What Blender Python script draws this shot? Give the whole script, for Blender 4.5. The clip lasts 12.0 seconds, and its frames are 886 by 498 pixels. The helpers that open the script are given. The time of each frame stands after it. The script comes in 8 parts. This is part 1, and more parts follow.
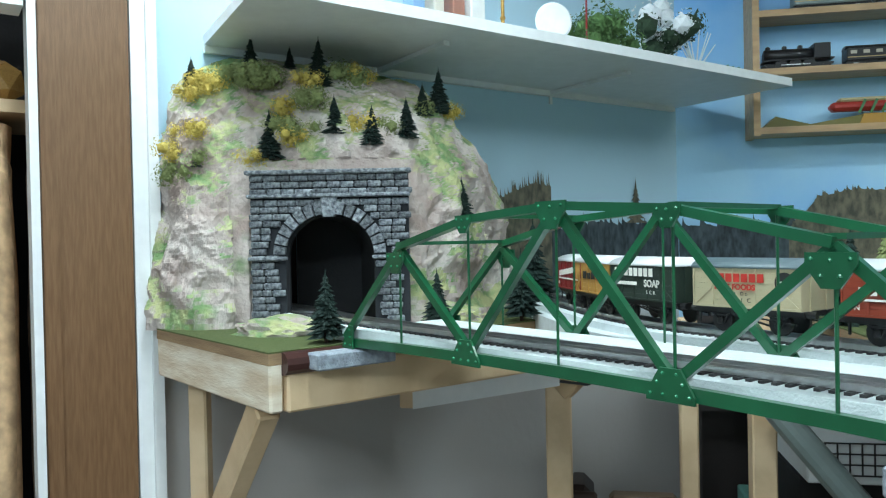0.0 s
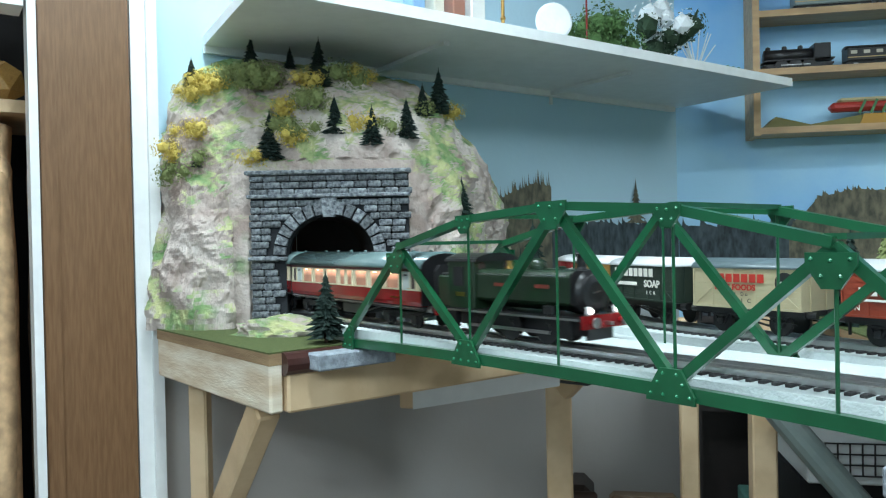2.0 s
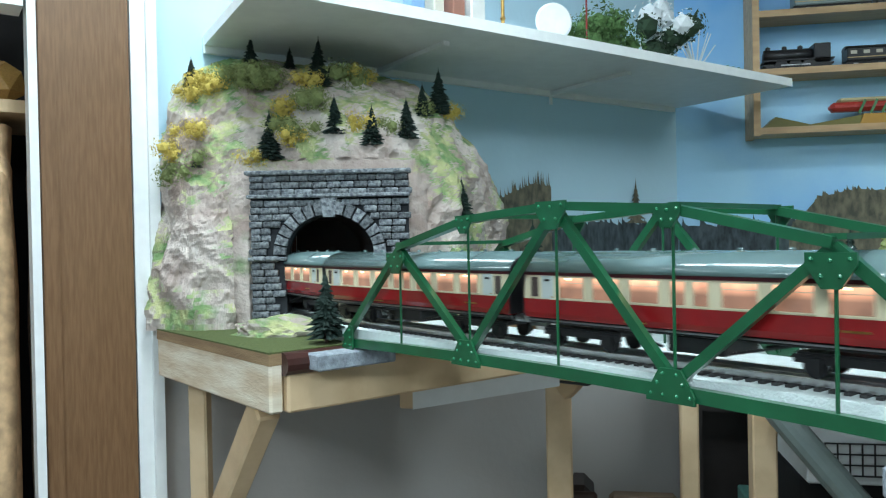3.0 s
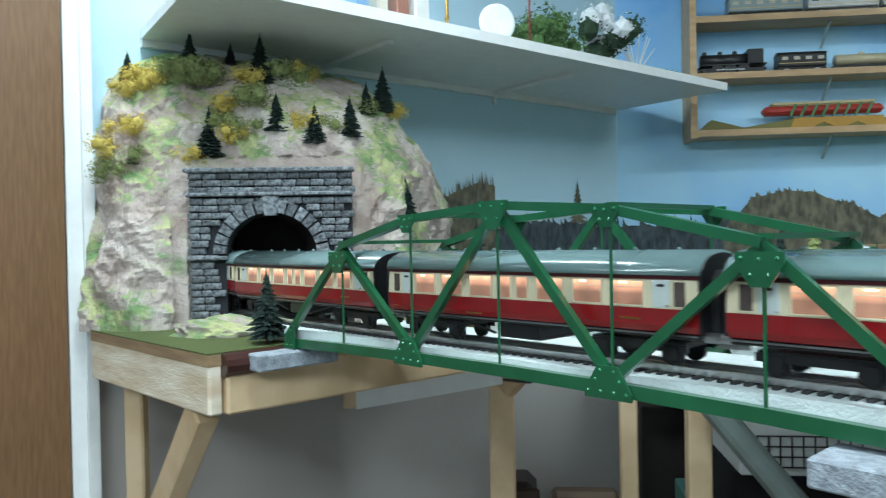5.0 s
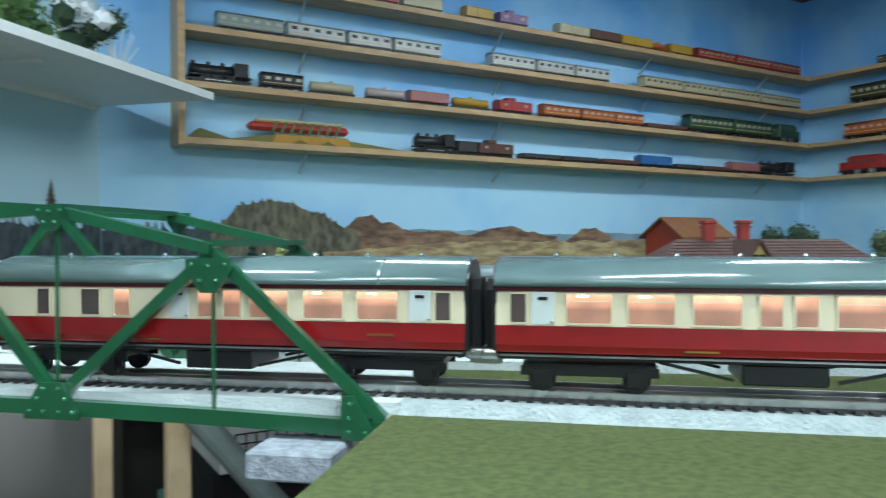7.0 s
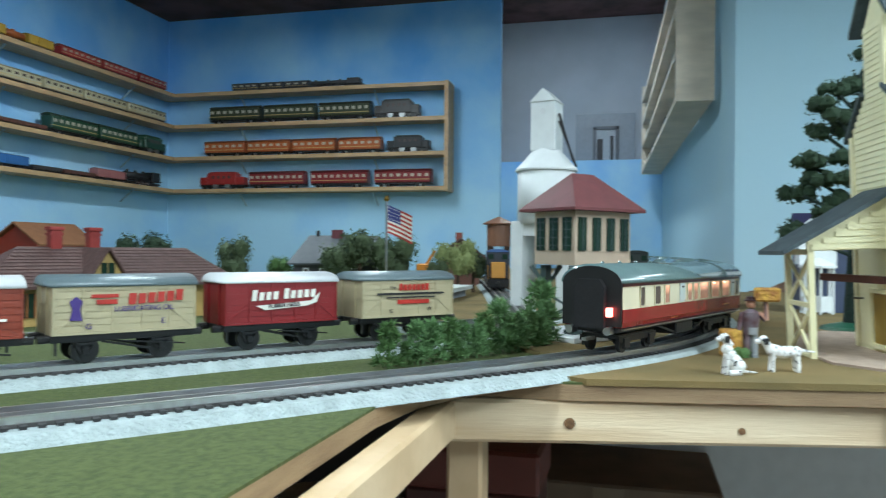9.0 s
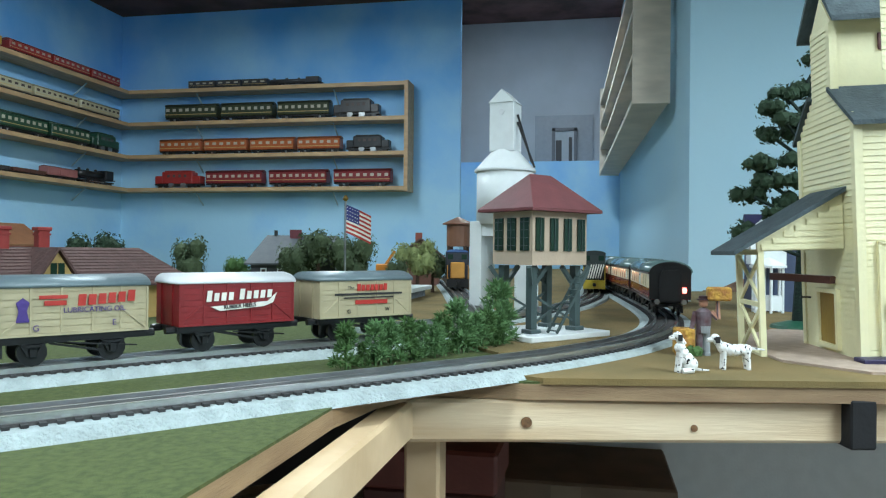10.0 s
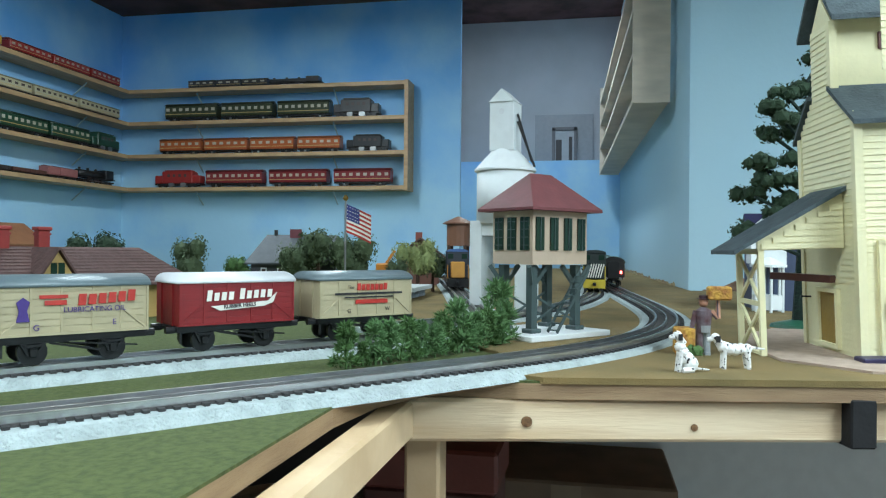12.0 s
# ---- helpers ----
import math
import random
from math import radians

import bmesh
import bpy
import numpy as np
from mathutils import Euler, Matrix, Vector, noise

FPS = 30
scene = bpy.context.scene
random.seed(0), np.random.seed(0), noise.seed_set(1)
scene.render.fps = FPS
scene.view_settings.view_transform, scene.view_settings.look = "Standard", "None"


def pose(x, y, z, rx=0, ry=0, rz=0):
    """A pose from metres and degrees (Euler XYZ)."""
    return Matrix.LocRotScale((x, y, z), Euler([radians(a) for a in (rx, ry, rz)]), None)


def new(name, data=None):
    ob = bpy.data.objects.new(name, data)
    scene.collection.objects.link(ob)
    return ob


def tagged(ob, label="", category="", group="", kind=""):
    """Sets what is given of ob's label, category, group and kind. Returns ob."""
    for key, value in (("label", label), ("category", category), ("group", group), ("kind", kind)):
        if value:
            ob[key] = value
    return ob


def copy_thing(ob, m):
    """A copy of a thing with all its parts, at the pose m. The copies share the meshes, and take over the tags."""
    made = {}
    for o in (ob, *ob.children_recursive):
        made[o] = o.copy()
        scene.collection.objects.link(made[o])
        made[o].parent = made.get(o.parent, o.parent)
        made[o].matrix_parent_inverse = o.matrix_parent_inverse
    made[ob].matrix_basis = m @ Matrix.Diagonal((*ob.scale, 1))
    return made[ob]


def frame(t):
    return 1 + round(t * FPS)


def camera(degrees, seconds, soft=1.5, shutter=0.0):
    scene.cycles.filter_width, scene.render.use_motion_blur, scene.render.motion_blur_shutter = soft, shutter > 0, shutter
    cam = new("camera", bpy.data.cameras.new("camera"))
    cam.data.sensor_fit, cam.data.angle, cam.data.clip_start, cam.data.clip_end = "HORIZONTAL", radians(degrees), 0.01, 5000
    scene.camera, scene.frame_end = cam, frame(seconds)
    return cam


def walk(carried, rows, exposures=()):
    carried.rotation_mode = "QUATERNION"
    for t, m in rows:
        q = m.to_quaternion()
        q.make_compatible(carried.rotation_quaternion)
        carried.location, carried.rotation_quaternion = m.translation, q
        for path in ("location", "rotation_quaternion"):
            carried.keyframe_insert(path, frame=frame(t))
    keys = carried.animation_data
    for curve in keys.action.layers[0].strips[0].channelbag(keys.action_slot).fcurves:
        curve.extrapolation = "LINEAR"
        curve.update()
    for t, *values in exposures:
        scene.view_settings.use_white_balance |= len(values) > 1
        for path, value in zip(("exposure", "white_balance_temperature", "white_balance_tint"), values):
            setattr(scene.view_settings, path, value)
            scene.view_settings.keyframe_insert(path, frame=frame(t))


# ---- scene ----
cam = camera(61.04, 12.0, soft=1.2, shutter=0.3)
PATH = [
    (0, pose(-0.0087, 0.0476, 1.125, 89.43, 1.16, 10.36)),
    (1.5, pose(-0.0087, 0.0476, 1.125, 89.44, 1.16, 10.37)),
    (2.5, pose(-0.0087, 0.0476, 1.125, 89.45, 1.16, 10.37)),
    (4.5, pose(-0.0084, 0.0477, 1.125, 89.44, 1.15, 10.02)),
    (5.0, pose(-0.0053, 0.0481, 1.125, 89.30, 1.07, 6.24)),
    (5.5, pose(-0.0004, 0.0484, 1.125, 89.21, 0.92, 0.44)),
    (6.0, pose(0.0070, 0.0479, 1.125, 89.21, 0.73, -8.28)),
    (6.5, pose(0.0154, 0.0459, 1.125, 89.26, 0.44, -18.53)),
    (7.0, pose(0.0246, 0.0417, 1.125, 89.35, 0.13, -30.59)),
    (7.5, pose(0.0324, 0.0360, 1.125, 89.49, 0.02, -41.98)),
    (7.7, pose(0.0353, 0.0332, 1.125, 89.59, -0.09, -46.75)),
    (8.1, pose(0.0402, 0.0270, 1.125, 89.77, -0.22, -56.13)),
    (8.5, pose(0.0441, 0.0200, 1.125, 89.95, -0.35, -65.54)),
    (8.9, pose(0.0465, 0.0134, 1.125, 90.11, -0.46, -73.89)),
    (9.3, pose(0.0475, 0.0093, 1.125, 90.21, -0.53, -78.87)),
    (9.5, pose(0.0475, 0.0093, 1.125, 90.22, -0.46, -78.93)),
    (10.0, pose(0.0475, 0.0095, 1.125, 90.18, -0.54, -78.74)),
    (10.5, pose(0.0475, 0.0095, 1.125, 90.13, -0.56, -78.72)),
    (12.0, pose(0.0475, 0.0095, 1.125, 90.14, -0.51, -78.73)),
]
walk(cam, PATH)

# ---- light ----
world = bpy.data.worlds.new("room_world")
scene.world = world
world.use_nodes = True
world.node_tree.nodes["Background"].inputs[0].default_value = (0.75, 0.85, 1.0, 1)
world.node_tree.nodes["Background"].inputs[1].default_value = 0.003
scene.view_settings.exposure = 0.0

CEIL = 2.17
HIGH = 2.74
FLOOR = -0.1
WY = 2.1
WX = 3.09
BX = 5.2


def tube_lamp(x, y, turn, power, length=1.2, width=0.16):
    data = bpy.data.lights.new("tube_light", "AREA")
    data.shape, data.size, data.size_y = "RECTANGLE", length, width
    data.energy, data.color = power, (0.82, 1.0, 1.09)
    ob = new("tube_light", data)
    ob.matrix_world = pose(x, y, (CEIL if x < 3 else HIGH) - 0.075, 0, 0, turn)
    return ob


LAMPS = [(-0.2, 0.62, -41, 19), (-0.5, -1.5, 0, 54), (1.75, 1.05, 0, 14), (3.8, 0.35, 0, 19), (-1.3, 0.5, 90, 3), (0.75, -1.0, 0, 22)]
for lx, ly, lr, lp in LAMPS:
    tube_lamp(lx, ly, lr, lp)


# ---- materials ----
def mat(name, color, rough=0.6, metal=0.0, var=0.12, scale=40.0, bump=0.1, bscale=200.0, color2=None, glow=None, strength=0.0, coat=0.0, stretch=(1, 1, 1), rand=0.0, dist=0.004):
    m = bpy.data.materials.new(name)
    m.use_nodes = True
    nt = m.node_tree
    n, l = nt.nodes, nt.links
    b = n["Principled BSDF"]
    b.inputs["Roughness"].default_value = rough
    b.inputs["Metallic"].default_value = metal
    b.inputs["Coat Weight"].default_value = coat
    tc = n.new("ShaderNodeTexCoord")
    mp = n.new("ShaderNodeMapping")
    mp.inputs["Scale"].default_value = stretch
    l.new(tc.outputs["Object"], mp.inputs["Vector"])
    no = n.new("ShaderNodeTexNoise")
    no.inputs["Scale"].default_value = scale
    no.inputs["Detail"].default_value = 6
    l.new(mp.outputs["Vector"], no.inputs["Vector"])
    ramp = n.new("ShaderNodeValToRGB")
    lo = tuple(max(0, c * (1 - var)) for c in color) if color2 is None else color2
    hi = tuple(min(1, c * (1 + var)) for c in color) if color2 is None else color
    ramp.color_ramp.elements[0].position, ramp.color_ramp.elements[1].position = 0.35, 0.65
    ramp.color_ramp.elements[0].color = (*lo, 1)
    ramp.color_ramp.elements[1].color = (*hi, 1)
    l.new(no.outputs["Fac"], ramp.inputs["Fac"])
    last = ramp.outputs["Color"]
    if rand > 0:
        oi = n.new("ShaderNodeObjectInfo")
        mr = n.new("ShaderNodeMapRange")
        mr.inputs["To Min"].default_value, mr.inputs["To Max"].default_value = 1 - rand, 1 + rand
        l.new(oi.outputs["Random"], mr.inputs["Value"])
        hs = n.new("ShaderNodeHueSaturation")
        l.new(mr.outputs["Result"], hs.inputs["Value"])
        l.new(last, hs.inputs["Color"])
        last = hs.outputs["Color"]
    l.new(last, b.inputs["Base Color"])
    if bump > 0:
        n2 = n.new("ShaderNodeTexNoise")
        n2.inputs["Scale"].default_value = bscale
        n2.inputs["Detail"].default_value = 4
        l.new(mp.outputs["Vector"], n2.inputs["Vector"])
        bp = n.new("ShaderNodeBump")
        bp.inputs["Strength"].default_value, bp.inputs["Distance"].default_value = bump, dist
        l.new(n2.outputs["Fac"], bp.inputs["Height"])
        l.new(bp.outputs["Normal"], b.inputs["Normal"])
    if glow:
        b.inputs["Emission Color"].default_value = (*glow, 1)
        b.inputs["Emission Strength"].default_value = strength
    return m


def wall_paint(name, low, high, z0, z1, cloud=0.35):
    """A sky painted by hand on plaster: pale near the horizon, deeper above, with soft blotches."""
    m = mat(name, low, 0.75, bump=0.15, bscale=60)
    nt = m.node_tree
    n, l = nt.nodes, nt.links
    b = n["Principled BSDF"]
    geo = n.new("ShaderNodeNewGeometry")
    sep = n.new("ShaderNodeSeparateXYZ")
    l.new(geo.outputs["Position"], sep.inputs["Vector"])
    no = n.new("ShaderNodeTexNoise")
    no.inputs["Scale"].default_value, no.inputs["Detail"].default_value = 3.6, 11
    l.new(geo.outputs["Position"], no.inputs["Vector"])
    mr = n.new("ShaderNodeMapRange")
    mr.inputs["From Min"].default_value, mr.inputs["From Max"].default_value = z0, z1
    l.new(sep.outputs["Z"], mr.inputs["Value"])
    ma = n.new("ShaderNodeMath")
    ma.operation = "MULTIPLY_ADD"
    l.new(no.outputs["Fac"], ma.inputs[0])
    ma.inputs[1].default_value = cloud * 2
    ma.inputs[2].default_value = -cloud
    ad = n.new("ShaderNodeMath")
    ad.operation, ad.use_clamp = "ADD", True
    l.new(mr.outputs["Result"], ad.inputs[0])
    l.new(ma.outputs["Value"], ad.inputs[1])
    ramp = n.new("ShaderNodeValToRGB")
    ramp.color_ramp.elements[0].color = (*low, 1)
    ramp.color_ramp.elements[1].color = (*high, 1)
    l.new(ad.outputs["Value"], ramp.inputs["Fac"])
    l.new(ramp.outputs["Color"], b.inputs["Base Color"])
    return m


M_SKY = wall_paint("painted_sky", (0.41, 0.68, 0.88), (0.10, 0.39, 0.88), 1.35, 2.3, 0.8)
M_SIDE = wall_paint("side_wall_paint", (0.44, 0.65, 0.75), (0.40, 0.64, 0.78), 1.2, 2.1, 0.6)
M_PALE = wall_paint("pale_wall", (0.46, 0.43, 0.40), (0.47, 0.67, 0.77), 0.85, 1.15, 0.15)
M_WHITE = mat("white_gloss_board", (0.78, 0.80, 0.79), 0.35, var=0.03, bump=0.05)
M_GREYWALL = mat("grey_wall", (0.38, 0.41, 0.46), 0.8, var=0.05, scale=5)
M_CEIL = mat("dark_ceiling", (0.10, 0.05, 0.05), 0.9, var=0.4, scale=6)
M_FLOOR = mat("concrete_floor", (0.25, 0.23, 0.21), 0.8, var=0.2, scale=5)
M_PINE = mat("pine_wood", (0.74, 0.55, 0.34), 0.55, color2=(0.60, 0.42, 0.24), scale=14, bump=0.15, bscale=90, stretch=(1, 1, 1))
M_PINEX = mat("pine_grain", (0.82, 0.66, 0.45), 0.5, color2=(0.66, 0.48, 0.29), scale=7, bump=0.15, bscale=60, stretch=(1.2, 0.5, 9))
M_PALEPINE = mat("weathered_pale_pine", (0.82, 0.74, 0.60), 0.65, color2=(0.62, 0.48, 0.32), scale=12, bump=0.3, bscale=70, stretch=(1, 1, 5))
M_DOOR = mat("brown_door_veneer", (0.20, 0.105, 0.048), 0.45, color2=(0.15, 0.075, 0.032), scale=45, bump=0.1, stretch=(6, 6, 0.5))
M_GRASS = mat("grass_mat", (0.100, 0.124, 0.036), 0.95, color2=(0.058, 0.082, 0.022), scale=190, bump=0.6, bscale=900, dist=0.002)
M_EARTH = mat("ochre_earth_mat", (0.23, 0.16, 0.06), 0.95, color2=(0.16, 0.12, 0.045), scale=12, bump=0.5, bscale=700, dist=0.002)
M_FOAM = mat("pale_foam_roadbed", (0.42, 0.49, 0.49), 0.95, var=0.12, scale=60, bump=0.9, bscale=330, dist=0.004)
M_SHELFPINE = mat("varnished_shelf_pine", (0.55, 0.36, 0.19), 0.5, color2=(0.43, 0.27, 0.14), scale=12, bump=0.1, bscale=80, stretch=(1, 5, 5))
M_BRACKET = mat("blue_grey_bracket", (0.34, 0.45, 0.52), 0.5)
M_KNOT = mat("pine_knot", (0.24, 0.12, 0.05), 0.7, color2=(0.10, 0.05, 0.02), scale=300)
M_WHITEFOAM = mat("white_foam_deck", (0.62, 0.69, 0.69), 0.9, var=0.05, scale=90, bump=0.5, bscale=420, dist=0.003)
M_GREYFOAM = mat("grey_foam_block", (0.29, 0.33, 0.37), 0.9, var=0.25, scale=120, bump=0.5, bscale=400)
M_RAIL = mat("worn_steel_rail", (0.70, 0.70, 0.70), 0.28, 1.0, var=0.1)
M_TIE = mat("dark_sleeper", (0.035, 0.035, 0.035), 0.92, rand=0.3)
M_BALLAST = mat("grey_track_base", (0.05, 0.048, 0.046), 0.95, var=0.3, scale=150)
M_GREEN = mat("green_bridge_paint", (0.009, 0.092, 0.037), 0.28, var=0.15, scale=25, bump=0.03, coat=0.3)
M_RIVET = mat("green_rivet", (0.03, 0.20, 0.10), 0.25, bump=0)
M_BLACK = mat("black_enamel", (0.012, 0.012, 0.013), 0.35, bump=0.05)
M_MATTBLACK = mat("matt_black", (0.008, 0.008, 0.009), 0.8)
M_ROOFGREY = mat("grey_green_roof_enamel", (0.13, 0.20, 0.20), 0.18, var=0.06, bump=0.02, coat=0.5)
M_CREAM = mat("cream_enamel", (0.76, 0.68, 0.48), 0.3, var=0.03, bump=0.02, coat=0.3)
M_RED = mat("crimson_enamel", (0.27, 0.010, 0.012), 0.25, var=0.06, bump=0.02, coat=0.4)
M_MAROON = mat("maroon_line", (0.06, 0.006, 0.01), 0.3)
# No light behind these panes: the coach's inner glow is their own emission.
M_PANE = mat("glowing_coach_window", (0.30, 0.16, 0.12), 0.2, var=0.1, scale=30, bump=0, glow=(1.0, 0.50, 0.30), strength=0.42)


def painted_glow(m, z0, z1, lo, hi):
    """Paints the lit coach ceiling's glow into the pane: brightest near its top, uneven along it."""
    nt = m.node_tree
    n, l = nt.nodes, nt.links
    tc = n.new("ShaderNodeTexCoord")
    sp = n.new("ShaderNodeSeparateXYZ")
    l.new(tc.outputs["Object"], sp.inputs["Vector"])
    mr = n.new("ShaderNodeMapRange")
    mr.inputs["From Min"].default_value, mr.inputs["From Max"].default_value = z0, z1
    mr.inputs["To Min"].default_value, mr.inputs["To Max"].default_value = lo, hi
    l.new(sp.outputs["Z"], mr.inputs["Value"])
    no = n.new("ShaderNodeTexNoise")
    no.inputs["Scale"].default_value = 55
    l.new(tc.outputs["Object"], no.inputs["Vector"])
    mu = n.new("ShaderNodeMath")
    mu.operation = "MULTIPLY"
    l.new(mr.outputs["Result"], mu.inputs[0])
    l.new(no.outputs["Fac"], mu.inputs[1])
    l.new(mu.outputs["Value"], n["Principled BSDF"].inputs["Emission Strength"])


painted_glow(M_PANE, 0.055, 0.0645, 0.42, 2.8)
M_DARKPANE = mat("dark_coach_window", (0.10, 0.075, 0.07), 0.12, bump=0)
M_BULB = mat("coach_lamp", (1, 0.9, 0.7), 0.4, bump=0, glow=(1.0, 0.66, 0.36), strength=4)
M_WHITELAMP = mat("loco_lamp", (1, 1, 0.95), 0.4, bump=0, glow=(1.0, 0.95, 0.85), strength=12)
M_TAIL = mat("red_tail_lamp", (1, 0.1, 0.1), 0.4, bump=0, glow=(1.0, 0.12, 0.1), strength=9)
M_LOCOGREEN = mat("dark_green_loco", (0.014, 0.034, 0.016), 0.3, var=0.15, bump=0.03, coat=0.3)
M_BRASS = mat("brass", (0.55, 0.34, 0.10), 0.3, 1.0, bump=0.02)
M_STEEL = mat("steel", (0.5, 0.5, 0.5), 0.3, 1.0, bump=0.05)
M_ROCK = mat("plaster_rock", (0.66, 0.59, 0.54), 0.9, color2=(0.34, 0.26, 0.225), scale=11, bump=0.7, bscale=85, dist=0.008)
M_STONE = mat("cut_stone", (0.27, 0.295, 0.31), 0.85, color2=(0.075, 0.085, 0.10), scale=160, bump=0.9, bscale=260, rand=0.35)
M_MORTAR = mat("dark_mortar", (0.025, 0.028, 0.033), 0.95)
M_FIR = mat("dark_fir_needles", (0.008, 0.032, 0.022), 0.8, color2=(0.003, 0.014, 0.011), scale=220, bump=0.5)
M_TRUNK = mat("trunk_bark", (0.07, 0.04, 0.025), 0.9)
M_YELLOWBUSH = mat("yellow_lichen", (0.68, 0.54, 0.13), 0.9, color2=(0.46, 0.35, 0.08), scale=90)
M_GREENBUSH = mat("olive_lichen", (0.30, 0.34, 0.13), 0.9, color2=(0.15, 0.19, 0.07), scale=90)
M_LEAF = mat("green_leaves", (0.10, 0.21, 0.06), 0.8, color2=(0.05, 0.11, 0.03), scale=90)
M_DARKLEAF = mat("dark_leaves", (0.035, 0.075, 0.035), 0.85, color2=(0.015, 0.035, 0.018), scale=90)
M_SNOW = mat("flocked_snow", (0.80, 0.84, 0.86), 0.9, var=0.05)


# ---- mesh helpers ----
def put(bm, mesh_name, material):
    me = bpy.data.meshes.new(mesh_name)
    bm.normal_update()
    bm.to_mesh(me)
    bm.free()
    for m in (material if isinstance(material, (list, tuple)) else [material]):
        me.materials.append(m)
    return me


def part(name, bm, material, parent, label="", m=None):
    ob = new(name, put(bm, name, material))
    ob.parent = parent
    if m is not None:
        ob.matrix_basis = m
    if label:
        ob["label"] = label
    return ob


def share(name, mesh, parent, m):
    ob = new(name, mesh)
    ob.parent = parent
    ob.matrix_basis = m
    return ob


def thing(name, bm, material, label, category, kind="", group="", m=None):
    ob = new(name, put(bm, name, material))
    if m is not None:
        ob.matrix_basis = m
    return tagged(ob, label, category, group, kind)


def root(name, label, category, group="", m=None, kind=""):
    ob = new(name)
    ob.empty_display_size = 0.02
    if m is not None:
        ob.matrix_basis = m
    return tagged(ob, label, category, group, kind)


def box(bm, cx, cy, cz, sx, sy, sz, m=None, bevel=0.0):
    t = Matrix.Translation((cx, cy, cz)) @ Matrix.Diagonal((sx, sy, sz, 1))
    r = bmesh.ops.create_cube(bm, size=1.0, matrix=(m @ t) if m is not None else t)
    if bevel > 0:
        es = list({e for v in r["verts"] for e in v.link_edges})
        bmesh.ops.bevel(bm, geom=es, offset=bevel, segments=1, affect="EDGES")
    return bm


def bx(*a, **k):
    return box(bmesh.new(), *a, **k)


def rod(bm, a, b, r, seg=8, r2=None):
    a, b = Vector(a), Vector(b)
    d = b - a
    m = Matrix.Translation((a + b) / 2) @ d.to_track_quat("Z", "Y").to_matrix().to_4x4()
    bmesh.ops.create_cone(bm, cap_ends=True, segments=seg, radius1=r, radius2=r if r2 is None else r2, depth=d.length, matrix=m)
    return bm


def bar(bm, a, b, w, h, up=(0, 0, 1)):
    """A square bar from a to b, w across and h along up."""
    a, b = Vector(a), Vector(b)
    x = (b - a).normalized()
    if abs(x.dot(Vector(up))) > 0.999:
        up = (1, 0, 0)
    y = Vector(up).cross(x).normalized()
    z = x.cross(y)
    m = Matrix((x, y, z)).transposed().to_4x4()
    m.translation = (a + b) / 2
    return box(bm, 0, 0, 0, (b - a).length, w, h, m=m)


def prism(bm, pts, depth, m=None, axis="y"):
    """A polygon in x-z, given depth along y (centred); or in x-y with depth along z downwards."""
    vs, ws = [], []
    for p in pts:
        if axis == "y":
            a, b = Vector((p[0], -depth / 2, p[1])), Vector((p[0], depth / 2, p[1]))
        else:
            a, b = Vector((p[0], p[1], 0)), Vector((p[0], p[1], -depth))
        if m is not None:
            a, b = m @ a, m @ b
        vs.append(bm.verts.new(a))
        ws.append(bm.verts.new(b))
    n = len(pts)
    f = [bm.faces.new(vs), bm.faces.new(ws[::-1])]
    for i in range(n):
        f.append(bm.faces.new((vs[i], ws[i], ws[(i + 1) % n], vs[(i + 1) % n])))
    bmesh.ops.recalc_face_normals(bm, faces=f)
    return bm


def extrude_x(bm, prof, x0, x1, close=True):
    """A profile in y-z swept from x0 to x1."""
    a = [bm.verts.new((x0, y, z)) for y, z in prof]
    b = [bm.verts.new((x1, y, z)) for y, z in prof]
    n = len(prof)
    f = []
    for i in range(n if close else n - 1):
        f.append(bm.faces.new((a[i], a[(i + 1) % n], b[(i + 1) % n], b[i])))
    if close:
        f += [bm.faces.new(a[::-1]), bm.faces.new(b)]
    bmesh.ops.recalc_face_normals(bm, faces=f)
    return bm


def lathe(bm, prof, seg=24, m=None):
    rings = []
    for r, z in prof:
        rings.append([bm.verts.new((m if m is not None else Matrix()) @ Vector((r * math.cos(2 * math.pi * k / seg), r * math.sin(2 * math.pi * k / seg), z))) for k in range(seg)])
    for a, b in zip(rings, rings[1:]):
        for k in range(seg):
            bm.faces.new((a[k], a[(k + 1) % seg], b[(k + 1) % seg], b[k]))
    bm.faces.new(rings[0][::-1])
    bm.faces.new(rings[-1])
    return bm


def smooth(ob):
    for p in ob.data.polygons:
        p.use_smooth = True
    return ob


def text_part(words, size, material, parent, m, label="", name="lettering", bold=0.0):
    cu = bpy.data.curves.new(name, "FONT")
    cu.body, cu.size, cu.extrude, cu.offset = words, size, 0.0002, bold
    cu.align_x, cu.align_y = "CENTER", "CENTER"
    ob = new(name, cu)
    dg = bpy.context.evaluated_depsgraph_get()
    me = bpy.data.meshes.new_from_object(ob.evaluated_get(dg))
    bpy.data.objects.remove(ob)
    me.materials.clear()
    me.materials.append(material)
    o = new(name, me)
    o.parent, o.matrix_basis = parent, m
    if label:
        o["label"] = label
    return o


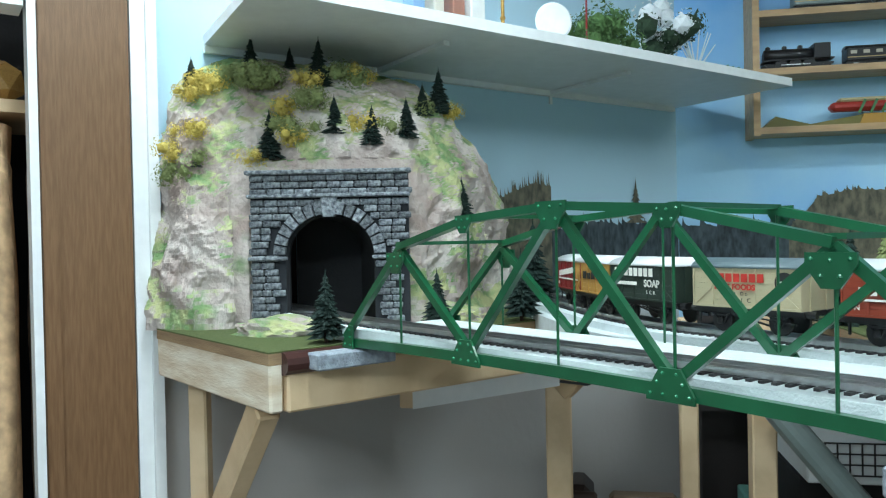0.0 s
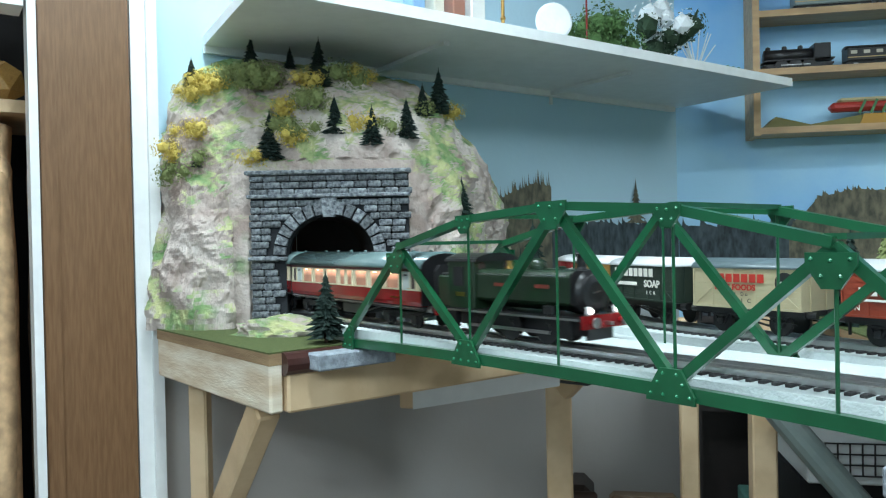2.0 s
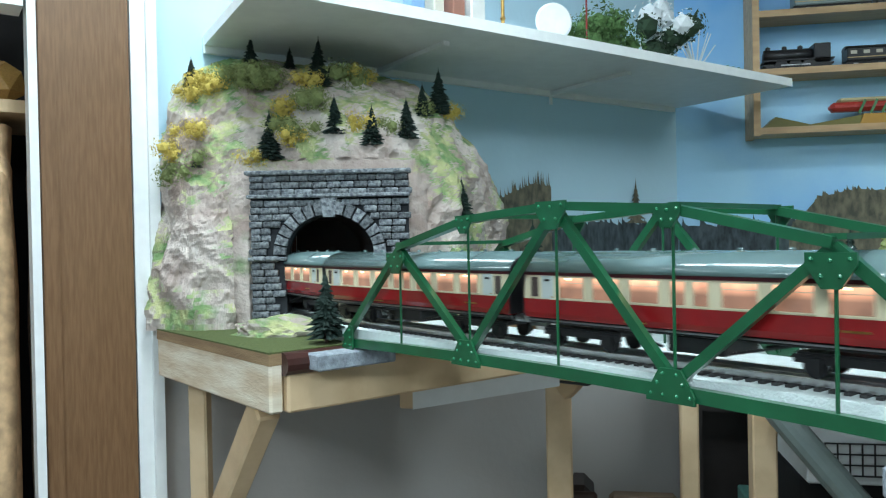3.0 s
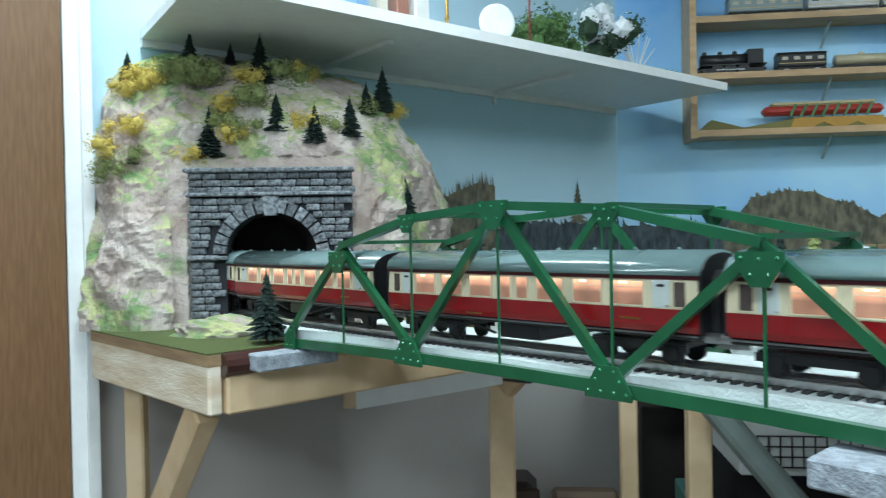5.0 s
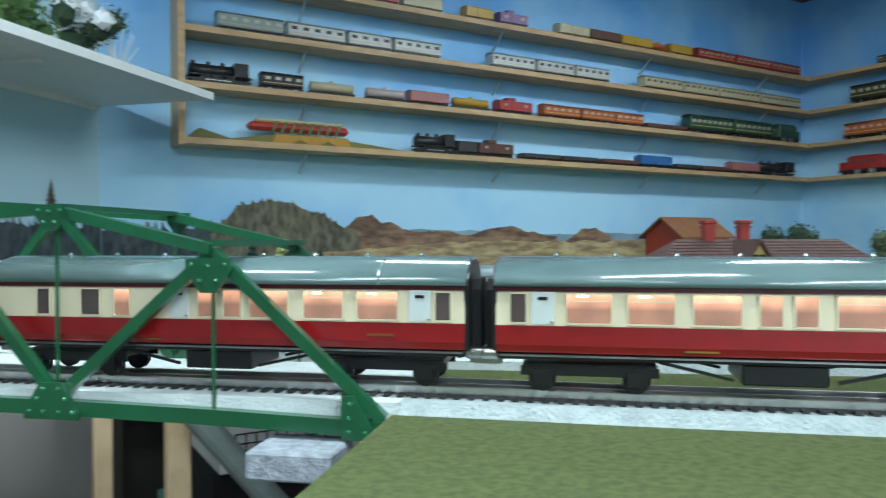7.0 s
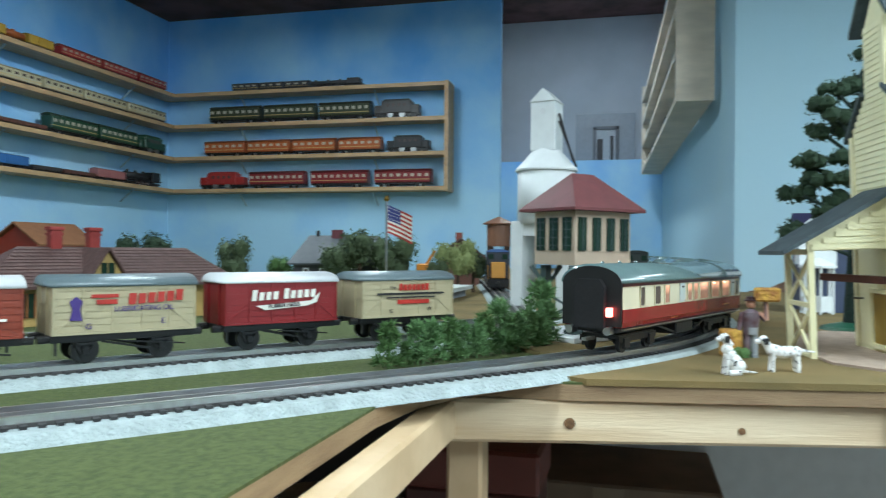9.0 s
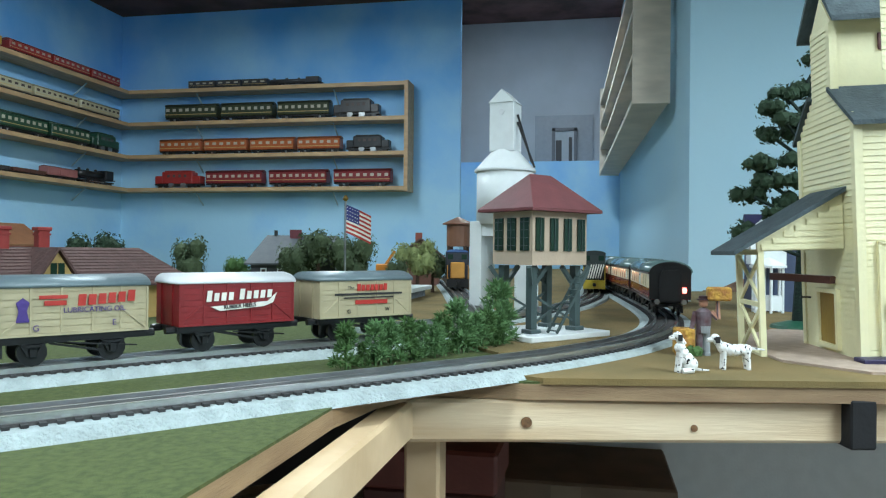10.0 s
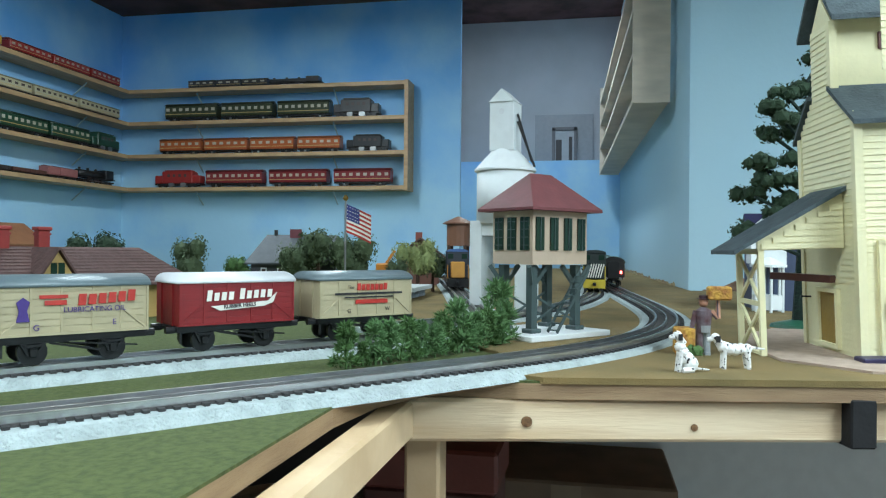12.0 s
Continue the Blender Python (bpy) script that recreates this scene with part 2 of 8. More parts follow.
# ---- the tracks' lines ----
def curve_points(pts, step=0.01):
    """A smooth line through the points, at even steps."""
    P = [Vector((x, y)) for x, y in pts]
    P = [P[0] * 2 - P[1]] + P + [P[-1] * 2 - P[-2]]
    raw = []
    for i in range(1, len(P) - 2):
        p0, p1, p2, p3 = P[i - 1:i + 3]
        for k in range(24):
            t = k / 24
            raw.append(0.5 * (2 * p1 + (p2 - p0) * t + (2 * p0 - 5 * p1 + 4 * p2 - p3) * t * t + (3 * p1 - p0 - 3 * p2 + p3) * t ** 3))
    raw.append(P[-2])
    cum = [0.0]
    for a, b in zip(raw, raw[1:]):
        cum.append(cum[-1] + (b - a).length)
    ss = np.arange(0, cum[-1], step)
    return np.stack([ss, np.interp(ss, cum, [p.x for p in raw]), np.interp(ss, cum, [p.y for p in raw])], 1)


RAILZ = 1.026
EYE = Vector((0.0475, 0.0095, 1.125))
GRASS = 1.0115                  # the main board's grass, a thin foam bed's height below the rails
GK = (EYE.z - GRASS) / (EYE.z - 1.0)
G = Matrix.Translation(EYE) @ Matrix.Diagonal((GK, GK, GK, 1)) @ Matrix.Translation(-EYE)      # from the drawing's ground level to the grass


def gxy(x, y):
    p = G @ Vector((x, y, 1.0))
    return p.x, p.y


BL, BR = Vector((-0.297, 0.9435)), Vector((0.238, 0.479))
BD = (BR - BL).normalized()
BN = Vector((-BD.y, BD.x))
TRK = 0.047
WIDE = 0.156                    # between the two trusses
T1 = curve_points([(-2.2, 4.1), (-1.2, 2.34), (-0.80, 1.633), (-0.66, 1.43), (-0.555, 1.30), (-0.468, 1.205), (-0.392, 1.118), (-0.33, 1.042), tuple(BL + BN * TRK), tuple((BL + BR) / 2 + BN * TRK), tuple(BR + BN * TRK),
                   (0.40, 0.395), (0.56, 0.255), (0.75, 0.095), (0.84, 0.03), (0.95, -0.03), (1.10, -0.08), (1.28, -0.105), (1.46, -0.105), (1.70, -0.09), (2.1, -0.06), (2.5, -0.035), (3.2, 0.0), (5.0, 0.06)])
T2 = curve_points([(-0.10, 1.60), (-0.05, 1.35), (0.036, 1.068), (0.114, 0.925), (0.214, 0.817), (0.305, 0.715), (0.36, 0.665), (0.59, 0.49), (0.75, 0.372), (0.923, 0.23), (1.02, 0.185), (1.15, 0.175), (1.4, 0.22), (1.7, 0.29), (2.0, 0.36), (2.7, 0.53)])
T3 = curve_points([(1.02, 0.30), (1.2, 0.17), (1.45, 0.08), (1.7, 0.03), (2.03, 0.006), (2.8, 0.02)])


def along(T, s):
    return Vector((float(np.interp(s, T[:, 0], T[:, 1])), float(np.interp(s, T[:, 0], T[:, 2]))))


def nearest(T, x, y):
    return float(T[np.argmin((T[:, 1] - x) ** 2 + (T[:, 2] - y) ** 2), 0])


S0 = nearest(T1, *(BL + BN * TRK))


# ---- room ----
def quad_wall(name, a, b, z0, z1, thick, material, label, holes=()):
    """An upright wall from a to b with its face on the line and its thickness to the left of it; holes: (u0, u1, z0, z1)."""
    a, b = Vector(a), Vector(b)
    d = (b - a).normalized()
    n = Vector((-d.y, d.x))
    L = (b - a).length
    us = sorted({0, L, *[h[0] for h in holes], *[h[1] for h in holes]})
    zs = sorted({z0, z1, *[h[2] for h in holes], *[h[3] for h in holes]})
    bm = bmesh.new()
    m = Matrix(((d.x, n.x, 0, a.x), (d.y, n.y, 0, a.y), (0, 0, 1, 0), (0, 0, 0, 1)))
    for u0, u1 in zip(us, us[1:]):
        for q0, q1 in zip(zs, zs[1:]):
            uc, zc = (u0 + u1) / 2, (q0 + q1) / 2
            if any(h[0] < uc < h[1] and h[2] < zc < h[3] for h in holes):
                continue
            box(bm, uc, thick / 2, zc, u1 - u0, thick, q1 - q0, m=m)
    return thing(name, bm, material, label, "wall", "structure")


CORNER = Vector((0.243, 2.1))
WD = Vector((-0.7071, -0.7071))
WN = Vector((0.7071, -0.7071))
JAMB = CORNER + WD * 1.313          # where the diagonal wall ends at the door casing
bm = bmesh.new()
box(bm, 1.5, 0.8, FLOOR - 0.05, 10.4, 7.2, 0.1)
thing("floor", bm, M_FLOOR, "grey concrete basement floor", "floor", "structure")
bm = bmesh.new()
box(bm, -0.3, 0.8, CEIL + 0.05, 6.9, 7.2, 0.1)
thing("ceiling", bm, M_CEIL, "dark reddish-brown basement ceiling", "ceiling", "structure")
bm = bmesh.new()
box(bm, 5.0, 0.5, HIGH + 0.05, 4.2, 3, 0.1)
box(bm, 3.2, 0.3, (HIGH + CEIL) / 2 + 0.05, 0.1, 1.6, HIGH - CEIL)
thing("ceiling_high", bm, M_CEIL, "higher dark ceiling over the far track", "ceiling", "structure")
quad_wall("wall_north", (WX, WY), (CORNER.x - 0.02, WY), FLOOR, CEIL, -0.1, M_SKY, "plaster wall with a hand-painted blue sky")
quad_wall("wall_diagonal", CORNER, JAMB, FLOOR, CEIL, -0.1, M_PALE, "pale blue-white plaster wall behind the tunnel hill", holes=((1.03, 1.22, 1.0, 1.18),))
quad_wall("wall_far", (WX, WY), (WX, 0.548), FLOOR, CEIL, 0.025, M_SKY, "plaster wall with a hand-painted blue sky")
quad_wall("wall_return", (WX + 0.025, 0.548), (BX, 0.953), 1.74, HIGH, 0.1, M_GREYWALL, "grey wall beside the deep opening")
quad_wall("wall_return_low", (WX + 0.025, 0.548), (BX, 0.953), FLOOR, 1.74, 0.1, M_SKY, "pale blue lower wall beside the far track")
WR0, WR1 = Vector((2.37, -0.269)), Vector((5.2, -0.165))
quad_wall("wall_end", (BX, 1.06), (BX, -0.3), FLOOR, 1.745, 0.1, M_SKY, "pale blue plaster wall under the opening")
quad_wall("wall_end_grey", (BX + 0.12, 1.06), (BX + 0.12, -0.4), 1.66, HIGH, 0.1, M_GREYWALL, "grey wall set back above the ledge")
quad_wall("wall_right", tuple(WR1), tuple(WR0), FLOOR, HIGH, 0.1, M_SIDE, "pale blue plaster wall along the far track")
quad_wall("wall_step", tuple(WR0), (2.37, -2.6), FLOOR, CEIL, 0.1, M_SIDE, "pale blue plaster wall behind the yellow mill")
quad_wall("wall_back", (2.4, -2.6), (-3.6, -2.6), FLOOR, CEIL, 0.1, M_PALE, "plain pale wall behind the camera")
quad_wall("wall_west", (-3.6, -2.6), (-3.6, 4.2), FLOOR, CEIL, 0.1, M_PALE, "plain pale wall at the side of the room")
quad_wall("wall_closet", (-3.6, 4.2), (CORNER.x, 4.2), FLOOR, CEIL, 0.1, M_GREYWALL, "plain wall behind the closet")


# unseen black box round the track beyond the wall, added to darken the tunnel
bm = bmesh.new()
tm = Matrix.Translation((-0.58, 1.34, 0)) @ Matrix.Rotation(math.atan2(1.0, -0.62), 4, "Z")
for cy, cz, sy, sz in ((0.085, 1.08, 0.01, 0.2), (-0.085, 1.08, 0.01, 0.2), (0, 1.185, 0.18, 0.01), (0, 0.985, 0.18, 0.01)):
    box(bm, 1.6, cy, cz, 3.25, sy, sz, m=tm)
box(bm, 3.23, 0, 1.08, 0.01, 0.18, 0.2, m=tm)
thing("tunnel_blackout", bm, M_MATTBLACK, "black box added beyond the wall to keep the tunnel dark", "tunnel", "structure")


# ---- tables ----
TZ = 1.0


def slab(name, pts, z, thick, material, label, category="layout table"):
    bm = prism(bmesh.new(), pts, thick, m=Matrix.Translation((0, 0, z)), axis="z")
    return thing(name, bm, material, label, category)


def layout_board(pts, label, z=TZ, thick=0.014):
    o = root("layout_table", label, "layout table")
    part("plywood_board", prism(bmesh.new(), pts, thick, m=Matrix.Translation((0, 0, z - 0.002)), axis="z"), M_PLYEDGE, o, "raw pine plywood board")
    part("grass_sheet", prism(bmesh.new(), pts, 0.002, m=Matrix.Translation((0, 0, z)), axis="z"), M_GRASS, o, "green grass mat")
    return o


M_PLYEDGE = mat("plywood_edge", (0.36, 0.24, 0.13), 0.7, color2=(0.24, 0.15, 0.08), scale=10, bump=0.3, bscale=120, stretch=(1, 1, 9))


LF, LL = Vector((-0.367, 0.867)), Vector((-0.655, 1.108))
left_pts = [LF, LL, JAMB + WN * 0.004 + Vector((0.0, 0.02)), CORNER + WD * 0.45 + WN * 0.004, (-0.02, 1.30)]
layout_board([tuple(p) for p in left_pts], "grass-covered board corner holding the tunnel hill")
near_edge = [(-0.02, 0.212), (0.62, 0.212), (0.70, 0.20), (0.768, 0.17), (0.777, 0.066), (0.836, -0.26), (0.95, -0.9)]
edge = [gxy(*p) for p in near_edge] + [(0.86, -2.5), (2.36, -2.5), (2.36, -0.27), (5.19, -0.165), (5.19, 0.84), (3.08, 0.61), (3.08, 2.09), (0.55, 2.09), (0.30, 1.2), (0.30, 0.55), (0.243, 0.478)]
layout_board(edge, "large grass-covered layout board along the walls", GRASS)
earth = [gxy(*p) for p in ((0.80, 0.10), (0.7765, 0.055), (0.8335, -0.26), (0.9475, -0.9), (0.95, -1.2))] + [(2.35, -1.2), (2.35, -0.27), (5.1, -0.16), (5.1, 0.55), (2.4, 0.8)] + [gxy(*p) for p in ((1.4, 0.40), (1.1, 0.24), (0.95, 0.12))]
slab("earth_mat", earth, GRASS + 0.0036, 0.0058, M_EARTH, "ochre earth-coloured ground mat on the layout board", "ground mat")


def beam(name, a, b, w, h, label, material=M_PINE):
    bm = bar(bmesh.new(), a, b, w, h)
    bmesh.ops.bevel(bm, geom=list(bm.edges), offset=0.003, segments=1, affect="EDGES")
    return thing(name, bm, material, label, "wooden beam")


LFz = Vector((LF.x, LF.y, 0.958))
LLz = Vector((LL.x, LL.y, 0.958))
beam("fascia_board", LFz + Vector((0.006, 0.008, 0)), LLz + Vector((0.006, 0.008, 0)), 0.018, 0.062, "pale weathered fascia board under the hill board", M_PALEPINE)
beam("fascia_board", LFz + Vector((0.01, 0.02, -0.004)), Vector((-0.06, 1.24, 0.95)), 0.02, 0.055, "pale pine cross board under the hill board")
beam("bracket_post", (-0.60, 1.135, 0.93), (-0.60, 1.135, FLOOR), 0.022, 0.03, "pine post bracket fixed under the hill board")
beam("bracket_brace", (-0.40, 0.93, 0.925), (-0.575, 1.10, 0.66), 0.03, 0.04, "slanting pine brace under the hill board")
BZ = 0.976
beam("edge_beam", (*gxy(-0.06, 0.192), BZ), (*gxy(0.765, 0.192), BZ), 0.024, 0.034, "pine two-by-four along the layout board's edge")
long_beam = beam("edge_beam", (*gxy(0.768, 0.192), BZ), (*gxy(1.016, -0.923), BZ), 0.028, 0.038, "knotty pine two-by-four along the layout board's edge", M_PINEX)
beam("support_post", (*gxy(0.815, 0.179), BZ - 0.019), (*gxy(0.815, 0.179), FLOOR), 0.034, 0.034, "square pine leg under the layout board")
beam("support_post", (-0.052, 1.40, 0.985), (-0.052, 1.40, FLOOR), 0.045, 0.045, "square pine leg under the far board")
beam("leg_brace", (-0.047, 1.38, 0.86), (0.05, 1.33, 0.97), 0.03, 0.04, "short slanting pine brace under the far board")
beam("support_post", (0.17, 1.40, 0.985), (0.17, 1.40, FLOOR), 0.03, 0.03, "square pine leg under the far board")
beam("support_post", (0.29, 1.40, 0.985), (0.29, 1.40, FLOOR), 0.04, 0.04, "square pine leg under the far board")
# knots in the edge beam's face
for kx, ky, kz, kr in ((0.7785, 0.071, 0.960, 0.0055), (0.814, -0.089, 0.955, 0.0035), (0.878, -0.379, 0.966, 0.003)):
    part("knot", lathe(bmesh.new(), [(kr, 0.0), (kr * 0.95, 0.0012), (kr * 0.3, 0.0016)], 14, G @ pose(kx, ky, kz, 90, 0, -77.5)), M_KNOT, long_beam, "dark round knot")
# dark velcro strap round the beam
thing("strap", bx(0, 0, 0, 0.038, 0.026, 0.048, bevel=0.002), M_MATTBLACK, "black strap wrapped over the pine edge beam", "strap", m=G @ pose(0.851, -0.243, 0.962, 0, 0, 12.5))
# white board hung beneath the bridge's far side
bm = prism(bmesh.new(), [(-0.303, 0.832), (-0.048, 0.877), (-0.048, 0.965), (-0.303, 0.965)], 0.006, m=Matrix.Translation((0, 1.333, 0)))
beam("short_post", (-0.313, 1.34, 0.975), (-0.313, 1.34, 0.832), 0.012, 0.03, "short pine batten holding the white sheet")
thing("hanging_board", bm, M_WHITE, "white sheet hung under the far board", "board")


# ---- roadbed and rails ----
def offset_line(T, s0, s1, off, step):
    out = []
    n = max(2, int((s1 - s0) / step))
    for k in range(n + 1):
        s = s0 + (s1 - s0) * k / n
        p = along(T, s)
        q = (along(T, s + 0.01) - along(T, s - 0.01)).normalized()
        out.append(p + Vector((-q.y, q.x)) * off)
    return out


def ribbon(T, s0, s1, half0, half1, z0, z1, step=0.02, far=None):
    """A bed along the line, half0 wide at the foot and half1 at the top."""
    bm = bmesh.new()
    lines = [offset_line(T, s0, s1, o, step) for o in (-half0, -half1, far or half1, far or half0)]
    zz = (z0, z1, z1, z0)
    rows_ = [[bm.verts.new((p.x, p.y, z)) for p in ln] for ln, z in zip(lines, zz)]
    for a, b in zip(rows_, rows_[1:] + rows_[:1]):
        for k in range(len(a) - 1):
            bm.faces.new((a[k], a[k + 1], b[k + 1], b[k]))
    bm.faces.new([r[0] for r in rows_])
    bm.faces.new([r[-1] for r in rows_][::-1])
    bmesh.ops.recalc_face_normals(bm, faces=list(bm.faces))
    return bm


def lay_track(T, s0, s1, label, bed=True, ties=(0, 0)):
    tr = root("track", label, "railway track")
    if bed:
        cut = min(s1, S0 + 0.72) if T is T1 else nearest(T2, 0.45, 0.59) if T is T2 else s0
        if cut > s0:
            start = S0 + 0.005 if T is T1 else s0
            if T is T1:
                part("bridge_deck", ribbon(T, s0, start, 0.041, 0.038, TZ + 0.0065, RAILZ - 0.0068), M_WHITEFOAM, tr, "white foam bed into the tunnel")
            part("bridge_deck", ribbon(T, start, cut, 0.0428, 0.042, TZ + 0.0065, RAILZ - 0.0068, far=WIDE - TRK - 0.004 if T is T1 else None), M_WHITEFOAM, tr, "white foam deck across the bridge")
        part("roadbed", ribbon(T, cut, s1, 0.044, 0.037, GRASS - 0.001, RAILZ - 0.0068), M_FOAM, tr, "pale textured foam roadbed")
    part("track_base", ribbon(T, cut, s1, 0.0205, 0.0195, RAILZ - 0.0085, RAILZ - 0.0046), M_BALLAST, tr)
    for o in (-0.016, 0, 0.016):
        bm = bmesh.new()
        w = 0.0014 if o else 0.0011
        lines = [offset_line(T, s0, s1, o + d, 0.02) for d in (-w, w)]
        va = [[bm.verts.new((p.x, p.y, z)) for p in ln] for z in (RAILZ - 0.005, RAILZ - (0 if o else 0.0006)) for ln in lines]
        order = [va[0], va[2], va[3], va[1]]
        for a, b in zip(order, order[1:]):
            for k in range(len(a) - 1):
                bm.faces.new((a[k], a[k + 1], b[k + 1], b[k]))
        bmesh.ops.recalc_face_normals(bm, faces=list(bm.faces))
        part("rail", bm, M_RAIL, tr)
    return tr, (T, s0, s1)


TRACKS = [
    lay_track(T1, S0 - 0.42, T1[-1, 0] - 0.02, "three-rail toy train track on pale foam bed, through tunnel and bridge"),
    lay_track(T2, 0.05, T2[-1, 0] - 0.02, "three-rail siding track on pale foam holding the vans"),
    lay_track(T3, 0.0, T3[-1, 0] - 0.02, "three-rail branch track curving behind the signal tower"),
]
# board under the siding
bm = ribbon(T2, 0.1, nearest(T2, 0.40, 0.63), 0.062, 0.062, TZ - 0.018, GRASS - 0.0012)
thing("siding_board", bm, M_WHITEFOAM, "white foam board carrying the siding across the gap", "board")
# deck under the bridge track
bm = ribbon(T1, S0 - 0.05, S0 + 0.74, 0.036, 0.036, TZ + 0.0005, TZ + 0.006, far=WIDE - TRK - 0.012)
thing("bridge_deck", bm, M_WHITE, "thin white deck board under the bridge track", "board")


# ---- truss bridge ----
def bridge():
    br = root("truss_bridge", "green riveted metal toy truss bridge with curved top chord", "bridge")
    N = 6
    tops = [None, 1.1195, 1.1465, 1.1545, 1.1465, 1.1195, None]

    def node(k, side, z):
        p = BL + (BR - BL) * (k / N) + BN * (0 if side == 0 else WIDE)
        return Vector((p.x, p.y, z))

    def camber(k):
        return 1.003 + 0.0066 * (1 - (2 * k / N - 1) ** 2)

    nn = Vector((BN.x, BN.y, 0))
    for side in (0, 1):
        out = -nn if side == 0 else nn
        for k in range(N):
            part("bottom_chord", bar(bmesh.new(), node(k, side, camber(k)), node(k + 1, side, camber(k + 1)), 0.008, 0.0105), M_GREEN, br)
        for k in range(1, N - 1):
            part("top_chord", bar(bmesh.new(), node(k, side, tops[k]), node(k + 1, side, tops[k + 1]), 0.011, 0.0075), M_GREEN, br)
        for a, b in ((0, 1), (2, 1), (2, 3), (4, 3), (4, 5), (6, 5)):
            part("diagonal", bar(bmesh.new(), node(a, side, camber(a) + 0.006), node(b, side, tops[b] - 0.002), 0.007, 0.0078), M_GREEN, br)
        for k in range(1, N):
            part("hanger_rod", rod(bmesh.new(), node(k, side, camber(k)), node(k, side, tops[k]), 0.0014, 6), M_GREEN, br)
        d3 = Vector((BD.x, BD.y, 0))
        m0 = Matrix((d3, nn, Vector((0, 0, 1)))).transposed().to_4x4()

        def plate(k, z, shape, spots):
            m = m0.copy()
            m.translation = node(k, side, z) + out * 0.0065
            bm = prism(bmesh.new(), shape, 0.0025, m=m)
            g = part("gusset_plate", bm, M_GREEN, br)
            rb = bmesh.new()
            for x, zz in spots:
                c = m @ Vector((x, 0, zz)) + out * 0.0016
                bmesh.ops.create_icosphere(rb, subdivisions=1, radius=0.0016, matrix=Matrix.Translation(c))
            part("rivets", rb, M_RIVET, g)

        for k in (2, 4):
            z = camber(k)
            plate(k, z, [(-0.021, -0.0075), (0.021, -0.0075), (0.021, -0.002), (0.009, 0.018), (-0.009, 0.018), (-0.021, -0.002)],
                  [(-0.017, -0.002), (-0.006, -0.002), (0.006, -0.002), (0.017, -0.002), (-0.011, 0.007), (0.011, 0.007), (-0.006, 0.014), (0.006, 0.014)])
        for k, big in ((1, 1), (2, 0.7), (3, 1.1), (4, 0.7), (5, 1)):
            z = tops[k] - (0.012 if k in (1, 5) else 0.002)
            b_ = big
            plate(k, z, [(-0.016 * b_, 0.006), (0.016 * b_, 0.006), (0.016 * b_, -0.002), (0.006 * b_, -0.017 * b_), (-0.006 * b_, -0.017 * b_), (-0.016 * b_, -0.002)],
                  [(-0.012 * b_, 0.002), (0.0, 0.001), (0.012 * b_, 0.002), (-0.006 * b_, -0.009 * b_), (0.006 * b_, -0.009 * b_)])
        for k, s in ((0, 1), (6, -1)):
            z = camber(k)
            plate(k, z, [(0, -0.0065), (s * 0.026, -0.0065), (s * 0.026, 0.022), (s * 0.018, 0.022)][::s], [(s * 0.010, -0.001), (s * 0.021, -0.001), (s * 0.021, 0.008), (s * 0.020, 0.017)])
    for k in (1, 5):
        part("portal_beam", bar(bmesh.new(), node(k, 0, tops[k] + 0.004), node(k, 1, tops[k] + 0.004), 0.014, 0.004), M_GREEN, br)
    for k in (2, 4):
        part("portal_beam", bar(bmesh.new(), node(k, 0, tops[k] + 0.003), node(k, 1, tops[k] + 0.003), 0.008, 0.004), M_GREEN, br)
    for k in range(0, N + 1):
        part("floor_beam", bar(bmesh.new(), node(k, 0, camber(k) - 0.004), node(k, 1, camber(k) - 0.004), 0.008, 0.004), M_GREEN, br)
    return br


bridge()
d3 = Matrix(((BD.x, BN.x, 0, 0), (BD.y, BN.y, 0, 0), (0, 0, 1, 0), (0, 0, 0, 1)))
thing("foam_block", bx(0, 0, 0, 0.075, 0.11, 0.02, bevel=0.002), M_GREYFOAM, "grey foam block supporting the bridge's end at the hill", "block", m=Matrix.Translation((BL.x - 0.005, BL.y + 0.0, 0.9865)) @ d3)
thing("foam_block", bx(0, 0, 0, 0.056, 0.047, 0.018, bevel=0.0015), M_GREYFOAM, "grey foam block under the bridge's end at the grass board", "block", m=Matrix.Translation((0.191, 0.503, 0.9855)) @ d3)


# ---- rolling stock ----
def wheelset(parent, x, r=0.009, name="wheel", half=0.0165, material=None):
    for s in (-1, 1):
        bm = bmesh.new()
        rod(bm, (x, s * half - 0.002, r), (x, s * half + 0.002, r), r, 14)
        rod(bm, (x, s * (half + 0.001) - 0.002, r), (x, s * (half + 0.001) + 0.002, r), r * 0.35, 8)
        part(name, bm, material or M_BLACK, parent)


M_DOORPANE = mat("pale_blue_white_door", (0.62, 0.68, 0.66), 0.3, var=0.04, bump=0.02)


